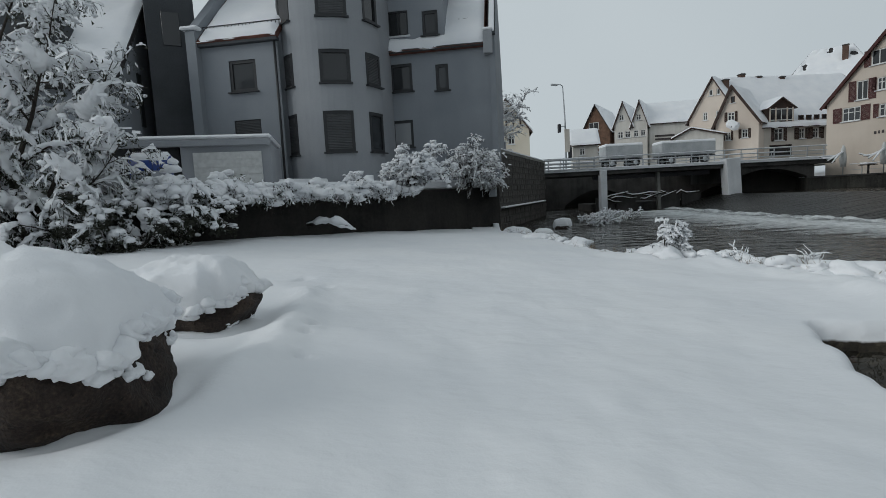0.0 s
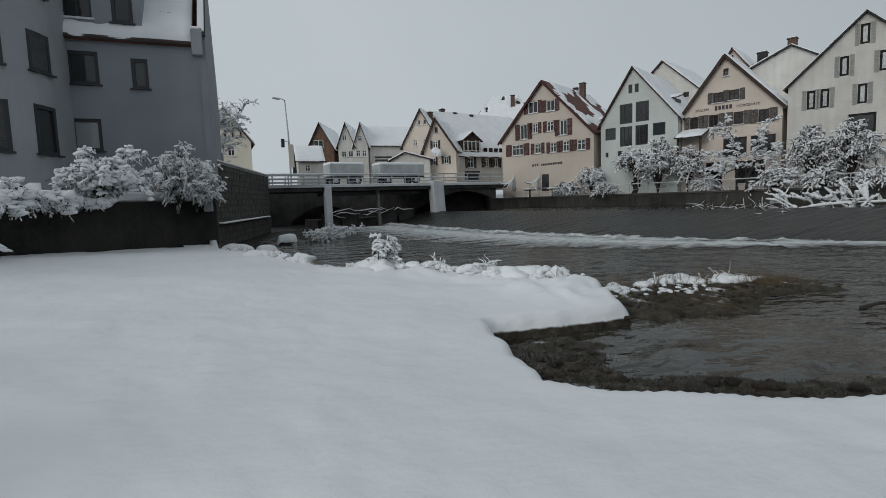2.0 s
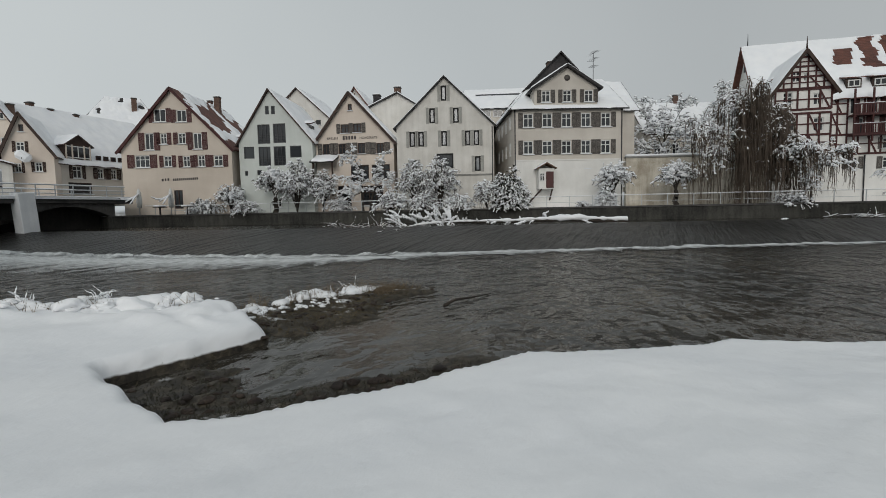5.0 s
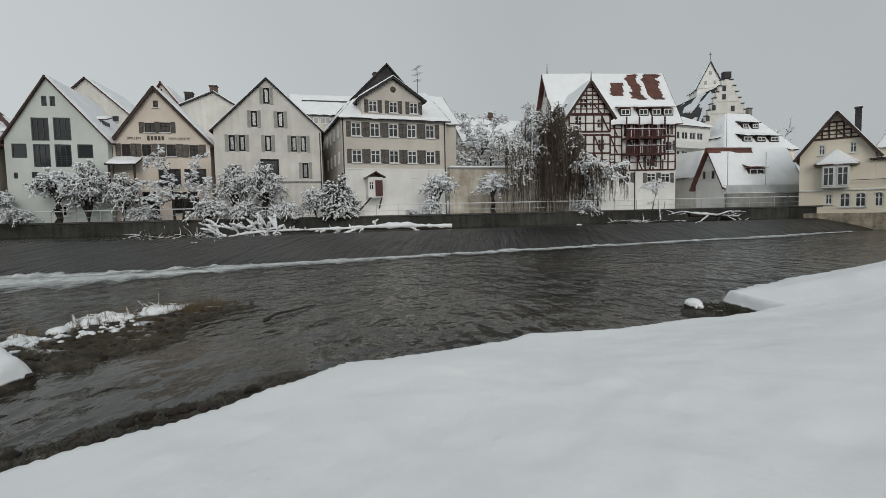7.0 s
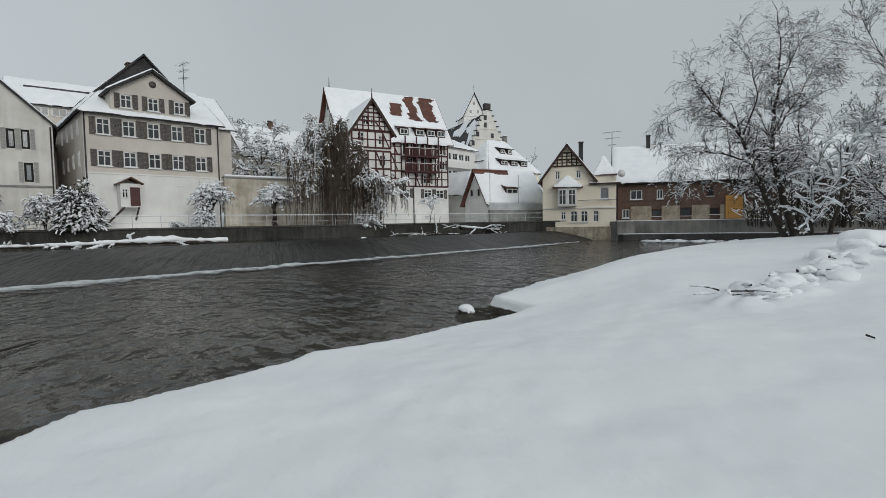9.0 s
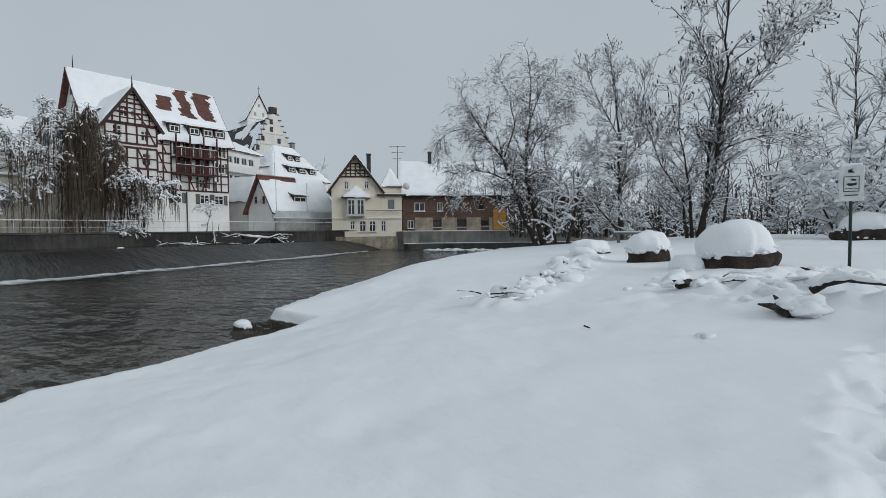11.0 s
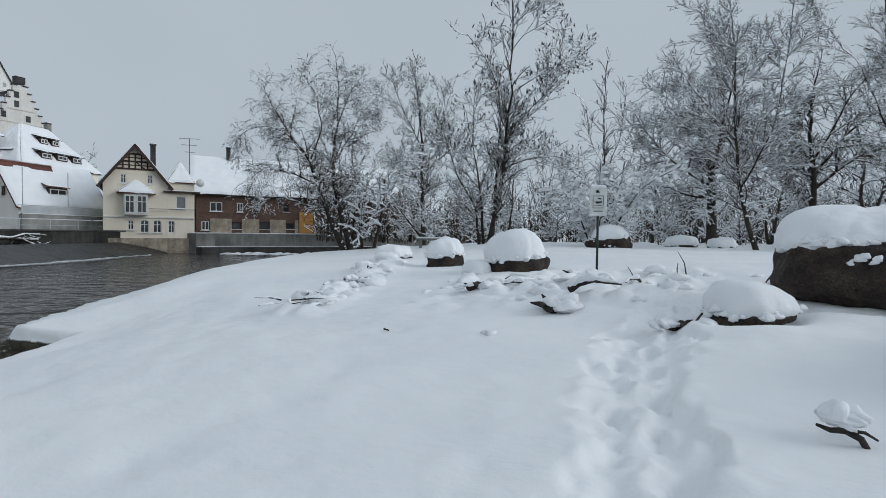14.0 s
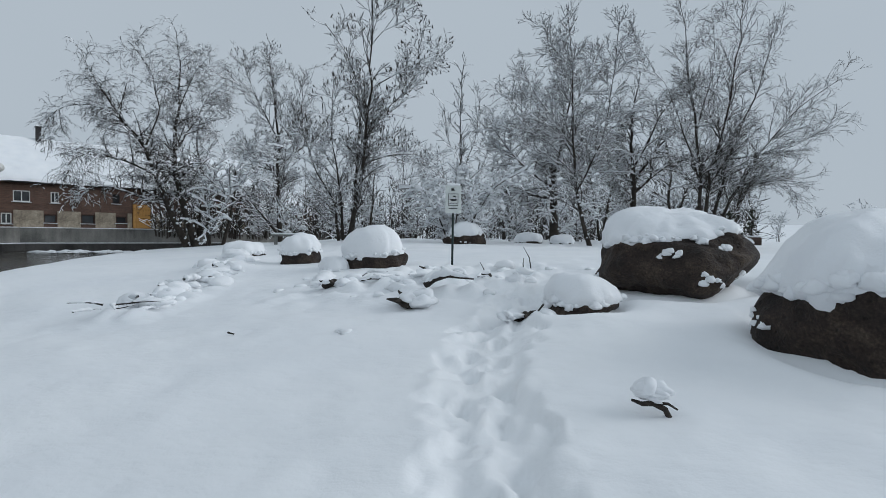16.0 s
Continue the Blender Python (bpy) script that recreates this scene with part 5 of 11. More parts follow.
put("downpipe", tube_mesh([(-1.95, -0.1, 9.3), (-1.95, -0.1, -0.5)], 0.055, METAL_DARK), h5)
put("downpipe", tube_mesh([(8.2, -0.1, 9.3), (8.2, -0.1, -0.5)], 0.055, METAL_DARK), h5)
for i in range(4):
    for zz in (5.85, 8.4):
        window(h5, -(2.0 + 2.6 * i), zz, 0.75, 1.25, "cross", y=-0.1, m=pose(-2.05, 0, 0, 0, 0, -90), sill=False)
chimney(h5, 3.2, 7.2, 13.0, 15.6, 0.8, BRICK)
# entrance bay with its wooden stair
bay = box("entrance_bay", h5, (0.75, -0.65, 2.85), (1.45, 1.2, 1.9), PL_WHITE)
put("door", box_mesh(0.7, 0.08, 1.5, SHUT_RED, 0.02), bay, pose(0.3, -0.64, -0.1), "dark red boarded door")
put("bay_window", frame_mesh(0.5, 0.8, "cross", FRAME_WHITE), bay, pose(-0.42, -0.62, 0.15))
put("bay_pane", box_mesh(0.42, 0.02, 0.72, GLASS), bay, pose(-0.42, -0.605, 0.15))
for s in (-1, 1):
    roof_plane(h5, (0.75, -1.5, 4.35), (0.75, 0.0, 4.35), (0.75 + s * 0.95, 0.0, 3.8), (0.75 + s * 0.95, -1.5, 3.8), WOOD_BROWN, 1.0, 0.08, 0.1, 68 + s, None, "bay_roof")
put("strut", tube_mesh([(0.3, -1.2, 1.9), (-1.3, -1.2, 0.2)], 0.08, WOOD_DARK, 6), h5)
put("strut", tube_mesh([(1.3, -1.2, 1.9), (1.3, -0.1, 0.9)], 0.07, WOOD_DARK, 6), h5)

# dark steep roof and long snowy roof behind the townhouse
h5c = gable_house("gabled_house", (53, 10), 156, 5, -2.4, 6.6, 13.2, 2.2, 17.8, 8.0, TILE_DARK, TILE_DARK, "rear house with steep dark roof partly clear of snow", cover=0.35, seed=71, group=ROW)
h5b = eaves_house("townhouse", (53.4, 3.4), 156, 5, -0.6, 2.7, 11.7, 15.2, 9.0, PL_TAUPE, TILE_DARK, "rear wing with plain snow-covered roof", seed=74, group=ROW)
glassroof = eaves_house("workshop", (60, 18), 162, 6, -2.2, 6.0, 14.3, 17.4, 10.0, PL_TAUPE, METAL_DARK, "long rear building with skylight strip in its snowy roof", seed=77, group=ROW,
                        melt=lambda u, v, W, H, s: 3.0 * ((np.abs(v - 0.3) < 0.07) & (np.abs(u - 0.55) < 0.4)))
for i in range(5):
    window(glassroof, -1.2 + 1.4 * i, 7.6, 1.2, 0.8, "double", sill=False, y=-0.12)


def aerial(anchor, z0, z1, group="roof aerials"):
    """A television aerial on its mast."""
    a = thing("aerial", pose(anchor[0], anchor[1], z0, 0, 0, 30), "thin metal television aerial on a roof", "aerial", group)
    H = z1 - z0
    put("mast", tube_mesh([(0, 0, 0), (0, 0, H)], 0.03, METAL_DARK, 6), a)
    for k, (zz, ln) in enumerate(((H * 0.98, 1.9), (H * 0.8, 1.4), (H * 0.6, 0.9))):
        b = put("boom", tube_mesh([(-ln / 2, 0, zz), (ln / 2, 0, zz + 0.06)], 0.018, METAL_DARK, 5), a)
        for i in range(6):
            x = -ln / 2 + ln * i / 5
            put("element", tube_mesh([(x, -0.35, zz + 0.02), (x, 0.35, zz + 0.02)], 0.01, METAL_DARK, 4), b)
    return a


aerial((56, 5.0), 14.5, 18.0)

# garden wall beyond the townhouse
gw = thing("garden_wall", pose(52, 1.5, 2.2, 0, 0, 90 - 160), "stained old garden wall capped with snow", "wall", kind="structure")
put("masonry", box_mesh(13.5, 0.5, 5.4, PL_OLD, 0.03), gw, pose(6.7, 0.25, 1.9))
put("coping", box_mesh(13.6, 0.7, 0.12, CONCRETE), gw, pose(6.7, 0.25, 4.65))
put("snow", box_mesh(13.5, 0.64, 0.22, SNOW_FAR, 0.08), gw, pose(6.7, 0.25, 4.81))
tall = eaves_house("townhouse", (62, -2.0), 158, 5, -2, 9, 10.2, 14.0, 9.0, PL_TAUPE, TILE_BROWN, "rear house with snowy roof seen above the trees", [(x, 8.3, 0.8, 1.3, opt("cross")) for x in (-0.8, 1.2, 3.2, 5.2)], seed=79, group=ROW)
chimney(tall, 3.0, 4.5, 8.6, 10.0)

# ---- half-timbered granary with balconies ----
T = WOOD_RED
zb = 2.3
W6 = dict(sill=False)
wins6 = [(5.6, 5.95, 1.1, 1.05, opt("cross", SHUT_GREY, shut_w=0.45)), (7.3, 5.9, 1.1, 1.05, opt("cross", SHUT_GREY, shut_w=0.4)), (2.6, 6.0, 0.9, 1.05, opt("cross", SHUT_GREY, shut_w=0.4)),
         (7.4, 11.5, 0.85, 1.1, opt("cross", SHUT_GREY, shut_w=0.3)), (7.7, 9.6, 0.85, 1.1, opt("cross", SHUT_GREY, shut_w=0.3)), (5.4, 7.75, 0.85, 1.0, opt("cross", SHUT_GREY, shut_w=0.35)),
         (2.6, 11.4, 0.8, 1.5, opt("double", **W6)), (4.1, 11.4, 0.8, 1.5, opt("double", **W6)), (5.7, 11.4, 0.8, 1.5, opt("double", **W6)), (3.0, 9.5, 0.8, 1.5, opt("double", **W6)), (5.2, 9.5, 0.8, 1.5, opt("double", **W6)), (0.3, 10.9, 0.5, 0.9, opt("cross", **W6))]
h6 = eaves_house("half_timbered_house", (60.96, -16.0), 172, zb, -5.6, 8.5, 12.75, 18.75, 8.4, PL_WHITE, TILE_RED,
                 "tall half-timbered house with oxblood beams and wooden balconies", wins6, cover=1.0, seed=84, group=ROW, over=0.6,
                 melt=lambda u, v, W, H, s: 3.0 * np.clip(sum(smooth(w + 0.025, w - 0.02, np.abs(u - c - 0.04 * v + 0.03 * fbm(u * 9, v * 9, 3, 5))) * smooth(v0 - 0.06, v0, v) * smooth(v1 + 0.05, v1, v) for c, v0, v1, w in ((0.56, 0.2, 0.42, 0.055), (0.72, 0.04, 0.5, 0.045), (0.87, 0.02, 0.5, 0.055))), 0, 1))
fl = [z - zb for z in (6.85, 8.7, 10.7, 12.6)]
timber_front(h6, -1.3, 2.0, fl, T, 0.85, ((0.15, 1), (0.6, -1)), 0.15)
timber_front(h6, 2.0, 6.7, fl[:2], T, 0.95, ((0.05, 1), (0.35, -1), (0.7, 1)), 0.15)
timber_front(h6, 6.7, 8.45, fl, T, 0.85, ((0.1, 1), (0.5, -1)), 0.15)
for x in (2.0, 3.4, 4.9, 6.7):
    beam(h6, x, fl[1], x, fl[3], T, 0.15)
# balconies; dark panels on the front stand in for the shade of their loggias
for zz in (9.1, 10.95):
    f = box("balcony_floor", h6, (4.35, -0.6, zz - zb - 0.55), (4.7, 1.2, 0.14), T)
    put("rail", box_mesh(4.7, 0.09, 0.1, T), f, pose(0, -0.55, 0.95))
    put("rail", box_mesh(4.7, 0.06, 0.06, T), f, pose(0, -0.55, 0.12))
    for k in range(22):
        put("baluster", box_mesh(0.09, 0.04, 0.85, T), f, pose(-2.25 + 0.214 * k, -0.55, 0.52))
    put("snow", box_mesh(4.6, 0.12, 0.06, SNOW_FAR, 0.03), f, pose(0, -0.55, 1.03))
for i in range(4):
    box("balcony_post", h6, (2.1 + 1.5 * i, -1.1, 8.05), (0.14, 0.14, 4.9), T)
    beam(h6, 2.2 + 1.5 * i, 4.6, 2.2 + 1.5 * i, 5.7, T, 0.13, -0.5)
    box("loggia_wall", h6, (2.75 + 1.07 * i, 0.0, 8.1), (0.5, 0.05, 3.6), WOOD_RED)
for i, x in enumerate((2.4, 4.55, 6.1, 7.5)):
    dormer(h6, x, -0.1, 13.05 - zb, 1.25, 0.9, 2.4, WOOD_DARK, TILE_RED, seed=90 + i, rise=0.6)
put("downpipe", tube_mesh([(3.55, -0.1, 4.4), (3.55, -0.1, -0.2)], 0.06, METAL_DARK), h6)
box("gable_window", h6, (-5.62, 4.3, 14.4), (0.08, 0.9, 0.8), FRAME_DARK)
put("finial", tube_mesh([(-5.5, 4.2, 16.4), (-5.5, 4.2, 17.9)], [0.07, 0.02], METAL_DARK, 6), h6)
# gabled wing of the same house
w6 = [(-4.25, 13.45, 0.7, 0.95, opt("cross", **W6)), (-3.45, 13.35, 0.45, 0.7, opt("cross", **W6)), (-4.85, 11.55, 0.8, 1.2, opt("cross", **W6)), (-2.5, 11.4, 0.75, 1.0, opt("cross", **W6)), (-2.4, 9.2, 0.8, 1.2, opt("cross", **W6)), (-4.6, 9.3, 0.8, 1.2, opt("cross", **W6))]
h6g = gable_house("half_timbered_house", (56.0, -16.7), 172, zb, -5.95, -1.35, 12.35, -3.6, 15.65, 7.5, PL_WHITE, TILE_RED, "half-timbered gable wing with oxblood beams and snowy roof", w6, seed=95, group=ROW, over=0.4, barge=WOOD_DARK)
timber_front(h6g, -5.85, -1.45, [z - zb for z in (6.9, 8.3, 10.2)], T, 0.88, ((0.1, 1), (0.6, -1)), 0.15)
timber_front(h6g, -5.85, -1.45, [z - zb for z in (10.55, 12.3)], T, 0.88, ((0.05, 1), (0.78, -1)), 0.15)
timber_front(h6g, -5.85, -1.45, [z - zb for z in (12.4, 13.4, 14.3, 15.1)], T, 0.63, ((0.2, 1), (0.6, -1)), 0.13,
             clip=lambda z: (-5.95 + (z + zb - 12.35) * 0.71, -1.35 - (z + zb - 12.35) * 0.68))
put("finial", tube_mesh([(-3.6, -0.3, 13.4), (-3.6, -0.3, 14.5)], [0.08, 0.02], WOOD_DARK, 6), h6g)
dl = dormer(h6g, 0, 0, 0, 1.0, 0.7, 1.4, WOOD_DARK, TILE_RED, seed=97, rise=0.5)
dl.matrix_basis = pose(-5.1, 4.0, 10.9, 0, 0, -90)

# modern white block and yellow house behind
h7b = eaves_house("apartment_block", (66, -21), 150, 5, 3.0, 14.0, 13.2, 15.2, 9.0, PL_WHITE, TILE_BROWN, "plain white apartment block with bands of windows and snowy roof",
                  [(4.5 + 1.5 * i, z, 1.2, 1.0, opt("double", sill=False)) for i in range(6) for z in (9.4, 11.9)], seed=99, group=ROW)
box("balcony_band", h7b, (8.5, -0.5, 5.55), (10.8, 1.0, 0.85), FRAME_WHITE)
h7w = gable_house("gabled_house", (61, -25.2), 156, 2.5, 1.4, 4.0, 6.4, 2.6, 8.8, 5.0, PL_OFFWHITE, TILE_BROWN, "small white lean-to house between taller ones",
                  [(2.5, 7.0, 0.6, 0.9, opt("cross")), (3.3, 5.2, 0.55, 0.9, opt("cross")), (2.1, 4.6, 0.6, 0.9, opt("cross"))], seed=101, group=ROW)
h7 = eaves_house("hipped_house", (69.3, -33.6), 162, 3.0, 0.0, 11.0, 10.2, 15.0, 8.0, PL_YELLOW, TILE_DARK, "yellow house with hipped snowy roof and two rows of dormers",
                 [(1.6 + 2.6 * i, z, 1.2, 1.0, opt("double")) for i in range(4) for z in (8.6, 6.4)], seed=104, group=ROW, hip=(3.6, 3.6))
for i in range(3):
    window(h7, -(1.4 + 2.5 * i), 5.6, 1.3, 1.0, "double", y=-0.1, m=pose(0.0, 0, 0, 0, 0, -90))
for i in range(2):
    dl = dormer(h7, 0, 0, 0, 1.6, 0.8, 2.0, WOOD_DARK, TILE_DARK, seed=117 + i, rise=0.6)
    dl.matrix_basis = pose(0.7, 5.2 - 2.4 * i, 7.7, 0, 0, -90)
for i, (x, y, z) in enumerate(((3.4, 0.15, 8.3), (5.6, 0.15, 8.3), (7.8, 0.15, 8.3), (4.8, 1.9, 10.3), (6.4, 1.9, 10.3))):
    dormer(h7, x, y, z - 0.45, 1.5 if i < 3 else 1.1, 0.75, 2.2, WOOD_DARK, TILE_DARK, seed=110 + i, rise=0.6)
chimney(h7, 7.6, 4.2, 9.5, 13.0, 0.6, CONCRETE)

# stepped-gable hall and church spire beyond
zb8 = 10.0
h8 = house_root("stepped_gable_house", (91, -40), 177, zb8, "tall white hall with stepped gable and dark roof", "house", ROW)
N = 8
left, right = [], []
for i in range(N):
    a0, a1 = i / N, (i + 1) / N
    zt = 5.6 + 8.0 * (i + 1.15) / N
    left += [(-0.2 + 3.6 * a0, zt), (-0.2 + 3.6 * a1, zt)]
    right = [(8.2 - 3.8 * a1, zt), (8.2 - 3.8 * a0, zt)] + right
    box("step_cap", h8, (-0.2 + 3.6 * (a0 + a1) / 2, 0.2, zt + 0.09), (0.6, 0.75, 0.14), TILE_DARK)
    box("step_cap", h8, (8.2 - 3.8 * (a0 + a1) / 2, 0.2, zt + 0.09), (0.6, 0.75, 0.14), TILE_DARK)
outline = [(8.2, -6), (-0.2, -6)] + left + right
put("gable_wall", prism_mesh(outline, 0, 0.5, PL_OFFWHITE, "gable_wall"), h8)
for x, z in ((1.7, 9.2), (4.9, 9.0), (3.4, 11.0), (3.4, 12.4), (0.7, 7.4), (6.4, 7.2)):
    box("window", h8, (x, -0.03, z), (0.6, 0.1, 0.9), GLASS)
for z in (8.2, 10.2):
    box("string_course", h8, (4.0, -0.05, z), (5.6 - (z - 8.2), 0.12, 0.12), PL_TAUPE)
box("chimney", h8, (3.9, 0.3, 14.6), (1.3, 0.8, 1.1), TILE_DARK)
for s_ in (-1, 1):
    roof_plane(h8, (3.9, 0.5, 13.4), (3.9, 24, 13.4), (3.9 + s_ * 4.5, 24, 5.2), (3.9 + s_ * 4.5, 0.5, 5.2), TILE_DARK, 0.42 if s_ < 0 else 0.9, 0.25, 0.2, 120 + s_)
put("wall", box_mesh(7.8, 23, 12, PL_OFFWHITE), h8, pose(4.0, 12.0, -0.8))
church = house_root("church_tower", (127, -49), 185, 12.0, "white church tower with snowy saddle roof and cross", "tower", "")
put("shaft", box_mesh(5.6, 5.6, 26.0, PL_WHITE), church, pose(7.6, 2.9, 5.5))
put("gable", prism_mesh([(4.6, 18.4), (10.6, 18.4), (7.8, 24.4)], -0.1, 0.4, PL_WHITE, "gable"), church)
for s_ in (-1, 1):
    roof_plane(church, (7.7, -0.4, 24.6), (7.7, 6.2, 24.6), (7.7 + s_ * 3.4, 6.2, 18.0), (7.7 + s_ * 3.4, -0.4, 18.0), TILE_DARK, 1.0, 0.2, 0.2, 130 + s_)
for x, z in ((6.7, 19.6), (8.7, 19.6), (7.7, 21.8)):
    box("window", church, (x, -0.12, z), (0.5, 0.1, 0.8), GLASS)
put("cross_mast", tube_mesh([(7.7, 0, 24.4), (7.7, 0, 26.6)], 0.045, METAL_DARK, 6), church)
put("cross_arm", tube_mesh([(7.35, 0, 26.1), (8.05, 0, 26.1)], 0.04, METAL_DARK, 6), church)

# white house with terrace screen at the water
zb = 1.7
h10 = eaves_house("small_house", (56, -24), 167, zb, 3.5, 12.7, 5.0, 8.75, 4.6, PL_WHITE, TILE_RED, "white riverside house with deep snowy red-tiled roof",
                  [(x, 4.2, 1.3, 0.7, opt("double", sill=False)) for x in (5.0, 7.2, 9.4, 11.6)], seed=140, group=ROW, over=0.5, snow=0.28,
                  melt=lambda u, v, W, H, s: 1.3 * np.clip(0.28 - v, 0, 1) * 4 * (u < 0.55))
dormer(h10, 7.6, 0.2, 3.95, 2.0, 0.85, 1.6, WOOD_DARK, TILE_RED, seed=143, rise=0.7)
window(h10, -2.3, 4.2, 1.1, 0.75, "double", y=-0.1, m=pose(3.5, 0, 0, 0, 0, -90), shut=WOOD_DARK, shut_w=0.3)
window(h10, -2.3, 5.9, 0.5, 0.5, "plain", y=-0.1, m=pose(3.5, 0, 0, 0, 0, -90))
scr = thing("terrace_screen", pose(53.6, -23.2, 0.3, 0, 0, 90 - 167), "grey terrace wall with steel rail above the water", "wall", kind="structure")
put("screen_wall", box_mesh(9.4, 0.4, 4.2, CONCRETE, 0.02), scr, pose(8.0, 0, 1.3))
put("panel", box_mesh(9.2, 0.05, 0.7, TARP, 0.01), scr, pose(8.0, 0, 3.8))
put("rail", box_mesh(9.8, 0.06, 0.06, METAL), scr, pose(8.0, 0, 4.2))
put("snow", box_mesh(9.3, 0.36, 0.06, SNOW_FAR, 0.03), scr, pose(8.0, 0, 3.44))
for i in range(5):
    put("mast", tube_mesh([(3.6 + 2.2 * i, 0.1, 3.0), (3.6 + 2.2 * i, 0.1, 3.0 + (4.6 if i in (0, 2) else 1.0))], 0.04, METAL, 6), scr)

# yellow villa standing in the water
zb = 1.5
Yw = dict(style="cross", frame_mat=FRAME_WHITE)
h9 = gable_house("villa", (50.7, -34.6), 214, zb, -2.75, 2.85, 7.15, 0.0, 10.85, 11.0, PL_YELLOW, TILE_BROWN,
                 "pale yellow riverside villa with timbered gable, bay window and arched windows",
                 [(-1.05, 7.5, 0.5, 0.95, dict(Yw, glass=GLASS)), (1.27, 7.55, 0.5, 0.95, dict(Yw, glass=GLASS)), (-0.42, 2.85, 0.55, 0.95, dict(Yw)), (0.77, 2.75, 0.78, 1.3, dict(Yw)), (1.9, 2.75, 0.78, 1.3, dict(Yw))],
                 seed=150, group=ROW, over=0.45, snow=0.16, barge=WOOD_DARK)
put("plinth", box_mesh(8.4, 0.3, 2.0, RUBBLE), h9, pose(1.3, 0.0, -0.95))
timber_front(h9, -1.6, 1.6, [8.5 - zb, 9.25 - zb, 10.0 - zb], WOOD_DARK, 0.5, ((0.2, 1), (0.5, -1)), 0.13, clip=lambda z: (-2.75 + (z + zb - 7.15) * 0.743, 2.85 - (z + zb - 7.15) * 0.77))
by = put("bay", prism_mesh([(-1.0, 0), (1.05, 0), (1.05, 2.15), (-1.0, 2.15)], -0.75, 0.0, FRAME_WHITE, "bay"), h9, pose(0, 0, 3.9 - zb))
for x, w in ((-0.5, 0.85), (0.55, 0.85)):
    put("bay_window", frame_mesh(w, 1.75, "cross", FRAME_WHITE), by, pose(x, -0.78, 1.05))
    put("bay_pane", box_mesh(w - 0.12, 0.02, 1.6, GLASS), by, pose(x, -0.765, 1.05))
for pts in (((0.05, 0.0, 7.4), (0.05, 0.01, 7.4), (-1.65, -1.0, 6.05), (-1.65, 0.0, 6.05)), ((0.05, 0.0, 7.4), (0.05, 0.01, 7.4), (1.75, -1.0, 6.05), (1.75, 0.0, 6.05)), ((0.0, 0.0, 7.4), (0.1, 0.0, 7.4), (1.75, -1.0, 6.05), (-1.65, -1.0, 6.05))):
    roof_plane(h9, *[(x, y, z - zb) for x, y, z in pts], TILE_RED, 1.0, 0.12, 0.14, 155, None, "bay_roof")
# the lower wing beside the gable, flush with it
wing = put("wing", facade_mesh("wing", [(2.86, -1.0), (5.35, -1.0), (5.35, 4.9), (2.86, 4.9)], [(2.68 + 0.2, 2.1 - zb, 3.48, 3.4 - zb), (3.6, 4.65 - zb, 4.55, 5.95 - zb)], PL_YELLOW), h9, pose(0, 0.05, 0))
window(h9, 3.18, 2.75 - zb, 0.6, 1.3, "cross", FRAME_WHITE, y=0.05, sill=False)
window(h9, 4.08, 5.3 - zb, 0.95, 1.3, "plain", FRAME_WHITE, GLASS_PALE, y=0.05)
put("wing_side", box_mesh(0.3, 7.0, 5.9, PL_YELLOW), h9, pose(5.2, 3.75, 1.95))
for x, w in ((0.77, 0.78), (1.9, 0.78), (3.18, 0.6)):
    curve = [(w / 2 * math.cos(math.pi * k / 10), (w / 2 - 0.015) * math.sin(math.pi * k / 10)) for k in range(11)]
    put("arch", prism_mesh([(w / 2, w / 2)] + curve + [(-w / 2, w / 2)], -0.012, 0.05, PL_YELLOW, "arch"), h9, pose(x, 0.0, 3.4 - w / 2 - zb))
    rim = [(1.14 * a, 1.14 * b) for a, b in curve]
    put("arch_trim", prism_mesh(rim + [(0.98 * a, 0.98 * b) for a, b in reversed(curve)], -0.035, 0.06, FRAME_WHITE, "arch_trim"), h9, pose(x, 0.0, 3.4 - w / 2 - zb))
put("string_course", box_mesh(8.1, 0.14, 0.12, FRAME_WHITE), h9, pose(1.3, -0.03, 4.0 - zb - 0.32))
put("rail", box_mesh(4.3, 0.05, 0.05, METAL_DARK), h9, pose(3.3, -0.35, 4.55 - zb))
put("ledge_roof", box_mesh(3.4, 0.7, 0.16, WOOD_DARK), h9, pose(4.15, 0.0, 6.38 - zb))
put("snow", box_mesh(3.3, 0.6, 0.1, SNOW_FAR, 0.03), h9, pose(4.15, 0.0, 6.5 - zb))
put("upper_wall", box_mesh(2.5, 6.0, 1.1, PL_YELLOW), h9, pose(4.1, 3.6, 6.9 - zb))
for p4 in (((4.1, 2.2, 9.7), (4.12, 2.2, 9.7), (5.5, 0.3, 7.4), (2.75, 0.3, 7.4)), ((4.1, 2.2, 9.7), (4.1, 2.22, 9.7), (5.5, 4.6, 7.4), (5.5, 0.3, 7.4)), ((4.1, 2.22, 9.7), (4.1, 2.2, 9.7), (2.75, 0.3, 7.4), (2.75, 4.6, 7.4))):
    roof_plane(h9, *[(x, y, z - zb) for x, y, z in p4], TILE_RED, 1.0, 0.12, 0.16, 158, None, "wing_roof")
dish = put("satellite_dish", tube_mesh([(5.9, -0.1, 5.95), (5.9, -0.22, 5.95)], [0.42, 0.38], FRAME_WHITE, 18), h9)
chimney(h9, 1.6, 2.5, 7.3, 9.9, 0.5, TILE_DARK)
aerial((46.5, -37.5), 8.2, 11.8)

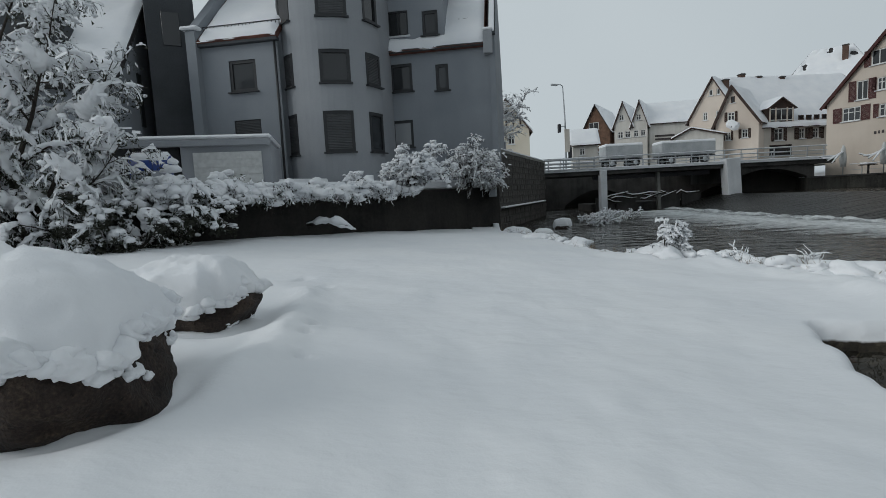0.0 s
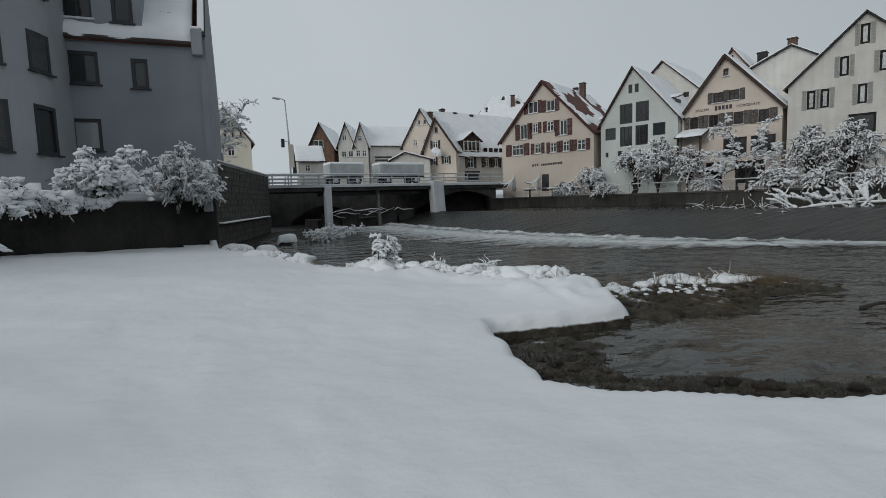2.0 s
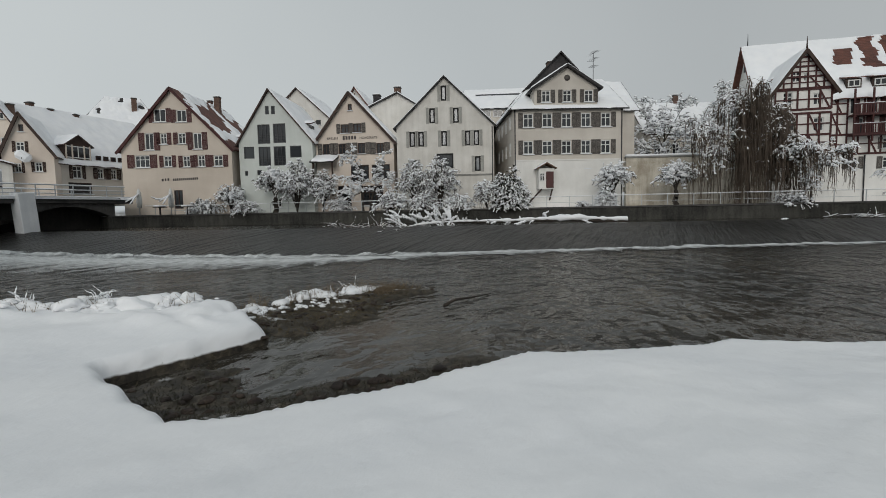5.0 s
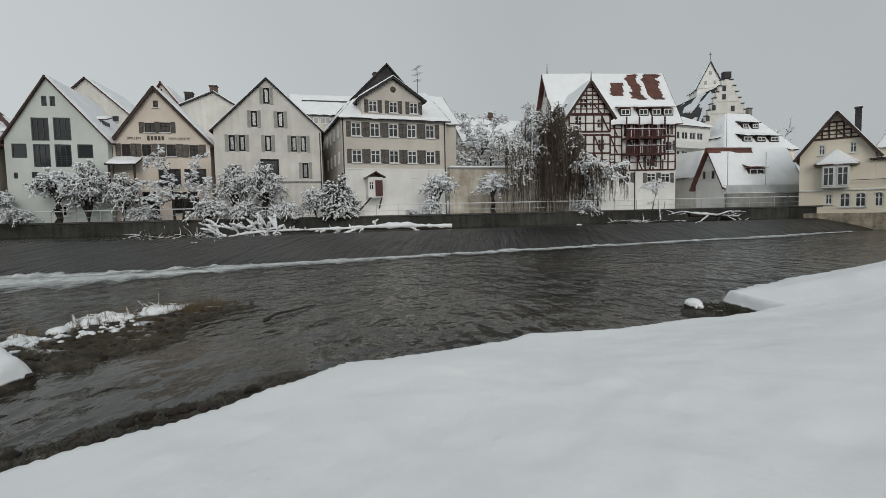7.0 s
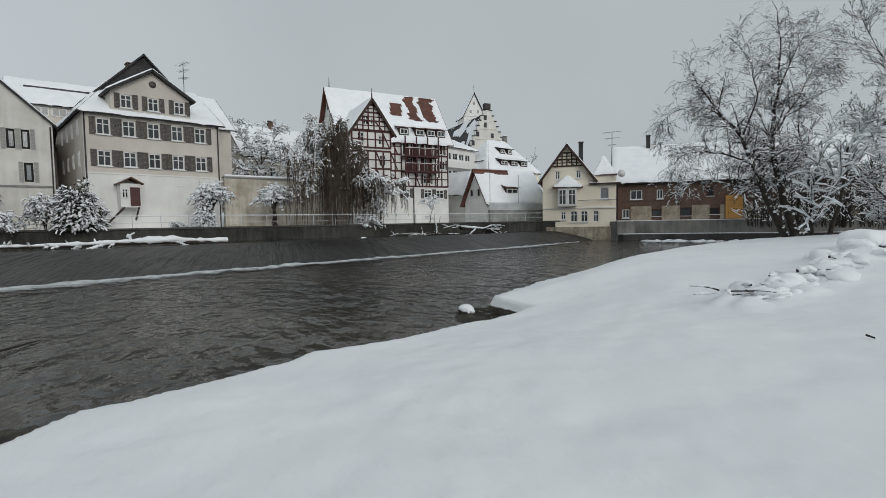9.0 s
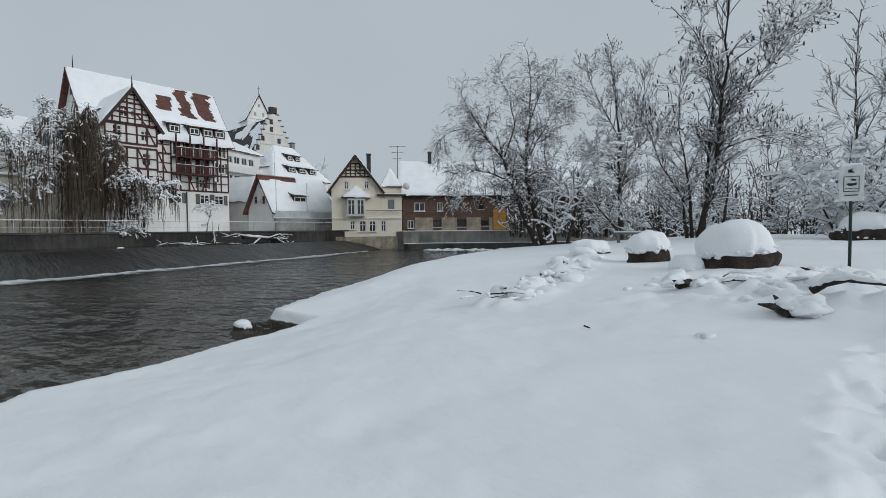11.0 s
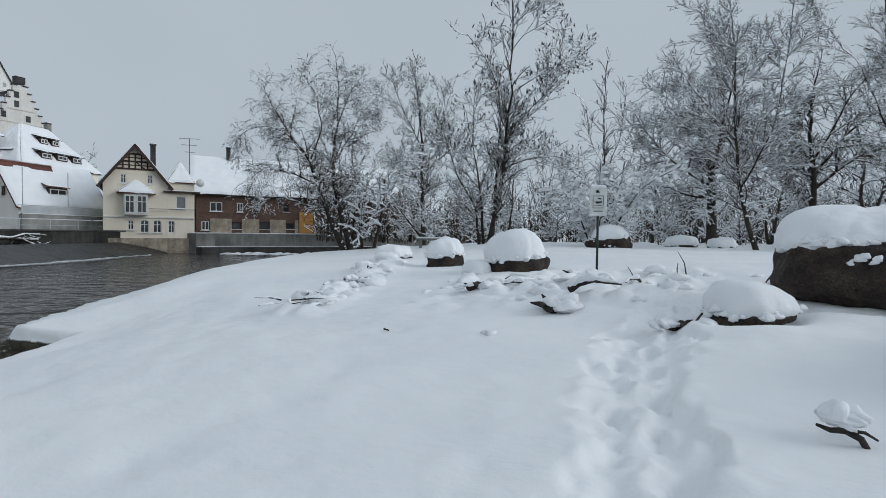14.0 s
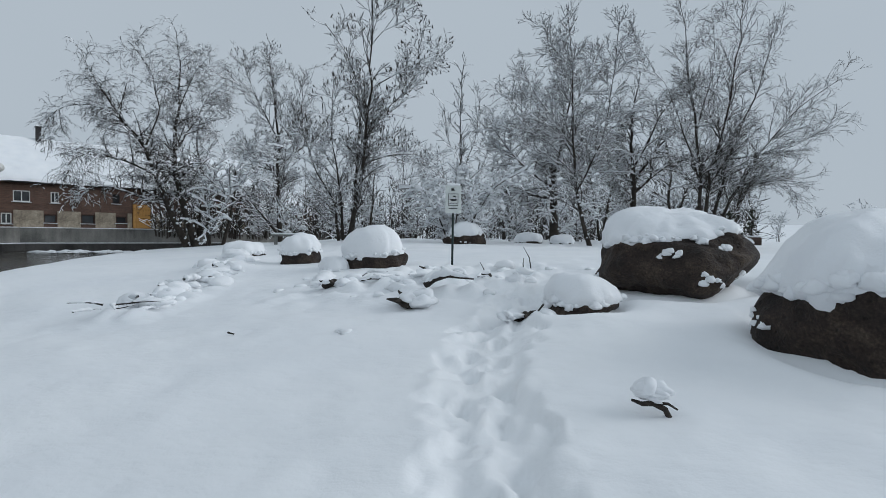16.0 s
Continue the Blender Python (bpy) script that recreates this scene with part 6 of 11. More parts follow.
# long brick barn with rubble base
zb = 2.0
barn_w = []
for x, w in ((-0.6, 1.25), (1.87, 0.65)):
    barn_w.append((x, 5.05, w, 1.05, opt("double")))
barn_w += [(6.9, 5.2, 0.7, 1.0, opt("plain", frame_mat=WOOD_DARK)), (-1.7, 2.95, 0.75, 1.0, opt("double")), (1.5, 3.0, 0.95, 0.8, opt("plain", frame_mat=WOOD_DARK)), (4.5, 3.05, 1.1, 0.9, opt("plain", frame_mat=WOOD_DARK)),
           (7.35, 3.05, 0.95, 0.7, opt("plain", frame_mat=WOOD_DARK)), (12.5, 3.0, 1.0, 0.8, opt("plain", frame_mat=WOOD_DARK))]
barn = eaves_house("barn", (47, -42), 218, zb, -2.6, 21.4, 6.7, 11.0, 11.0, BRICK, TILE_DARK, "long brick barn with rubble base and deep roof snow", barn_w, seed=160, group="", over=0.6, snow=0.25, category="barn")
for x0, x1 in ((-1.2, 1.0), (2.05, 3.9), (5.1, 6.85), (7.9, 8.3), (10.1, 11.9), (13.1, 21.3)):
    box("rubble_base", barn, ((x0 + x1) / 2, -0.03, 0.75), (x1 - x0, 0.1, 2.0), RUBBLE)
box("timber_band", barn, (15.0, -0.04, 3.9), (12.0, 0.08, 0.9), WOOD_DARK)
gate = put("door", box_mesh(1.65, 0.12, 2.5, ORANGE, 0.02), barn, pose(9.2, -0.08, 1.45), "ochre boarded door")
for i in range(6):
    put("board", box_mesh(0.24, 0.04, 2.4, ORANGE, 0.01), gate, pose(-0.68 + 0.272 * i, -0.08, 0))
chimney(barn, 1.0, 5.0, 8.7, 10.3, 0.45, TILE_DARK)
shed = eaves_house("shed", (34.2, -58.5), 218, 2.0, 0, 9, 4.6, 7.4, 7.0, WOOD_BROWN, TILE_DARK, "low wooden shed with snowy roof beyond the trees", seed=165, category="shed", snow=0.25)

# ---- the far embankment ----
QUAY = [(33.4, 47.2), (36.5, 46.5), (40, 37), (43, 20), (45.8, 3), (49, -13), (51.5, -24), (52.4, -31.5), (50.0, -36.5)]
quay = thing("quay_wall", pose(0, 0, 0), "dark wet concrete embankment wall below the houses", "wall", kind="structure")
for (ax, ay), (bx, by) in zip(QUAY, QUAY[1:]):
    ln, an = math.hypot(bx - ax, by - ay), math.degrees(math.atan2(by - ay, bx - ax))
    mid = ((ax + bx) / 2, (ay + by) / 2)
    m = pose(mid[0], mid[1], 0, 0, 0, an)
    seg = put("wall_section", box_mesh(ln + 0.12, 2.6, 3.1, MOSSY, 0.03), quay, m @ pose(0, 1.3, 0.62))
    put("coping", box_mesh(ln + 0.1, 0.5, 0.14, CONCRETE_DARK), seg, pose(0, -1.12, 1.62))
    put("snow", box_mesh(ln + 0.05, 2.3, 0.1, SNOW_FAR, 0.04), seg, pose(0, 0.2, 1.63))
rail = thing("quay_railing", pose(0, 0, 0), "thin steel railing with snow along the embankment", "railing")
for (ax, ay), (bx, by) in zip(QUAY[1:], QUAY[2:]):
    ln, an = math.hypot(bx - ax, by - ay), math.degrees(math.atan2(by - ay, bx - ax))
    m = pose(ax, ay, 2.25, 0, 0, an)
    for zz in (0.45, 0.95):
        put("rail", box_mesh(ln, 0.03, 0.03, METAL), rail, m @ pose(ln / 2, 0.3, zz))
    put("snow", box_mesh(ln, 0.05, 0.035, SNOW_FAR), rail, m @ pose(ln / 2, 0.3, 1.0))
    n = int(ln / 1.9)
    for i in range(n):
        put("post", box_mesh(0.05, 0.05, 1.0, METAL), rail, m @ pose(ln * (i + 0.5) / n, 0.3, 0.5))
# retaining wall and ledge under the barn
BW = [(46.9, -38.6), (47.0, -41.0), (26, -67.5), (10, -88)]
bwall = thing("barn_river_wall", pose(0, 0, 0), "weathered concrete river wall with a snowy ledge", "wall", kind="structure")
for (ax, ay), (bx, by) in zip(BW, BW[1:]):
    ln, an = math.hypot(bx - ax, by - ay), math.degrees(math.atan2(by - ay, bx - ax))
    m = pose((ax + bx) / 2, (ay + by) / 2, 0, 0, 0, an)
    seg = put("wall_section", box_mesh(ln + 0.1, 1.6, 3.4, CONCRETE_OLD, 0.03), bwall, m @ pose(0, 0.8, 0.4))
    put("snow", box_mesh(ln, 0.5, 0.08, SNOW_FAR, 0.03), seg, pose(0, -0.5, 1.74))
    led = put("ledge", box_mesh(ln + 0.05, 0.9, 1.6, CONCRETE_DARK, 0.04), bwall, m @ pose(0, -0.42, -0.15))
    put("snow", box_mesh(ln, 0.7, 0.08, SNOW_FAR, 0.03), led, pose(0, 0, 0.84))


# ---- the grey apartment house on the near bank ----
zb = 3.6
grey = house_root("apartment_house", (0.5, 28.1), 98, zb, "dark grey plastered apartment house with round bay and snowy roofs", "house")
L = lambda z: z - zb
Kg = dict(style="thick", frame_mat=FRAME_DARK, shut=None)
gw_ = [(-2.57, 8.9, 1.25, 1.5, Kg), (-0.28, 8.75, 0.7, 1.4, Kg), (-2.65, 5.85, 1.2, 1.5, dict(Kg, glass=GLASS_PALE))]
holes = [(x - w / 2, L(z) - h / 2, x + w / 2, L(z) + h / 2) for x, z, w, h, o in gw_]
put("wall", facade_mesh("wall", [(-4.6, -0.5), (2.35, -0.5), (2.35, L(10.2)), (-4.6, L(10.2))], holes, PL_GREY, 0.2), grey)
for x, z, w, h, o in gw_:
    window(grey, x, L(z), w, h, **o)
put("wall", box_mesh(0.35, 11.0, 8.1, PL_GREY), grey, pose(2.17, 5.86, L(10.2) - 4.05))
put("wall", box_mesh(13.0, 0.35, 8.1, PL_GREY), grey, pose(-4.2, 11.2, L(10.2) - 4.05))
put("cornice", box_mesh(7.1, 0.35, 0.18, FRAME_DARK, 0.02), grey, pose(-1.1, -0.15, L(10.2) + 0.05))
roof_plane(grey, (-8.5, 5.4, L(16.6)), (2.1, 5.4, L(16.6)), (2.1, -0.35, L(10.25)), (-8.5, -0.35, L(10.25)), TILE_RED, 1.0, 0.25, 0.22, 170)
roof_plane(grey, (-8.5, 5.4, L(16.6)), (2.1, 5.4, L(16.6)), (2.1, 11.3, L(10.25)), (-8.5, 11.3, L(10.25)), TILE_RED, 1.0, 0.25, 0.22, 171)
# gable parapet with its stone shoulder
par = put("gable_parapet", prism_mesh([(0, -0.5), (11.2, -0.5), (11.2, L(10.4)), (5.5, L(17.3)), (0.0, L(10.5))], 0, 0.32, PL_GREY, "gable_parapet"), grey, pose(2.65, -0.1, 0, 0, 0, 90))
put("coping", box_mesh(8.9, 0.4, 0.12, PL_SLATE), grey, pose(2.5, 2.65, L(14.1), 0, -50.2, 90))
put("snow", box_mesh(8.7, 0.3, 0.1, SNOW_FAR, 0.03), grey, pose(2.5, 2.6, L(14.22), 0, -50.2, 90))
put("shoulder_stone", box_mesh(0.5, 0.5, 1.2, PL_GREY_L, 0.04), grey, pose(2.3, -0.15, L(10.3)))
put("snow", box_mesh(0.5, 0.5, 0.14, SNOW_FAR, 0.05), grey, pose(2.3, -0.15, L(10.98)))
# flat-fronted dormer over the right part
dm = put("dormer", facade_mesh("dormer", [(-4.2, L(10.7)), (-0.05, L(10.7)), (-0.05, L(13.9)), (-4.2, L(13.9))], [(-3.2, L(11.15), -2.04, L(12.5)), (-1.25, L(11.05), -0.38, L(12.35))], PL_GREY, 0.2), grey, pose(0, 0.1, 0))
window(grey, -2.62, L(11.83), 1.16, 1.35, "double", FRAME_DARK, GLASS, y=0.1)
window(grey, -0.82, L(11.7), 0.87, 1.3, "thick", FRAME_DARK, GLASS, y=0.1)
put("dormer_cheek", box_mesh(0.2, 4.0, 3.3, PL_GREY), grey, pose(-0.15, 2.4, L(12.2)))
roof_plane(grey, (-4.4, 4.4, L(14.6)), (0.2, 4.4, L(14.6)), (0.2, -0.15, L(14.0)), (-4.4, -0.15, L(14.0)), TILE_RED, 1.0, 0.15, 0.2, 173, None, "dormer_roof")
put("roof_window", box_mesh(0.5, 0.05, 0.35, FRAME_DARK), grey, pose(0.9, 1.2, L(12.15), -48, 0, 0))
# round stair bay
BC, BR = (-5.7, -2.2), 2.6
n = 28
arc = [(BC[0] + BR * math.cos(math.pi * (1 + k / n)), BC[1] + BR * math.sin(math.pi * (1 + k / n))) for k in range(n + 1)]


def curved_wall(z0, z1, skip):
    """One storey of the bay; skip: (first, last, foot, head) of its openings, in steps of the curve."""
    vs, fs = [], []

    def quad(i, a, b):
        j = len(vs)
        (x0, y0), (x1, y1) = arc[i], arc[i + 1]
        vs.extend([(x0, y0, a), (x1, y1, a), (x1, y1, b), (x0, y0, b)])
        fs.append((j, j + 1, j + 2, j + 3))

    for i in range(n):
        hole = [s for s in skip if s[0] <= i < s[1]]
        if hole:
            quad(i, z0, hole[0][2])
            quad(i, hole[0][3], z1)
        else:
            quad(i, z0, z1)
    me = mesh_of("bay_wall", vs, fs, PL_GREY_L, True)
    return put("bay_wall", me, grey)


def bay_window(i0, i1, z0, z1, blind):
    (xa, ya), (xb, yb) = arc[i0], arc[i1]
    w, an = math.hypot(xb - xa, yb - ya), math.degrees(math.atan2(yb - ya, xb - xa))
    m = pose((xa + xb) / 2, (ya + yb) / 2, (z0 + z1) / 2, 0, 0, an)
    fr = put("window", frame_mesh(w, z1 - z0, "thick", FRAME_DARK), grey, m @ pose(0, 0.02, 0))
    put("pane", box_mesh(w - 0.1, 0.02, z1 - z0 - 0.1, GLASS), fr, pose(0, 0.05, 0))
    put("window_sill", box_mesh(w + 0.15, 0.25, 0.07, FRAME_DARK), fr, pose(0, -0.08, -(z1 - z0) / 2 - 0.03))
    if blind:
        put("roller_blind", blind_mesh(w - 0.12, z1 - z0 - 0.1, BLIND), fr, pose(0, -0.02, 0), "closed dark roller blind")
    # dark strip that stands in for the shade under the lintel
    put("blind_box", box_mesh(w - 0.02, 0.2, 0.14, FRAME_DARK), fr, pose(0, 0.06, (z1 - z0) / 2 - 0.09))


FLOORS = [(L(2.2), L(7.1), 4.65, 6.6, (1, 1, 0)), (L(7.1), L(9.95), 7.9, 9.45, (1, 0, 1)), (L(9.95), L(14.2), 10.95, 12.5, (1, 1, 0))]
for a, b, w0, w1, blinds in FLOORS:
    openings = [(6, 10, L(w0), L(w1)), (15, 20, L(w0), L(w1)), (23, 27, L(w0), L(w1))]
    curved_wall(a, b, openings)
    for (i0, i1, z0, z1), bl in zip(openings, blinds):
        bay_window(i0, i1, z0, z1, bl)
put("bay_side", box_mesh(0.3, 2.3, 12.0, PL_GREY_L), grey, pose(-3.27, -1.06, L(8.2)))
put("bay_core", box_mesh(4.2, 3.2, 11.8, FRAME_DARK), grey, pose(BC[0], -1.2, L(8.2)))
put("bay_roof", prism_mesh([(x, y) for x, y in arc], -L(14.35), -L(14.2), PL_SLATE, "bay_roof"), grey, pose(0, 0, 0, 90, 0, 0) @ pose(0, 0, 0, 0, 0, 0))
# left part
lw = [(-9.4, 8.6, 1.4, 1.5, Kg), (-9.38, 6.0, 1.4, 1.0, dict(Kg, style="blind"))]
holes = [(x - w / 2, L(z) - h / 2, x + w / 2, L(z) + h / 2) for x, z, w, h, o in lw]
put("wall", facade_mesh("wall", [(-12.0, -1.5), (-7.5, -1.5), (-7.5, L(10.2)), (-12.0, L(10.2))], holes, PL_GREY, 0.2), grey, pose(0, -4.6, 0))
for x, z, w, h, o in lw:
    window(grey, x, L(z), w, h, y=-4.6, **o)
put("cornice", box_mesh(4.6, 0.3, 0.16, PL_SLATE, 0.02), grey, pose(-9.7, -4.72, L(10.15)))
roof_plane(grey, (-11.5, 1.8, L(16.9)), (-7.4, 1.8, L(16.9)), (-7.4, -4.95, L(10.3)), (-11.5, -4.95, L(10.3)), TILE_RED, 1.0, 0.25, 0.2, 175)
for i in range(22):
    box("snow_guard", grey, (-11.4 + 0.19 * i, -4.4, L(10.98)), (0.03, 0.03, 0.3), METAL_DARK)
box("snow_guard_rail", grey, (-9.4, -4.4, L(11.12)), (4.1, 0.04, 0.04), METAL_DARK)
put("gable_parapet", prism_mesh([(-5.0, -1.5), (1.8, -1.5), (1.8, L(17.5)), (-5.0, L(10.8))], 0, 0.5, PL_GREY, "gable_parapet"), grey, pose(-11.5, 0, 0, 0, 0, 90))
put("snow", box_mesh(0.9, 0.5, 0.16, SNOW_FAR, 0.05), grey, pose(-11.75, -4.9, L(10.95)))
put("gable_end", prism_mesh([(-4.55, -1.5), (1.8, -1.5), (1.8, L(16.75)), (-4.55, L(10.2))], 0, 0.3, PL_GREY, "gable_end"), grey, pose(-7.5, 0, 0, 0, 0, 90))
put("downpipe", tube_mesh([(-7.6, -4.72, L(10.2)), (-7.6, -4.72, -0.8)], 0.06, FRAME_DARK), grey)
put("downpipe", tube_mesh([(-11.9, -4.75, L(10.2)), (-11.9, -4.75, -0.8)], 0.06, FRAME_DARK), grey)

# slate-clad stair tower and the neighbouring steep roof
wing2 = house_root("stair_tower", (-12.9, 25.6), 60, zb, "dark slate-clad stair tower between two grey houses", "house")
put("wall", box_mesh(2.2, 3.0, 15.0, PL_SLATE, 0.02), wing2, pose(-0.2, 1.5, 5.8))
put("window", box_mesh(0.8, 0.08, 1.6, GLASS, 0.01), wing2, pose(-0.2, -0.02, 7.6))
nb = house_root("neighbour_house", (-14.1, 22.0), 347, zb, "grey neighbouring house with steep snowy roof and dark dormer", "house")
put("wall", prism_mesh([(0, -1.5), (7.0, -1.5), (7.0, 11.6), (0.0, 4.6)], 0, 0.4, PL_GREY, "wall"), nb, pose(0, 0, 0))
put("window", box_mesh(0.5, 0.1, 2.6, FRAME_DARK, 0.01), nb, pose(3.4, -0.01, 4.2))
put("wall", box_mesh(0.4, 12.0, 6.0, PL_GREY), nb, pose(0.2, 6.2, 1.5))
roof_plane(nb, (7.2, -0.3, 12.0), (7.2, 12.0, 12.0), (-0.6, 12.0, 4.15), (-0.6, -0.3, 4.15), TILE_DARK, 1.0, 0.25, 0.2, 178)
dormer_nb = put("dormer", prism_mesh([(-1.3, 0), (1.3, 0), (1.3, 1.5), (0.6, 2.1), (-0.6, 2.1), (-1.3, 1.5)], 0, 2.6, PL_SLATE, "dormer"), nb, pose(1.2, 3.4, 5.7, 0, 0, -90))
put("roller_blind", blind_mesh(1.5, 1.3, BLIND), dormer_nb, pose(0, -0.05, 0.85))

# garage with sheet door, carport and recycling bin
ga = thing("garage", pose(-8, 19.5, 3.1, 0, 0, 13), "flat-roofed grey garage with pale door under snow", "garage")
put("wall", box_mesh(3.3, 4.0, 1.9, PL_GREY_L, 0.02), ga, pose(-0.3, 2.0, 0.75))
put("door", box_mesh(2.5, 0.08, 1.4, GARAGE, 0.01), ga, pose(-0.25, -0.05, 0.62))
for k in range(4):
    put("door_rib", box_mesh(2.45, 0.03, 0.012, GARAGE), ga, pose(-0.25, -0.1, 0.15 + 0.3 * k))
put("carport", box_mesh(2.6, 3.6, 1.8, FRAME_DARK, 0.02), ga, pose(-3.35, 2.1, 0.7))
put("fascia", box_mesh(6.1, 0.2, 0.24, PL_GREY_L, 0.02), ga, pose(-1.68, -0.12, 1.68))
put("snow", box_mesh(6.2, 4.2, 0.16, SNOW_FAR, 0.07), ga, pose(-1.68, 1.9, 1.9))
bn = thing("recycling_bin", pose(-9.8, 16.9, 3.0, 0, 0, 25), "large wheeled bin with blue lid under snow", "bin")
put("body", box_mesh(1.2, 0.9, 0.7, PL_GREY_L, 0.06), bn, pose(0, 0, 0.35))
put("lid", tube_mesh([(-0.62, 0, 0.72), (0.62, 0, 0.72)], 0.46, BLUE, 20), bn, pose(0, 0, 0))
put("snow", tube_mesh([(-0.6, 0, 0.88), (-0.5, 0, 0.92), (0.5, 0, 0.92), (0.6, 0, 0.86)], [0.2, 0.38, 0.38, 0.22], SNOW, 16), bn)

# ---- near-bank river walls ----
nw = thing("bank_wall", pose(0, 0, 0), "dark old river wall under snowy shrubs", "wall", kind="structure")
for (ax, ay), (bx, by), z1 in (((-14, 10.5), (-8.5, 15.5), 2.7), ((-8.5, 15.5), (3.2, 30), 2.65), ((-30, 2), (-14, 10.5), 2.7)):
    ln, an = math.hypot(bx - ax, by - ay), math.degrees(math.atan2(by - ay, bx - ax))
    m = pose((ax + bx) / 2, (ay + by) / 2, 0, 0, 0, an)
    put("wall_section", box_mesh(ln + 0.3, 1.6, z1 + 1.2, DARKWALL, 0.05), nw, m @ pose(0, 0.78, (z1 - 1.2) / 2))
    put("earth", box_mesh(ln + 0.3, 2.2, 0.5, SNOW, 0.1), nw, m @ pose(0, 1.3, z1 + 0.22))
sw = thing("abutment_wall", pose(3.2, 30, 0, 0, 0, math.degrees(math.atan2(16, 5.8))), "old stone abutment wall leading to the bridge", "wall", kind="structure")
put("masonry", box_mesh(17.2, 1.4, 6.0, STONEWALL, 0.04), sw, pose(8.5, 0.7, 1.75))
put("coping", box_mesh(17.3, 0.6, 0.16, CONCRETE), sw, pose(8.5, 0.25, 4.83))
put("snow", box_mesh(17.2, 0.55, 0.12, SNOW, 0.05), sw, pose(8.5, 0.25, 4.96))
box("snowy_ledge", sw, (8.0, -0.15, 1.4), (15.0, 0.35, 0.1), SNOW, 0.04)
rnd = random.Random(5)
k = 0
for row in range(14):
    x = -0.05 + (0.3 if row % 2 else 0.0)
    while x < 16.6:
        w = rnd.uniform(0.5, 1.0)
        put("stone", box_mesh(round(w - 0.04, 1), 0.1, rnd.choice((0.3, 0.34, 0.38)), ROCK_GREY, 0.04), sw, pose(x + w / 2, 0.012 + rnd.random() * 0.025, -0.6 + 0.4 * row + rnd.uniform(-0.02, 0.02), rnd.uniform(-2, 2), rnd.uniform(-2.5, 2.5), rnd.uniform(-2, 2)))
        x += w
        k += 1

# ---- bridge ----
br = thing("bridge", pose(0, 47, 0), "concrete road bridge with steel railings and snow on the deck", "bridge", kind="structure")
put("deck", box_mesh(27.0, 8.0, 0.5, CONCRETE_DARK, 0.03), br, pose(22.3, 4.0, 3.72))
put("edge_beam", box_mesh(27.0, 0.3, 0.2, CONCRETE_PALE, 0.02), br, pose(22.3, -0.1, 3.93))
put("edge_snow", box_mesh(26.9, 0.34, 0.1, SNOW_FAR, 0.03), br, pose(22.3, -0.1, 4.07))
put("deck_snow", box_mesh(26.9, 7.6, 0.12, SNOW_FAR, 0.04), br, pose(22.3, 4.0, 4.04))
put("pier", box_mesh(0.6, 0.8, 4.2, CONCRETE_PALE, 0.04), br, pose(14.5, -0.1, 1.75))
put("pier", box_mesh(1.25, 1.2, 4.5, CONCRETE_PALE, 0.05), br, pose(26.3, -0.05, 2.1, 0, -4, 0))
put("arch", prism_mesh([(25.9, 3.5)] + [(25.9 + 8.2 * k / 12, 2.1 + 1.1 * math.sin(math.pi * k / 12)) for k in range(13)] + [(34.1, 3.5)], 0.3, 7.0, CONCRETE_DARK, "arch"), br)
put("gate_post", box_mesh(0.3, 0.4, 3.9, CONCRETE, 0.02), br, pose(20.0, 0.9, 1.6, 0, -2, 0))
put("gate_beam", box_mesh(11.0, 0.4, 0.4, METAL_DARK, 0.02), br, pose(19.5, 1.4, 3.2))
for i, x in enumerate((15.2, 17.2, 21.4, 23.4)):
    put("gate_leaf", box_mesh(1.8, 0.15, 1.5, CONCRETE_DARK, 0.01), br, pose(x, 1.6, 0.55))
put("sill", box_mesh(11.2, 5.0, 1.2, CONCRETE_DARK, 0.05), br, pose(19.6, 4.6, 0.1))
# dark wall added behind the arch; its colour gives the shade under the bridge
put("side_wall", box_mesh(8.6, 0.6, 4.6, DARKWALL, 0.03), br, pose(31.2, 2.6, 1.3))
old = thing("old_weir_wall", pose(0, 60, 0), "dark old river wall with low arches upstream", "wall", kind="structure")
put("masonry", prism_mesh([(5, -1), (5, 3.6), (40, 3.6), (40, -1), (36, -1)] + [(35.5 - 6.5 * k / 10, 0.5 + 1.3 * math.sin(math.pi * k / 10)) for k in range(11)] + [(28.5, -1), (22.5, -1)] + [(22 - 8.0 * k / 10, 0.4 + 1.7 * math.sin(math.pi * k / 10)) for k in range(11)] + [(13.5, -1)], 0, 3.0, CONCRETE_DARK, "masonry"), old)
# dark wall added to close the low arches; its colour gives their shade
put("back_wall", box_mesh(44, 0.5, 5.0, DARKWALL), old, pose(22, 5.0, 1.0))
rl = thing("bridge_railing", pose(0, 47, 4.05), "steel bridge railing with snow-dusted bars", "railing")
for y0 in (0.0, 7.6):
    for zz in (0.3, 0.6, 1.0):
        put("rail", box_mesh(26.0, 0.05, 0.06, METAL), rl, pose(22.0, y0, zz))
    put("snow", box_mesh(26.0, 0.11, 0.07, SNOW_FAR, 0.02), rl, pose(22.0, y0, 1.06))
    put("snow", box_mesh(26.0, 0.07, 0.04, SNOW_FAR, 0.015), rl, pose(22.0, y0, 0.65))
    for i in range(18):
        put("post", box_mesh(0.07, 0.07, 1.05, METAL), rl, pose(9.2 + 1.5 * i, y0, 0.5))
gr = thing("guard_rail", pose(9.2, 46.7, 4.1), "doubled steel guard rail at the bridge head", "railing")
for zz in (0.2, 0.5, 0.85):
    put("rail", box_mesh(5.0, 0.12, 0.16, METAL, 0.03), gr, pose(2.2, -0.12, zz))
for i in range(4):
    put("post", box_mesh(0.1, 0.12, 1.0, METAL), gr, pose(0.3 + 1.4 * i, 0, 0.5))

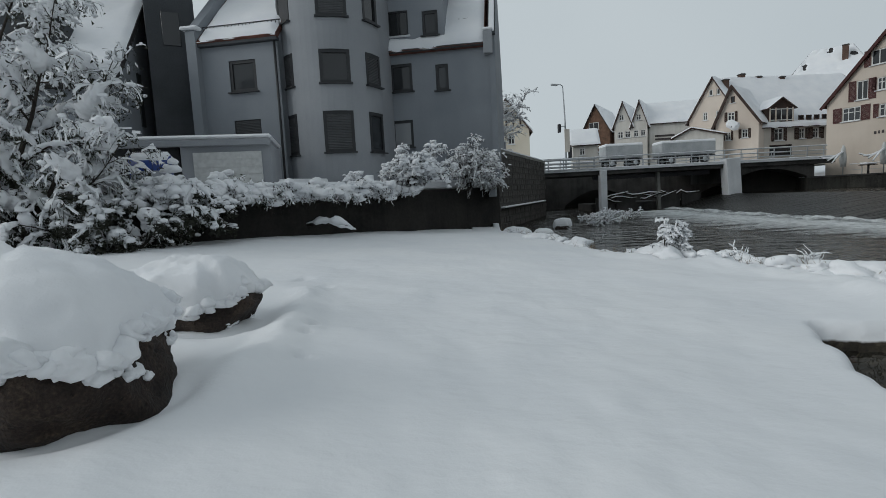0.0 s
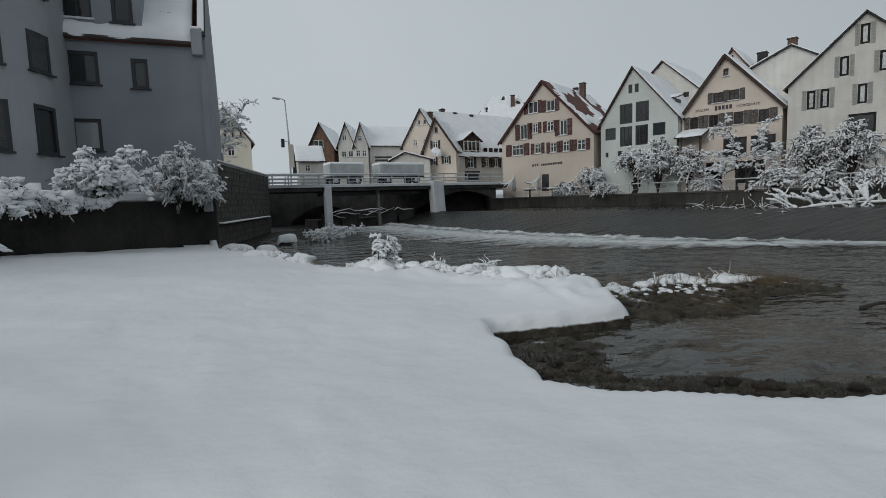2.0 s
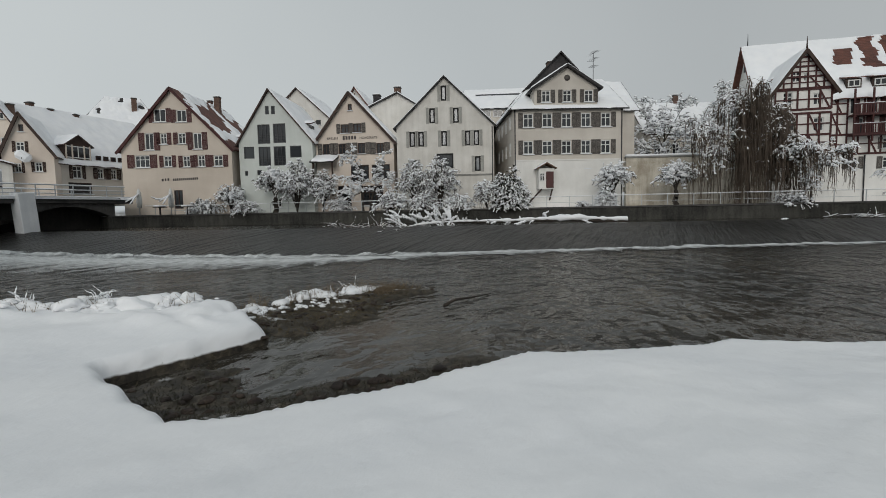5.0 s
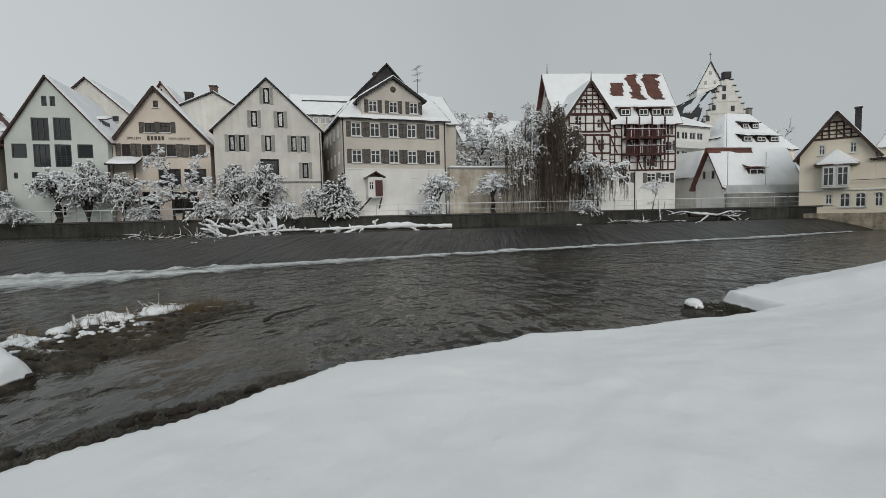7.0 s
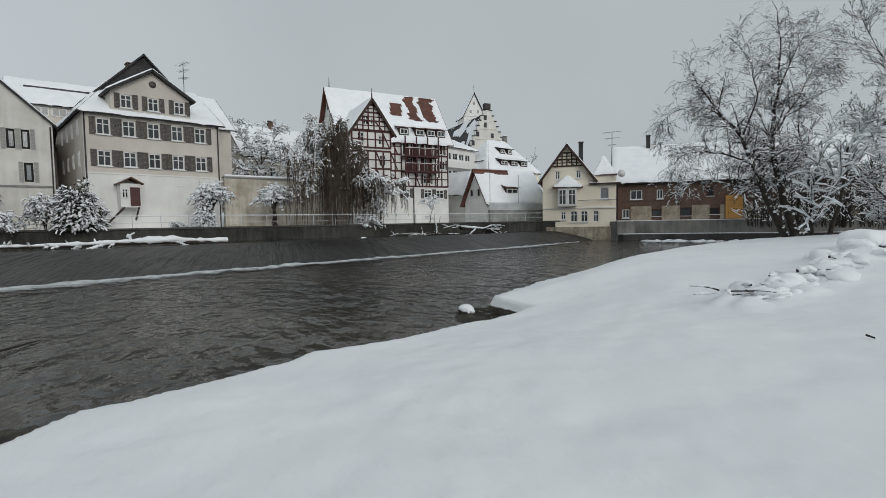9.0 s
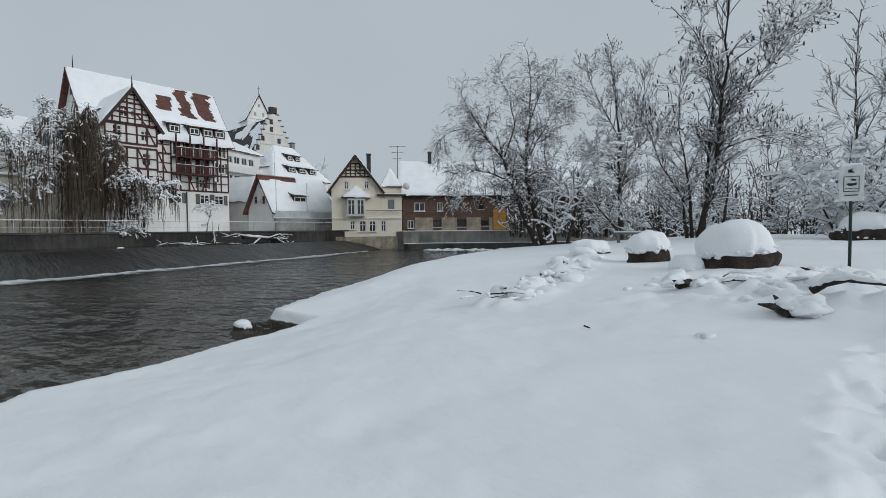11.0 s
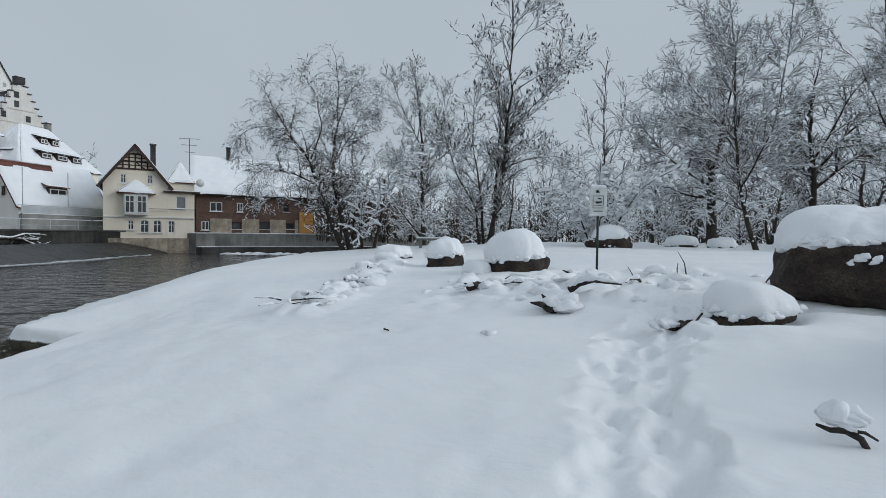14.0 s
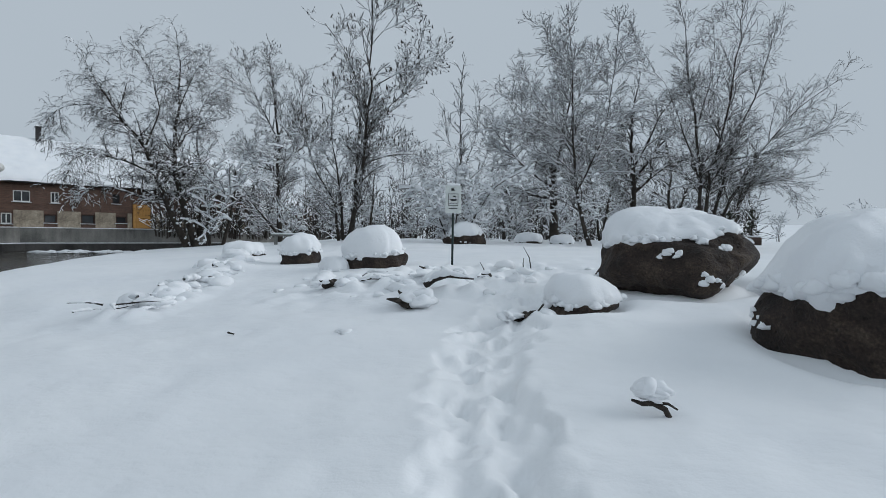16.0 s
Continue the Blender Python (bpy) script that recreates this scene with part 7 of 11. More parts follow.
# debris caught under the bridge
for j in range(9):
    r = random.Random(200 + j)
    x, z = 14.8 + 9.0 * r.random(), 1.0 + 0.5 * r.random()
    pts = [(x, 0.4 + r.random(), z)]
    for s in range(4):
        pts.append((pts[-1][0] + r.uniform(0.3, 0.9), pts[-1][1] + r.uniform(-0.2, 0.2), pts[-1][2] + r.uniform(-0.25, 0.3)))
    lg = thing("driftwood", pose(0, 47, 0), "snow-dusted driftwood jammed under the bridge", "branch", "driftwood under the bridge")
    put("limb", tube_mesh(pts, [0.1, 0.09, 0.08, 0.06, 0.03], BARK, 6), lg)
    put("snow", tube_mesh([(px, py, pz + 0.07) for px, py, pz in pts], [0.06, 0.08, 0.07, 0.05, 0.02], SNOW, 6), lg)


def trailer(x, y, ln, label):
    """A covered flatbed trailer: tarpaulin body on a chassis, wheels, snow on the roof."""
    t = thing("trailer", pose(x, y, 4.1), label, "trailer", "trailers on the bridge")
    put("chassis", box_mesh(ln, 2.0, 0.2, METAL_DARK, 0.02), t, pose(0, 0, 0.75))
    b = put("body", box_mesh(ln, 2.2, 1.25, TARP, 0.08), t, pose(0, 0, 1.5))
    for i in range(int(ln / 0.7)):
        put("strap", box_mesh(0.03, 2.23, 1.255, METAL), b, pose(-ln / 2 + 0.35 + 0.7 * i, 0, 0))
    put("snow", box_mesh(ln + 0.06, 2.24, 0.34, SNOW_FAR, 0.12), b, pose(0, 0, 0.62))
    for sx in (-ln * 0.32, ln * 0.3):
        for sy in (-1.0, 1.0):
            w = put("wheel", tube_mesh([(sx, sy - 0.12, 0.42), (sx, sy + 0.12, 0.42)], 0.42, RUBBER, 18), t)
            put("rim", tube_mesh([(sx, sy - 0.14, 0.42), (sx, sy + 0.14, 0.42)], 0.22, METAL, 12), w)


trailer(17.2, 50.0, 3.6, "tarpaulin-covered trailer with snow on top parked on the bridge")
trailer(23.3, 50.0, 5.2, "longer tarpaulin-covered trailer with snow on top")

lamp = thing("street_lamp", pose(11.9, 50, 4.1), "tall steel street lamp with box and sign on its post", "street lamp")
put("post", tube_mesh([(0, 0, 0), (0.0, 0, 4.5), (-0.15, 0, 8.1)], [0.1, 0.08, 0.05], METAL, 10), lamp)
put("arm", tube_mesh([(-0.15, 0, 8.1), (-0.35, -0.1, 8.22), (-0.75, -0.2, 8.25)], 0.045, METAL, 8), lamp)
put("lantern", box_mesh(0.7, 0.28, 0.16, METAL, 0.05), lamp, pose(-1.0, -0.25, 8.22, 0, 5, 0))
put("sign", box_mesh(0.5, 0.06, 2.2, PL_TAUPE, 0.02), lamp, pose(0.12, -0.15, 2.9))
put("box", box_mesh(0.32, 0.3, 1.3, METAL_DARK, 0.03), lamp, pose(0.4, 0.0, 1.6))
put("signal", box_mesh(0.3, 0.3, 0.8, METAL_DARK, 0.04), lamp, pose(-0.6, -0.1, 4.1))
put("signal_arm", tube_mesh([(-0.6, -0.1, 4.3), (0, 0, 4.3)], 0.04, METAL, 6), lamp)

# ---- houses beyond the bridge ----
FAR = "houses beyond the bridge"
h0 = gable_house("gabled_house", (29.6, 58), 135, 4.6, 0.9, 5.1, 8.6, 2.55, 12.4, 12.0, PL_PINK, TILE_BROWN, "beige gabled house with dark shutters beside the bridge",
                 [(2.62, 11.0, 0.4, 0.7, opt("plain", frame_mat=WOOD_DARK)), (2.45, 9.2, 0.7, 0.95, opt("cross", WOOD_DARK, shut_w=0.25)), (2.15, 7.15, 0.55, 0.9, opt("cross", WOOD_DARK, shut_w=0.22)), (3.8, 7.25, 0.6, 0.9, opt("cross", WOOD_DARK, shut_w=0.25))],
                 seed=180, group=FAR, barge=WOOD_DARK)
put("awning_bracket", tube_mesh([(2.6, -0.2, 3.0), (2.9, -1.4, 3.4)], 0.05, METAL_DARK, 6), h0)
put("awning", box_mesh(1.3, 0.9, 0.9, SNOW_FAR, 0.25), h0, pose(2.9, -0.9, 3.6, 0, 35, 0))
h0s = eaves_house("eaves_house", (32, 55.6), 85, 4.6, 2.3, 16.5, 8.1, 14.2, 12.0, PL_TAUPE, TILE_BROWN, "house with timbered dormer gable and dark shutters over the shop",
                  [(4.35, 7.0, 1.0, 1.3, opt("cross", WOOD_DARK, shut_w=0.35)), (7.0, 7.0, 0.7, 1.1, opt("cross", WOOD_DARK, shut_w=0.5)), (8.6, 7.0, 0.7, 1.1, opt("cross", WOOD_DARK, shut_w=0.5)), (4.6, 5.3, 2.6, 1.2, opt("plain", frame_mat=WOOD_DARK))],
                  seed=184, group=FAR, over=0.5)
dg = dormer(h0s, 4.5, -0.1, 3.75, 2.9, 1.5, 4.0, WOOD_DARK, TILE_BROWN, style="gable", seed=186, rise=1.0)
for x in (-1.3, -0.65, 0.65, 1.3):
    beam(dg, x, 0.0, x, 1.5, PL_PINK, 0.12, -0.06)
beam(h0s, 6.2, 3.6, 10.3, 3.6, WOOD_DARK, 0.3)
for i in range(4):
    window(h0s, 6.8 + 0.9 * i, 4.1, 0.6, 0.5, "plain", WOOD_DARK, sill=False, y=-0.15)
for x, y, z in ((1.5, 5.0, 9.3), (4.3, 6.2, 10.1), (6.2, 6.0, 9.7), (8.8, 5.6, 9.5)):
    chimney(h0s, x, y, 7.5, z, 0.6, BRICK)
h00 = gable_house("gabled_house", (27, 64), 135, 4.8, 3.3, 8.6, 9.6, 5.9, 14.1, 12.0, PL_PINK, TILE_BROWN, "pale gabled house behind the bridge house",
                  [(5.7, 12.5, 0.4, 0.7, opt("plain")), (6.5, 12.5, 0.4, 0.7, opt("plain")), (5.1, 9.9, 0.5, 0.9, opt("cross")), (6.4, 10.0, 0.3, 0.7, opt("plain")), (6.9, 10.0, 0.3, 0.7, opt("plain"))], seed=190, group=FAR)
annex = gable_house("pavilion", (26, 58), 120, 4.6, -0.1, 4.8, 7.3, 1.7, 8.2, 6.0, PL_OFFWHITE, WOOD_DARK, "low pavilion with shallow snowy roof and glass front", [(1.6, 6.2, 0.9, 1.2, opt("double")), (2.9, 6.2, 0.9, 1.2, opt("double"))], seed=194, group=FAR)
hA = gable_house("gabled_house", (27, 80), 120, 5, -0.6, 2.0, 11.8, 0.69, 15.1, 10.0, PL_OFFWHITE, TILE_BROWN, "white twin-gabled house beyond the bridge", [(0.5, 12.8, 0.7, 0.9, opt("cross")), (0.3, 10.2, 0.8, 1.0, opt("cross")), (1.4, 10.2, 0.8, 1.0, opt("cross"))], seed=200, group=FAR)
hB = gable_house("gabled_house", (27, 80), 120, 5, 2.0, 4.2, 11.8, 3.1, 15.0, 11.0, PL_OFFWHITE, TILE_BROWN, "white gabled house joined to its twin", [(3.0, 12.6, 0.7, 0.9, opt("cross")), (2.6, 10.2, 0.7, 1.0, opt("cross")), (3.6, 10.2, 0.7, 1.0, opt("cross"))], seed=204, group=FAR)
hBr = eaves_house("eaves_house", (29.2, 78.8), 100, 5, 2.0, 10.5, 11.6, 14.9, 8.0, PL_OFFWHITE, TILE_BROWN, "long white house front with snowy roof and painted sign", seed=208, group=FAR)
for i in range(2):
    box("sign_bar", hBr, (4.2, -0.03, 4.6 - 0.5 * i), (2.8, 0.05, 0.28), LETTER)
hBrown = gable_house("gabled_house", (27, 82), 120, 5, -5.0, -0.7, 11.5, -2.95, 15.5, 12.0, WOOD_BROWN, TILE_DARK, "brown timber-clad gabled house with snowy roof", [(-3.2, 12.2, 1.6, 1.2, opt("double")), (-3.0, 9.6, 1.2, 1.2, opt("double"))], seed=212, group=FAR)
hS = eaves_house("small_house", (14, 70), 100, 5, 3.4, 6.6, 8.2, 10.3, 6.0, PL_OFFWHITE, TILE_BROWN, "small pale house with snowy roof", [(4.6, 7.2, 0.7, 0.9, opt("cross"))], seed=216, group=FAR)
hS2 = gable_house("small_house", (20.5, 70), 110, 4.6, -2.2, 2.0, 5.9, -1.8, 8.2, 8.0, PL_WHITE, TILE_BROWN, "low white shed roof house by the bridge", seed=219, group=FAR)
hY = gable_house("gabled_house", (8, 56), 95, 4.2, -3.6, 1.35, 9.0, -1.1, 12.3, 10.0, PL_YELLOW, TILE_BROWN, "yellow gabled house with timbered gable behind trees",
                 [(-1.2, 10.8, 0.6, 0.8, opt("plain", frame_mat=WOOD_DARK)), (-0.6, 8.0, 0.7, 1.0, opt("cross")), (-2.0, 8.0, 0.7, 1.0, opt("cross")), (-0.4, 6.0, 0.8, 1.2, opt("cross"))], seed=222, group=FAR)
for k in range(5):
    beam(hY, -2.6 + 0.75 * k, 5.2, -2.6 + 0.75 * k, 6.6, WOOD_DARK, 0.14, -0.04)
kiosk = thing("utility_cabinet", pose(3.8, 38, 4.6), "pale utility cabinet on the abutment", "cabinet")
put("body", box_mesh(1.7, 0.9, 1.4, PL_GREY_L, 0.04), kiosk, pose(0, 0, 0.7))
put("snow", box_mesh(1.7, 0.9, 0.14, SNOW, 0.05), kiosk, pose(0, 0, 1.47))
tower = house_root("tall_roof_house", (60, 66), 130, 6, "steep snowy roof of a tall house over the town", "house", FAR)
put("wall", box_mesh(10, 9, 10.5, PL_OFFWHITE), tower, pose(-9.0, 4.5, 4.0))
roof_plane(tower, (-11.4, 4.5, 14.4), (-6.6, 4.5, 14.4), (-3.5, -0.5, 9.0), (-14.6, -0.5, 9.0), TILE_DARK, 0.62, 0.2, 0.2, 226)
roof_plane(tower, (-11.4, 4.5, 14.4), (-11.4, 4.6, 14.4), (-14.6, 9.5, 9.0), (-14.6, -0.5, 9.0), TILE_DARK, 0.3, 0.2, 0.2, 227)
chimney(tower, -7.4, 2.5, 10.5, 14.0, 0.7)

# cafe terrace in front of the cream house
for i, (x, y) in enumerate(((36.3, 44.0), (37.6, 41.8), (37.2, 45.0))):
    tb = thing("terrace_table", pose(x, y, 2.3), "small terrace table under a cushion of snow", "table", "terrace tables")
    put("tabletop", box_mesh(0.9, 0.9, 0.05, WOOD_DARK, 0.01), tb, pose(0, 0, 0.74))
    put("snow", box_mesh(0.86, 0.86, 0.18, SNOW, 0.08), tb, pose(0, 0, 0.86))
    put("leg", tube_mesh([(0, 0, 0), (0, 0, 0.74)], 0.05, METAL_DARK, 8), tb)
for x, y in ((35.4, 45.6), (37.3, 43.6)):
    pa = thing("folded_parasol", pose(x, y, 2.3, 0, 0, 20), "folded pale terrace parasol loaded with snow", "parasol", "terrace parasols")
    put("pole", tube_mesh([(0, 0, 0), (0, 0, 2.6)], 0.04, METAL, 8), pa)
    put("canopy", tube_mesh([(0, 0, 0.7), (0, 0, 1.4), (0, 0, 2.3), (0, 0, 2.6)], [0.2, 0.28, 0.16, 0.05], GARAGE, 10), pa)
    for k in range(4):
        pts = [(0.1 - 0.15 * k, 0.0, 2.1 - 0.1 * k), (-0.9 - 0.3 * k, 0.1 * k - 0.2, 1.7 - 0.1 * k), (-1.9 - 0.25 * k, 0.2 * k - 0.3, 1.0 + 0.22 * k)]
        put("rib", tube_mesh(pts, 0.03, METAL_DARK, 6), pa)
        put("snow", tube_mesh([(px, py, pz + 0.05) for px, py, pz in pts], [0.07, 0.085, 0.05], SNOW, 8), pa)


# ---- trees and shrubs ----
ICO = {}


def lumps(name, centres, radii, mat, seed, flat=0.7, stretch=None, finer=False):
    """Soft rounded lumps of snow, each a little different, in one mesh."""
    if finer not in ICO:
        bm = bmesh.new()
        bmesh.ops.create_icosphere(bm, subdivisions=1 if finer is None else 3 if finer else 2, radius=1.0)
        bm.verts.ensure_lookup_table()
        ICO[finer] = (np.array([list(v.co) for v in bm.verts]), np.array([[v.index for v in f.verts] for f in bm.faces]))
        bm.free()
    V, F = ICO[finer]
    centres, radii = np.asarray(centres, float), np.asarray(radii, float)[: len(centres)]
    rng = np.random.default_rng(seed)
    ph = rng.random((len(centres), 3)) * 20
    n1 = vnoise(V[None, :, 0] * 1.4 + ph[:, :1], V[None, :, 1] * 1.4 + V[None, :, 2] * 1.7 + ph[:, 1:2], seed)
    n2 = vnoise(V[None, :, 0] * 3.1 + ph[:, :1], V[None, :, 1] * 3.1 + V[None, :, 2] * 2.7 + ph[:, 2:3], seed + 3)
    R = radii[:, None] * (1 + 0.42 * n1 + 0.22 * n2)
    P = V[None] * R[..., None]
    ax = rng.random(len(centres)) * 2 * np.pi
    el = 1 + 0.7 * rng.random(len(centres)) if stretch is None else np.full(len(centres), stretch)
    x, y = P[..., 0] * el[:, None], P[..., 1]
    P = np.stack([x * np.cos(ax)[:, None] - y * np.sin(ax)[:, None], x * np.sin(ax)[:, None] + y * np.cos(ax)[:, None], np.where(P[..., 2] > 0, P[..., 2] * flat, P[..., 2] * flat * 0.55)], -1)
    P += centres[:, None]
    Fx = (F[None] + (np.arange(len(centres)) * len(V))[:, None, None]).reshape(-1, 3)
    return fast_mesh(name, P.reshape(-1, 3), Fx, mat, True)


def tubes_mesh(name, P0, P1, R0, R1, sides, mat):
    """Many short tapered rods in one mesh."""
    P0, P1 = np.asarray(P0, float), np.asarray(P1, float)
    d = P1 - P0
    d /= np.linalg.norm(d, axis=1)[:, None] + 1e-9
    ref = np.where(np.abs(d[:, 2:3]) < 0.9, np.array([[0, 0, 1.0]]), np.array([[1.0, 0, 0]]))
    a = np.cross(d, ref)
    a /= np.linalg.norm(a, axis=1)[:, None]
    b = np.cross(d, a)
    k = np.arange(sides) * 2 * np.pi / sides
    ring = a[:, None] * np.cos(k)[None, :, None] + b[:, None] * np.sin(k)[None, :, None]
    V = np.concatenate([P0[:, None] + ring * np.asarray(R0)[:, None, None], P1[:, None] + ring * np.asarray(R1)[:, None, None]], 1)
    n = len(P0)
    j = np.arange(sides)
    q = np.stack([j, (j + 1) % sides, sides + (j + 1) % sides, sides + j], -1)
    F = (np.arange(n)[:, None, None] * (2 * sides) + q[None]).reshape(-1, 4)
    return fast_mesh(name, V.reshape(-1, 3), F, mat, True)


def snow_on_rods(name, P0, P1, R0, R1, load, mat, rng, steep=0.86, cover=0.85):
    """Snow lying along the upper side of rods: a small ridge on each."""
    P0, P1, R0, R1 = (np.asarray(v, float) for v in (P0, P1, R0, R1))
    d = P1 - P0
    ln = np.linalg.norm(d, axis=1) + 1e-9
    ok = (np.abs(d[:, 2]) / ln < steep) & (rng.random(len(P0)) < cover)
    load = np.broadcast_to(load, len(P0))[ok]
    P0, P1, R0, R1, d, ln = P0[ok], P1[ok], R0[ok], R1[ok], d[ok], ln[ok]
    side = np.stack([-d[:, 1], d[:, 0], 0 * ln], -1)
    side /= np.linalg.norm(side, axis=1)[:, None] + 1e-9
    h = load * (0.6 + 0.8 * rng.random(len(ln)))
    up = np.array([0, 0, 1.0])
    w0, w1 = R0 * 0.9 + h * 0.42, R1 * 0.9 + h * 0.42
    V = np.stack([P0 - side * w0[:, None] + up * (R0 * 0.2)[:, None], P0 + side * w0[:, None] + up * (R0 * 0.2)[:, None], P0 + up * (R0 + h)[:, None],
                  P1 - side * w1[:, None] + up * (R1 * 0.2)[:, None], P1 + side * w1[:, None] + up * (R1 * 0.2)[:, None], P1 + up * (R1 + h)[:, None]], 1)
    q = np.array([[0, 2, 5, 3], [2, 1, 4, 5]])
    F = (np.arange(len(ln))[:, None, None] * 6 + q[None]).reshape(-1, 4)
    return fast_mesh(name, V.reshape(-1, 3), F, mat, True)


def rolls_mesh(name, lines, mat, seed, sides=8, flat=0.8):
    """Uneven rolls of snow lying along lines of points with radii, in one mesh."""
    rng = np.random.default_rng(seed)
    V, F, base = [], [], 0
    for pts, rad in lines:
        P, R = np.array(pts, float), np.array(rad, float)
        n = 4 * (len(P) - 1) + 1
        t, k = np.linspace(0, len(P) - 1, n), np.arange(len(P))
        Q = np.stack([np.interp(t, k, P[:, c]) for c in range(3)], -1)
        q = np.interp(t, k, R) * np.sin(np.pi * np.clip(np.linspace(0.02, 0.98, n), 0, 1)) ** 0.4
        ph = rng.random() * 50
        q = q * (1 + 0.5 * vnoise(t * 2.3 + ph, t * 0, seed) + 0.25 * vnoise(t * 6.0 + ph, t * 0 + 3, seed))
        d = np.gradient(Q, axis=0)
        side = np.stack([-d[:, 1], d[:, 0], 0 * t], -1)
        side /= np.linalg.norm(side, axis=1)[:, None] + 1e-9
        a = np.arange(sides) * 2 * np.pi / sides
        jig = 1 + 0.35 * vnoise(a[None] * 1.3 + ph, t[:, None] * 3.0 + ph, seed + 1)
        ring = side[:, None] * np.cos(a)[None, :, None] + np.array([0, 0, flat]) * np.sin(a)[None, :, None]
        V.append((Q[:, None] + ring * (q[:, None] * jig)[..., None]).reshape(-1, 3))
        i, j = np.meshgrid(np.arange(n - 1), np.arange(sides), indexing="ij")
        jn = (j + 1) % sides
        F.append(np.stack([i * sides + j, i * sides + jn, (i + 1) * sides + jn, (i + 1) * sides + j], -1).reshape(-1, 4) + base)
        base += n * sides
    return fast_mesh(name, np.concatenate(V), np.concatenate(F), mat, True)


def plant(name, meshes, x, y, label, category="tree", group="", rot=0.0, z=None, scale=1.0):
    z = float(ground_z(np.array([x]), np.array([y]), False)[0]) if z is None else z
    t = thing(name, pose(x, y, z, 0, 0, rot) @ Matrix.Diagonal((scale, scale, scale, 1)), label, category, group)
    for k, me in meshes.items():
        put(k, me, t)
    return t


PARK = "snowy trees on the bank"


def sprout(rng, P, R, every, length, splay, up, droop, K, t0, twig_r, share=0.62):
    """Side shoots along lines of points P (n, k, 3) with radii R: their own lines, each an arc that rises or droops."""
    k0 = P.shape[1]
    L = np.linalg.norm(np.diff(P, axis=1), axis=2).sum(1)
    who = np.repeat(np.arange(len(P)), np.maximum(1, np.round(L * (1 - t0) / every + rng.random(len(P)) * 0.8)).astype(int))
    n = len(who)
    t = t0 + (0.995 - t0) * rng.random(n)
    x = t * (k0 - 1)
    j = np.minimum(x.astype(int), k0 - 2)
    f = (x - j)[:, None]
    A, B = P[who, j], P[who, j + 1]
    q, tan = A * (1 - f) + B * f, (B - A) / (np.linalg.norm(B - A, axis=1)[:, None] + 1e-9)
    rad = R[who, j] * (1 - f[:, 0]) + R[who, j + 1] * f[:, 0]
    o = rng.normal(size=(n, 3))
    o -= tan * (o * tan).sum(1)[:, None]
    o /= np.linalg.norm(o, axis=1)[:, None] + 1e-9
    ang = radians(splay) * rng.uniform(0.55, 1.2, n)[:, None]
    d = tan * np.cos(ang) + o * np.sin(ang)
    ln = np.minimum(length * (1.2 - 0.75 * t) * rng.uniform(0.5, 1.3, n), 0.85 * L[who])
    bend = rng.normal(size=(n, 3)) * 0.5
    r0 = np.maximum(np.minimum(rad * share, 0.02 * length), twig_r)
    pts, rr = [q], [r0]
    for i in range(K):
        d = d + bend / K + rng.normal(size=(n, 3)) * 0.1
        d[:, 2] += (up - droop * (i + 1) / K * 2) / K
        d /= np.linalg.norm(d, axis=1)[:, None]
        q = q + d * (ln / K)[:, None]
        pts.append(q)
        rr.append(np.maximum(r0 * (1 - 0.75 * (i + 1) / K), twig_r * 0.7))
    return np.stack(pts, 1), np.stack(rr, 1)


def limbs_of(rng, guides, depth):
    """The main stems and limbs: each guide is its foot's radius and places (x, z) in the tree's broad plane; they wander out of that plane, and a limb starts on the stem that bears it."""
    K = 16
    lines, radii = [], []
    for r0, *pts in guides:
        C = np.array([(x, 0.0, z) for x, z in pts], float)
        s = np.r_[0, np.cumsum(np.linalg.norm(np.diff(C, axis=0), axis=1))]
        t = np.linspace(0, s[-1], K)
        Q = np.stack([np.interp(t, s, C[:, c]) for c in range(3)], -1)
        for k in range(3):
            Q[1:-1] = Q[:-2] * 0.25 + Q[1:-1] * 0.5 + Q[2:] * 0.25
        f = t / s[-1]
        Q[:, 1] = rng.normal() * depth * s[-1] * f ** 1.3
        Q += np.stack([vnoise(t * 1.1 + rng.random() * 90, t * 0, 3), vnoise(t * 1.1 + rng.random() * 90, t * 0, 4), 0 * t], -1) * 0.05 * np.minimum(s[-1], 6) * (f * (1.2 - f))[:, None]
        if lines and pts[0][1] > 0.7:
            all_p, all_r = np.concatenate(lines), np.concatenate(radii)
            i = np.argmin(np.hypot(all_p[:, 0] - Q[0, 0], all_p[:, 2] - Q[0, 2]))
            Q += (all_p[i] - Q[0]) * ((1 - f) ** 2)[:, None] + np.array([0, all_p[i, 1], 0]) * (1 - (1 - f) ** 2)[:, None]
            r0 = min(r0, all_r[i] * 0.9)
        lines.append(Q)
        radii.append(np.maximum(r0 * 0.8 * (1 - 0.97 * f ** 0.62), 0.012))
    return np.stack(lines), np.stack(radii)


def rods_of(P, R):
    return P[:, :-1].reshape(-1, 3), P[:, 1:].reshape(-1, 3), R[:, :-1].ravel(), R[:, 1:].ravel()


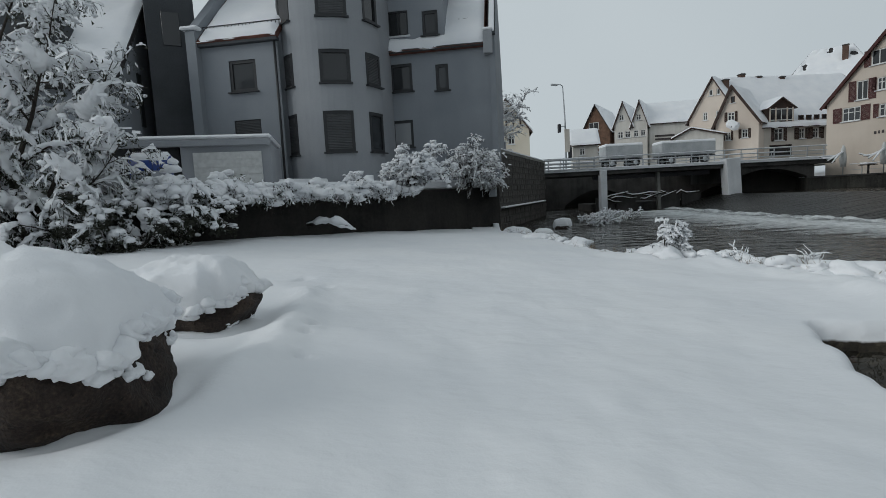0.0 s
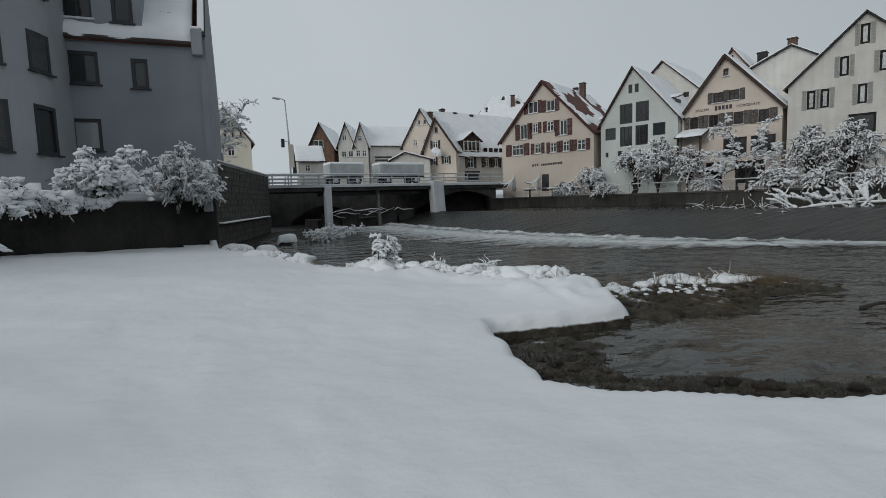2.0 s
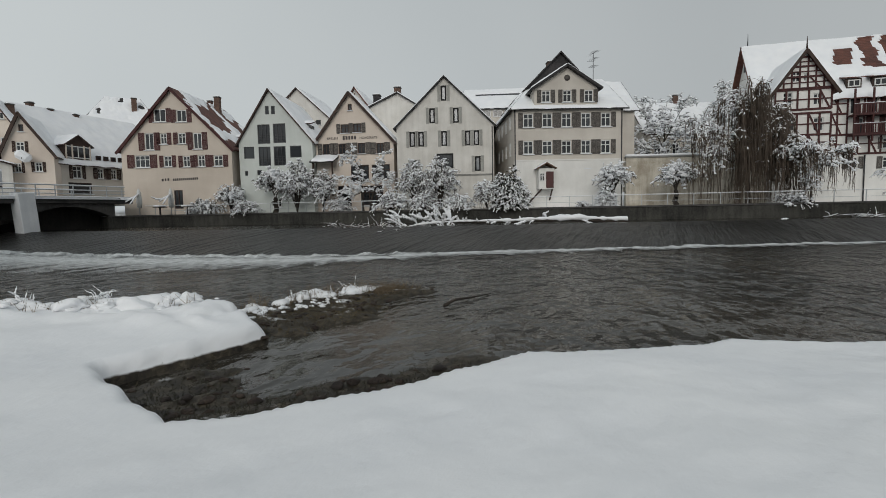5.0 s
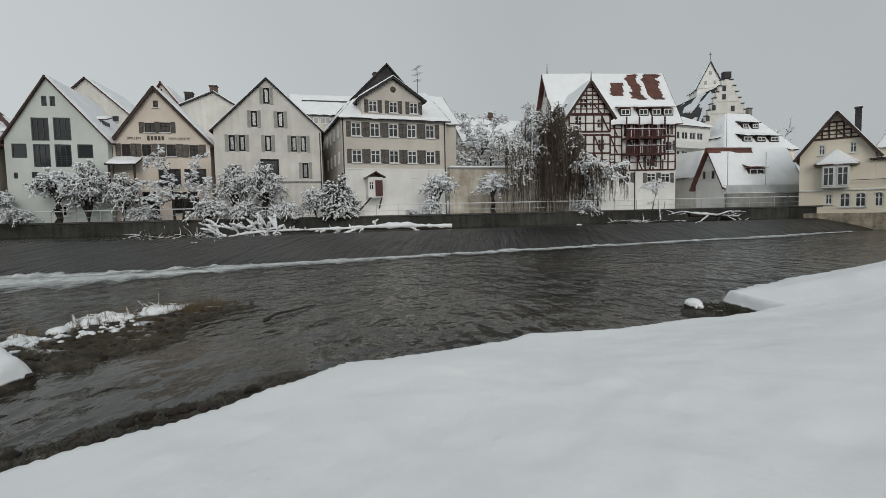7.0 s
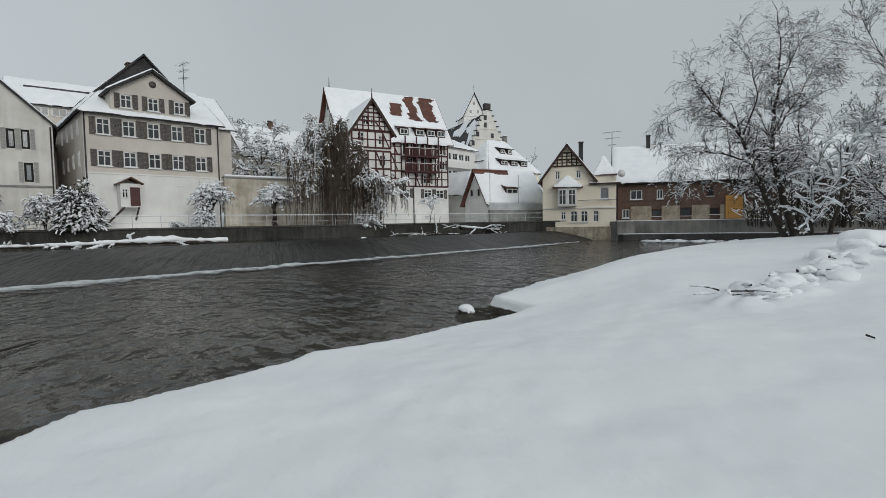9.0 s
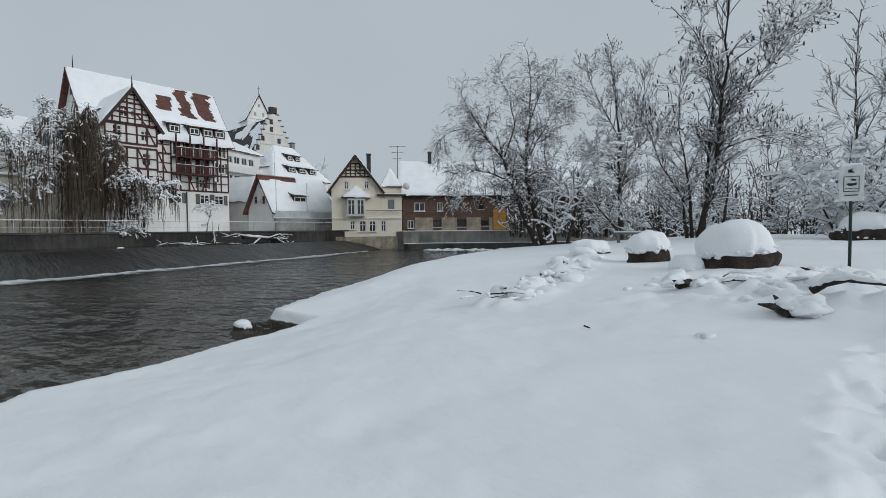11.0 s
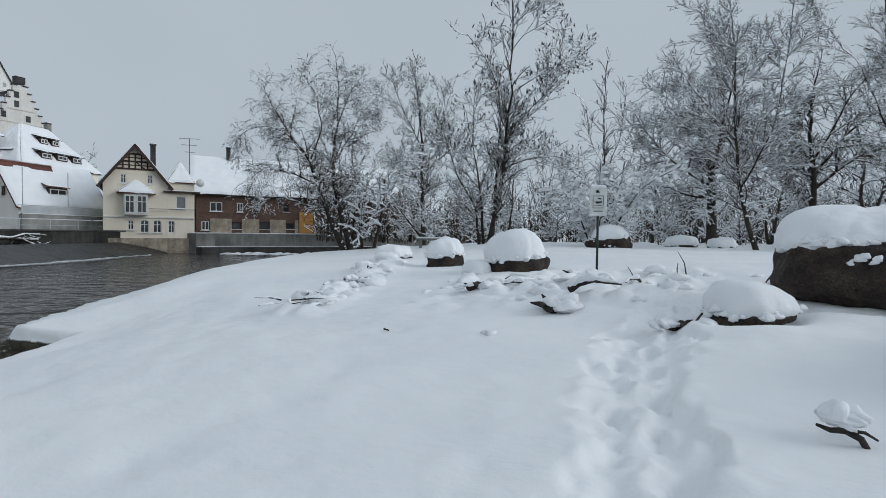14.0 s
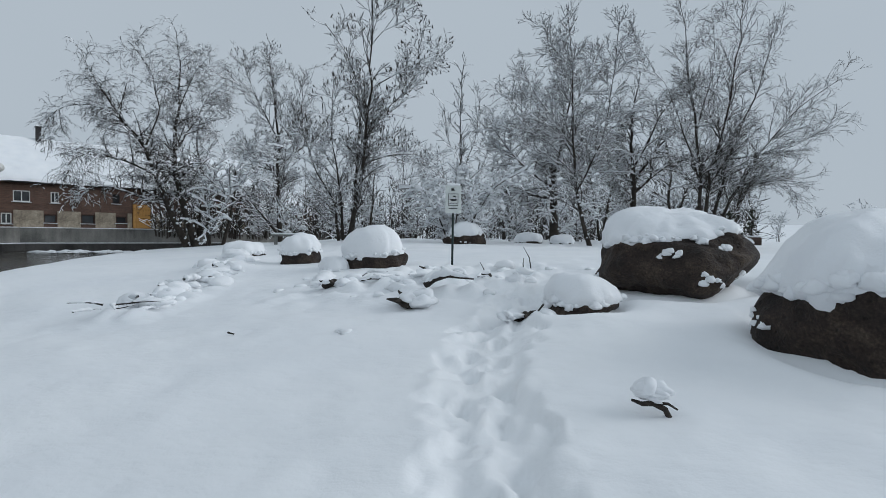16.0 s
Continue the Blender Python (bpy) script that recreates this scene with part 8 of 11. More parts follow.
def grown_tree(seed, guides, orders, twig_r=0.006, load=0.03, cover=0.9, depth=0.3, clumps=0, clump_r=(0.05, 0.12), tips=0, mat=None, plaster=0.0, snow_mat=None, fine=0.75):
    """The meshes of a bare winter tree grown on its limbs: trunk, crown of finer and finer arcs, the snow along them, and seed heads at the tips."""
    rng = np.random.default_rng(seed)
    P, R = limbs_of(rng, guides, depth)
    snow_mat = snow_mat or SNOW
    out = {"trunk": tubes_mesh("trunk", *rods_of(P, R), 9, BARK)}
    rods, last, frost = [], None, [(*rods_of(P, R), load * 1.5, cover)]
    for k, spec in enumerate(orders):
        P, R = sprout(rng, P, R, *spec, twig_r)
        rods.append(rods_of(P, R))
        frost.append((*rods_of(P, R), load * (1.2, 0.9, 0.65)[min(k, 2)], cover if k < 2 else cover * fine))
        last = P
    S, E, A, B = (np.concatenate(v) for v in zip(*rods))
    out["crown"] = tubes_mesh("crown", S, E, A, B, 3, mat or TWIG)
    F = [np.concatenate([f[i] for f in frost]) for i in range(4)]
    h = np.concatenate([np.full(len(f[0]), f[4]) for f in frost])
    c = np.concatenate([np.full(len(f[0]), f[5]) for f in frost])
    out["frost"] = snow_on_rods("frost", *F, h, snow_mat, rng, 0.9, c)
    if plaster:
        # snow blown on to one side of the leaning stems
        T0, T1, r0, r1 = frost[0][:4]
        k = rng.integers(0, len(T0), int(260 * plaster))
        f = rng.random(len(k))[:, None]
        C = T0[k] * (1 - f) + T1[k] * f
        a = rng.normal(0.3, 0.6, len(k))
        C = C + np.stack([np.cos(a), -np.abs(np.sin(a)) - 0.3, 0 * a], -1) * (r0[k] * 0.85)[:, None]
        keep = r0[k] > 0.07
        C, rr = C[keep], (0.03 + 0.07 * rng.random(len(k)) ** 2)[keep]
        out["clinging_snow"] = lumps("clinging_snow", C, rr, snow_mat, seed, 1.1, 1.0, None)
    if clumps:
        k = rng.choice(len(S), clumps)
        out["clumped_snow"] = lumps("clumped_snow", S[k] * 0.5 + E[k] * 0.5 + np.array([0, 0, 0.03]), clump_r[0] + (clump_r[1] - clump_r[0]) * rng.random(clumps) ** 2, snow_mat, seed, 0.7, None, None)
    if tips:
        e = last[rng.choice(len(last), tips), -1]
        e = e[e[:, 2] > 0.35 * e[:, 2].max()]
        d = rng.normal(size=e.shape) * 0.35 + np.array([0, 0, 1.0])
        out["seed"] = tubes_mesh("seed", e - d * 0.03, e + d * rng.uniform(0.06, 0.13, len(e))[:, None], np.full(len(e), 0.032), np.full(len(e), 0.014), 5, BARK)
    return out


def random_guides(seed, height, stems, spread, limbs=5, r0=0.16):
    """Stems and limbs of an ordinary tree of the wood, none of them alike."""
    r = random.Random(seed)
    out = []
    for s in range(stems):
        lean = r.uniform(-1, 1) * spread + (s - (stems - 1) / 2) * spread
        top = height * r.uniform(0.8, 1.0)
        stem = [(0.12 * s, -0.2), (lean * top * 0.25, top * 0.3), (lean * top * 0.65 + r.gauss(0, 0.2), top * 0.65), (lean * top + r.gauss(0, 0.3), top)]
        out.append((r0 * r.uniform(0.7, 1.0), *stem))
        for k in range(limbs):
            f = r.uniform(0.25, 0.75)
            x, z = lean * top * f, top * f
            side = r.choice((-1, 1))
            ln = height * r.uniform(0.18, 0.34)
            out.append((r0 * 0.45, (x, z), (x + side * ln * 0.6, z + ln * 0.45), (x + side * ln * 0.95, z + ln * 1.05)))
    return out


def arch_bush(seed, w, h, stems, orders, twig_r=0.01, load=0.04, cover=0.5, n=300, lump=(0.05, 0.14), trunk=0.0, r0=0.03, tilt=(0.0, 0.0), fine=None, mat=None, snow_mat=None):
    """The meshes of a bush bowed by snow: stems that rise and arch over on all sides, side shoots that hang, and snow in lumps gathered on its boughs."""
    rng = np.random.default_rng(seed)
    snow_mat = snow_mat or SNOW
    K = 8
    az, u = rng.random(stems) * 2 * np.pi, rng.random(stems)
    reach = w * (0.15 + 0.85 * np.sqrt(u)) * rng.uniform(0.8, 1.1, stems)
    hh = (h - trunk) * (1 - 0.45 * (reach / w) ** 2) * rng.uniform(0.6, 1.05, stems)
    q = np.linspace(0, 1, K)
    peak = rng.uniform(0.55, 0.85, stems)[:, None]
    z = trunk + hh[:, None] * (1 - (1 - q[None] / peak) ** 2)
    run = reach[:, None] * q[None] ** 1.3
    bend = rng.normal(size=(stems, 1)) * 0.5 * q[None] ** 2
    P = np.stack([run * np.cos(az[:, None] + bend) + tilt[0] * q[None], run * np.sin(az[:, None] + bend) + tilt[1] * q[None], z], -1)
    P += rng.normal(size=P.shape) * 0.035 * (hh.mean() * q)[None, :, None]
    R = r0 * np.linspace(1.0, 0.35, K)[None] * rng.uniform(0.7, 1.2, stems)[:, None]
    out = {"stemwork": tubes_mesh("stemwork", *rods_of(P, R), 5, BARK)}
    if trunk:
        C = np.stack([[(0.1 * math.sin(2.0 * k), 0.08 * math.cos(3.0 * k), -0.3 + (trunk + 0.35) * k / 5) for k in range(6)]])
        out["trunk"] = tubes_mesh("trunk", *rods_of(C, np.linspace(1.0, 0.7, 6)[None] * r0 * 4), 9, BARK)
    rods, L = [rods_of(P, R)], [P]
    for spec in orders:
        P, R = sprout(rng, P, R, *spec, twig_r)
        rods.append(rods_of(P, R))
        L.append(P)
    S, E, A, B = (np.concatenate(v) for v in zip(*rods[1:]))
    out["crown"] = tubes_mesh("crown", S, E, A, B, 3, mat or TWIG)
    S, E, A, B = (np.concatenate(v) for v in zip(*rods))
    out["frost"] = snow_on_rods("frost", S, E, A, B, load, snow_mat, rng, 0.95, cover)
    # lumps sit on the shoots, thick on some boughs and missing on others
    tips = L[1][:, 1:].reshape(-1, 3)
    g = vnoise(tips[:, 0] * 1.6 / w * 2 + 7, tips[:, 1] * 1.6 / w * 2 + tips[:, 2] * 1.5, seed)
    p = np.clip(g + 0.35, 0.03, 1) * (0.3 + tips[:, 2] / h) ** 1.5
    k = rng.choice(len(tips), n, p=p / p.sum())
    out["clumped_snow"] = lumps("clumped_snow", tips[k] + np.array([0, 0, 0.02]), lump[0] + (lump[1] - lump[0]) * rng.random(n) ** 1.8, snow_mat, seed, 0.85, None, fine)
    return out


def facing(x, y):
    """The turn about z that sets a tree's broad plane square to the bank where the path begins."""
    return math.degrees(math.atan2(0.77 - x, y + 1.43))


def park_tree(name, x, y, label, **kw):
    return plant(name, grown_tree(**kw), x, y, label, group=PARK, rot=facing(x, y))


park_tree("leaning_tree", 19.7, -27.85, "old leaning willow with drooping twigs under snow at the waterline", seed=11, twig_r=0.0065, load=0.03, cover=0.55, fine=0.5, plaster=1.9, depth=0.25, clumps=220,
          guides=[(0.34, (0.15, -0.4), (-0.7, 2.8), (-1.3, 5.0), (-0.85, 7.1), (-0.7, 9.8), (-0.95, 12.1)), (0.32, (-0.2, -0.4), (-1.3, 1.9), (-1.8, 3.75), (-2.5, 5.5), (-3.65, 7.1), (-4.7, 8.3), (-5.2, 10.0)),
                  (0.14, (-2.5, 5.5), (-3.8, 7.2), (-5.2, 7.6), (-6.5, 7.2), (-7.1, 6.1)), (0.13, (-1.75, 3.9), (-3.3, 4.6), (-4.9, 4.75), (-6.2, 3.5)), (0.12, (-1.35, 2.3), (-2.7, 2.6), (-3.85, 3.25), (-5.0, 3.2), (-5.8, 2.4)),
                  (0.15, (-1.2, 5.0), (0.0, 7.2), (0.95, 9.4), (2.1, 9.0)), (0.1, (-0.8, 8.2), (0.2, 10.6), (1.5, 9.8)), (0.13, (-2.4, 5.5), (-1.6, 7.6), (-2.3, 9.8), (-3.0, 10.3))],
          orders=((0.2, 2.3, 62, 0.7, 0.7, 6, 0.22), (0.17, 1.0, 55, 0.2, 0.9, 4, 0.1), (0.2, 0.5, 48, 0.0, 0.7, 2, 0.1)))
park_tree("slim_tree", 19.9, -29.5, "slim crooked tree with dark stem and snow", seed=12, twig_r=0.009, load=0.06, depth=0.15, clumps=90,
          guides=[(0.15, (0.0, -0.3), (-0.15, 3.3), (-0.65, 5.5), (-0.8, 7.2), (-0.1, 8.4), (0.6, 9.1)), (0.06, (-0.65, 5.5), (-1.1, 6.6), (-1.5, 6.8))],
          orders=((0.3, 1.5, 65, 0.3, 0.3, 5, 0.4), (0.16, 0.7, 55, 0.1, 0.3, 3, 0.1), (0.2, 0.35, 45, 0.0, 0.3, 2, 0.1)))
park_tree("slim_tree", 18.8, -29.05, "slim crooked tree bent over with snowy limbs", seed=13, twig_r=0.009, load=0.08, depth=0.12, clumps=140,
          guides=[(0.17, (0.0, -0.3), (0.55, 2.2), (0.85, 5.1), (1.25, 6.2), (2.45, 6.6), (3.6, 6.4)), (0.09, (0.65, 3.7), (1.5, 5.15), (2.6, 5.1)), (0.08, (0.75, 3.4), (1.7, 4.4), (2.8, 4.0))],
          orders=((0.28, 1.5, 60, 0.25, 0.4, 5, 0.35), (0.16, 0.7, 55, 0.1, 0.3, 3, 0.1), (0.2, 0.35, 45, 0.0, 0.3, 2, 0.1)))
park_tree("tree", 18.4, -35.1, "upright bare tree with snow and dark seed heads", seed=14, twig_r=0.009, load=0.045, cover=0.65, tips=420,
          guides=[(0.32, (0.1, -0.4), (0.05, 5.3), (-0.2, 10.0), (-0.7, 14.4)), (0.15, (-0.15, 0.9), (-1.8, 3.0), (-2.6, 4.4)), (0.13, (0.05, 6.9), (1.6, 10.2), (2.55, 13.1)), (0.12, (-0.05, 8.0), (-1.65, 10.7), (-2.4, 12.5)),
                  (0.12, (0.05, 4.9), (-1.6, 6.8), (-2.55, 7.7)), (0.12, (0.05, 5.7), (2.0, 7.4), (3.8, 9.6))],
          orders=((0.28, 2.4, 50, 0.7, 0.1, 5, 0.15), (0.2, 1.1, 48, 0.4, 0.1, 3, 0.1), (0.24, 0.5, 42, 0.3, 0.0, 2, 0.1)))
park_tree("clustered_tree", 9.6, -25.35, "several-stemmed tree with dark seed clusters and snow", seed=15, twig_r=0.0075, load=0.034, cover=0.6, tips=900,
          guides=[(0.19, (0.0, -0.3), (0.7, 3.0), (0.9, 6.3), (1.0, 9.1), (0.7, 11.6)), (0.15, (0.2, -0.3), (0.45, 4.1), (0.6, 6.8), (-0.1, 8.7), (-1.1, 9.8)), (0.13, (-0.4, -0.3), (-0.6, 1.8), (-1.35, 3.0), (-2.0, 5.0)), (0.09, (0.85, 3.8), (2.05, 4.3), (3.5, 4.5), (4.7, 4.0)),
                  (0.09, (0.95, 4.9), (2.3, 6.5), (3.5, 8.4)), (0.08, (1.05, 6.9), (2.7, 8.1), (4.7, 9.5)), (0.07, (1.0, 8.2), (2.0, 10.0), (2.05, 11.4)), (0.12, (-0.2, -0.2), (-0.3, 2.1), (-0.85, 4.6), (-0.7, 6.5))],
          orders=((0.24, 1.9, 50, 0.75, 0.1, 5, 0.12), (0.2, 0.9, 48, 0.4, 0.1, 3, 0.1), (0.23, 0.42, 42, 0.3, 0.0, 2, 0.1)))
park_tree("tree", -0.65, -29.9, "broad dark-trunked tree loaded with snow", seed=17, twig_r=0.008, load=0.05, cover=0.7, clumps=380, plaster=0.5,
          guides=[(0.42, (0.0, -0.4), (-0.15, 2.2), (0.0, 4.0), (-0.75, 5.9), (-1.5, 8.1), (-1.8, 9.9)), (0.25, (-0.05, 3.9), (0.45, 6.5), (0.7, 8.9), (0.0, 11.0)), (0.2, (-0.15, 3.3), (-1.7, 4.2), (-3.1, 5.8), (-4.0, 7.2)),
                  (0.2, (-0.05, 4.0), (1.6, 5.8), (3.0, 7.3)), (0.15, (-0.1, 2.6), (-1.7, 2.8), (-3.2, 3.1)), (0.15, (0.0, 3.1), (1.6, 4.0), (3.4, 4.0)), (0.13, (-0.65, 5.7), (-2.5, 7.5), (-3.2, 8.75))],
          orders=((0.22, 2.2, 60, 0.4, 0.3, 5, 0.16), (0.16, 1.0, 52, 0.2, 0.3, 3, 0.1), (0.19, 0.5, 45, 0.1, 0.2, 2, 0.1)))
park_tree("slim_tree", -2.0, -24.75, "slim tree with a curved foot and snowy twigs", seed=18, twig_r=0.007, load=0.034, cover=0.65, plaster=0.9,
          guides=[(0.15, (0.0, -0.3), (-0.3, 0.6), (-0.65, 1.6), (-0.8, 3.4), (-0.95, 5.9), (-1.1, 8.4), (-1.3, 10.1)), (0.09, (-0.7, 2.3), (0.2, 4.1), (0.75, 6.7), (0.8, 8.75)), (0.08, (-0.85, 4.1), (-2.05, 6.0), (-3.2, 7.8)),
                  (0.07, (-0.95, 6.2), (0.0, 8.1), (0.2, 9.5)), (0.07, (-1.0, 6.9), (-2.0, 8.6), (-2.3, 9.65)), (0.06, (-0.8, 3.1), (-1.6, 3.9), (-2.8, 4.4))],
          orders=((0.18, 1.6, 52, 0.5, 0.1, 5, 0.16), (0.15, 0.75, 48, 0.3, 0.1, 3, 0.1), (0.2, 0.36, 42, 0.2, 0.0, 2, 0.1)))
park_tree("clustered_tree", -7.15, -26.7, "wide many-stemmed tree of long bare twigs", seed=19, twig_r=0.006, load=0.024, depth=0.25, cover=0.5,
          guides=[(0.16, (0.0, -0.3), (-0.15, 3.6), (-0.6, 6.8), (-0.9, 10.0), (-1.3, 11.5)), (0.15, (0.05, -0.3), (0.15, 2.8), (0.9, 6.4), (1.3, 9.6), (1.4, 11.2)), (0.14, (0.15, -0.3), (1.0, 4.3), (2.25, 7.5), (2.85, 10.4)), (0.13, (0.25, -0.2), (1.55, 3.2), (3.3, 6.0), (5.1, 7.35)),
                  (0.1, (-0.1, 2.7), (-1.4, 7.1), (-3.3, 10.2)), (0.11, (0.4, -0.1), (2.05, 3.2), (3.4, 3.1), (3.8, 2.2)), (0.09, (1.25, 3.8), (3.4, 4.4), (4.9, 5.4)), (0.09, (-0.4, 5.2), (0.25, 8.0), (0.2, 10.6))],
          orders=((0.25, 2.3, 42, 0.35, 0.15, 6, 0.2), (0.16, 1.0, 42, 0.2, 0.25, 3, 0.1), (0.24, 0.45, 40, 0.1, 0.1, 2, 0.1)))
# the drooping tree and dark trunk behind the wide one
park_tree("weeping_tree", -5.1, -32.5, "dark-trunked tree with hanging grey twigs behind the boulders", seed=20, twig_r=0.009, load=0.04, cover=0.6, clumps=120,
          guides=[(0.34, (0.0, -0.4), (0.1, 3.8), (-0.2, 7.0), (0.3, 9.6)), (0.16, (0.1, 3.6), (1.8, 6.2), (3.6, 7.2), (5.2, 6.0)), (0.15, (0.05, 4.6), (1.6, 7.6), (2.8, 8.6), (4.0, 8.0)), (0.14, (0.0, 4.2), (-1.6, 6.2), (-2.6, 6.6)), (0.12, (0.1, 2.8), (2.0, 4.6), (4.4, 4.8), (5.6, 3.6))],
          orders=((0.24, 2.4, 55, 0.4, 0.8, 5, 0.15), (0.12, 1.3, 45, 0.0, 1.1, 4, 0.1)))
park_tree("snowy_bush_tree", 4.3, -24.6, "arching shrub white with heavy snow behind the sign", seed=21, twig_r=0.009, load=0.085, clumps=420, clump_r=(0.05, 0.15), depth=0.5,
          guides=[(0.07, (0.1 * k, -0.2), (0.1 * k + 0.35 * (k - 2), 1.5), (0.1 * k + 0.8 * (k - 2), 2.6 + 0.3 * (k % 2)), (0.1 * k + 1.25 * (k - 2), 2.5 + 0.5 * (k % 3))) for k in range(5)],
          orders=((0.16, 1.1, 65, 0.2, 0.5, 5, 0.2), (0.13, 0.5, 55, 0.1, 0.4, 3, 0.1)))
park_tree("tree", 5.6, -36.0, "slender tree with upswept twigs in the wood", seed=22, twig_r=0.011, load=0.04,
          guides=[(0.16, (0.0, -0.3), (0.1, 4.0), (0.0, 7.5), (0.15, 10.4)), (0.08, (0.1, 4.2), (1.0, 6.4), (1.3, 9.0)), (0.08, (0.05, 4.8), (-0.9, 7.0), (-1.1, 9.2)), (0.07, (0.1, 3.2), (1.6, 4.8), (2.2, 6.6))],
          orders=((0.32, 1.9, 38, 0.6, 0.0, 4, 0.2), (0.26, 0.8, 40, 0.4, 0.0, 2, 0.1)))
WOODS = ((0.7, 2.2, 52, 0.5, 0.15, 3, 0.15), (0.6, 1.0, 50, 0.25, 0.15, 2, 0.1))
bg = [grown_tree(31 + k, random_guides(31 + k, 10.0, 1 + k % 2, 0.12, 6 - k % 2, 0.2), WOODS, 0.02, 0.06, 0.6, 0.35) for k in range(4)]
bg_shrub = [grown_tree(41 + k, random_guides(41 + k, 4.0, 4, 0.16, 2, 0.05), ((0.6, 1.3, 60, 0.3, 0.4, 3, 0.1), (0.52, 0.6, 55, 0.1, 0.3, 2, 0.1)), 0.016, 0.07, 0.95, 0.4, clumps=60, clump_r=(0.05, 0.14)) for k in range(2)]
r = random.Random(77)
for i in range(18):
    a = radians(141 + 62 * (i + r.random()) / 18)
    d = r.uniform(38, 58)
    plant("tree", bg[i % 4], 0.8 + d * math.sin(a), -1 + d * math.cos(a), "bare snowy tree in the wood behind the bank", group="wood behind the bank", rot=r.uniform(0, 360), scale=r.uniform(0.7, 1.1), z=1.6)
for i in range(18):
    a = radians(145 + 54 * (i + r.random()) / 18)
    d = r.uniform(30, 46)
    plant("shrub", bg_shrub[i % 2], 0.8 + d * math.sin(a), -1 + d * math.cos(a), "dense leafless shrub bowed with snow", "shrub", "undergrowth behind the bank", rot=r.uniform(0, 360), scale=r.uniform(0.6, 1.2), z=1.6)
for i in range(9):
    a = radians(201 + 31 * (i + r.random()) / 9)
    d = r.uniform(62, 110)
    plant("tree", bg_shrub[i % 2], 0.8 + d * math.sin(a), -1 + d * math.cos(a), "distant snowy bush on the plain", "shrub", "distant bushes", rot=r.uniform(0, 360), scale=r.uniform(0.8, 1.4), z=1.9)
# the tangle of thin stems that closes the wood behind
g = np.random.default_rng(78)
nn = 820
aa, dd = np.radians(g.uniform(141, 202, nn)), g.uniform(44, 64, nn)
hh = g.uniform(1.5, 6.0, nn)
foot = np.stack([0.8 + dd * np.sin(aa), -1 + dd * np.cos(aa), np.full(nn, 1.5)], -1)
lean = g.normal(size=(nn, 3)) * 0.16
TP = np.stack([foot + (lean * (k / 4) ** 1.5 + np.array([0, 0, k / 4])) * hh[:, None] for k in range(5)], 1)
TR = np.stack([np.full(nn, 0.045) * (1 - 0.15 * k) for k in range(5)], 1)
S1, Q1 = sprout(g, TP, TR, 0.36, 1.5, 58, 0.4, 0.2, 3, 0.05, 0.028)
both = [np.concatenate(v) for v in zip(rods_of(TP, TR), rods_of(S1, Q1))]
tagged(new("thicket", tubes_mesh("thicket", *both, 3, TWIG)), "grey tangle of thin stems deep in the wood", "undergrowth", kind="stuff")
tagged(new("thicket_snow", snow_on_rods("thicket_snow", *both, 0.055, SNOW_FAR, g, 0.9, 0.35)), "snow lying on the twigs of the thicket", "snow", kind="stuff")

# shrubs and small trees on the far embankment
BANKV = "snowy shrubs on the embankment"
HANG = ((0.27, 0.8, 62, 0.1, 0.9, 3, 0.25), (0.27, 0.4, 55, -0.1, 0.8, 2, 0.1))
sh_a = arch_bush(41, 2.4, 5.4, 44, HANG, 0.017, 0.065, 0.5, 520, (0.04, 0.12), r0=0.05, mat=BRUSH)
sh_b = arch_bush(42, 1.9, 3.0, 36, HANG, 0.017, 0.065, 0.5, 420, (0.04, 0.12), r0=0.04, mat=BRUSH)
sh_c = arch_bush(43, 2.1, 3.9, 34, HANG, 0.017, 0.07, 0.6, 560, (0.05, 0.15), trunk=1.3, r0=0.06, mat=BRUSH)
sh_d = arch_bush(44, 1.6, 1.5, 34, HANG, 0.016, 0.06, 0.5, 240, (0.04, 0.11), r0=0.03, mat=BRUSH)
KINDS = (("shrub", sh_a, "tall leafless shrub arching under snow", "shrub"), ("shrub", sh_b, "spreading shrub weighed down by snow", "shrub"), ("small_tree", sh_c, "gnarled small tree with snow-laden boughs", "tree"), ("shrub", sh_d, "low bush hanging over the quay under snow", "shrub"))
for i, (x, y, kind, s) in enumerate(((40.0, 41.3, 3, 1.2), (40.4, 38.9, 1, 1.1), (40.2, 36.8, 3, 1.0), (41.3, 34.0, 2, 1.15), (41.6, 31.6, 0, 1.0), (42.6, 29.2, 0, 0.8), (43.0, 27.6, 3, 1.0), (44.6, 20.2, 0, 0.92), (44.7, 17.6, 0, 0.95), (43.4, 22.0, 3, 1.3),
                                    (44.0, 18.9, 3, 1.25), (44.2, 15.7, 3, 1.1), (44.6, 13.0, 1, 0.95), (48.2, 2.43, 2, 1.0), (49.2, -2.65, 2, 1.0), (47.2, 4.9, 3, 0.55))):
    nm, me, lb, cat = KINDS[kind]
    plant(nm, me, x, y, lb, cat, BANKV, rot=i * 47.0, z=2.2 if kind != 3 else 2.0, scale=s)
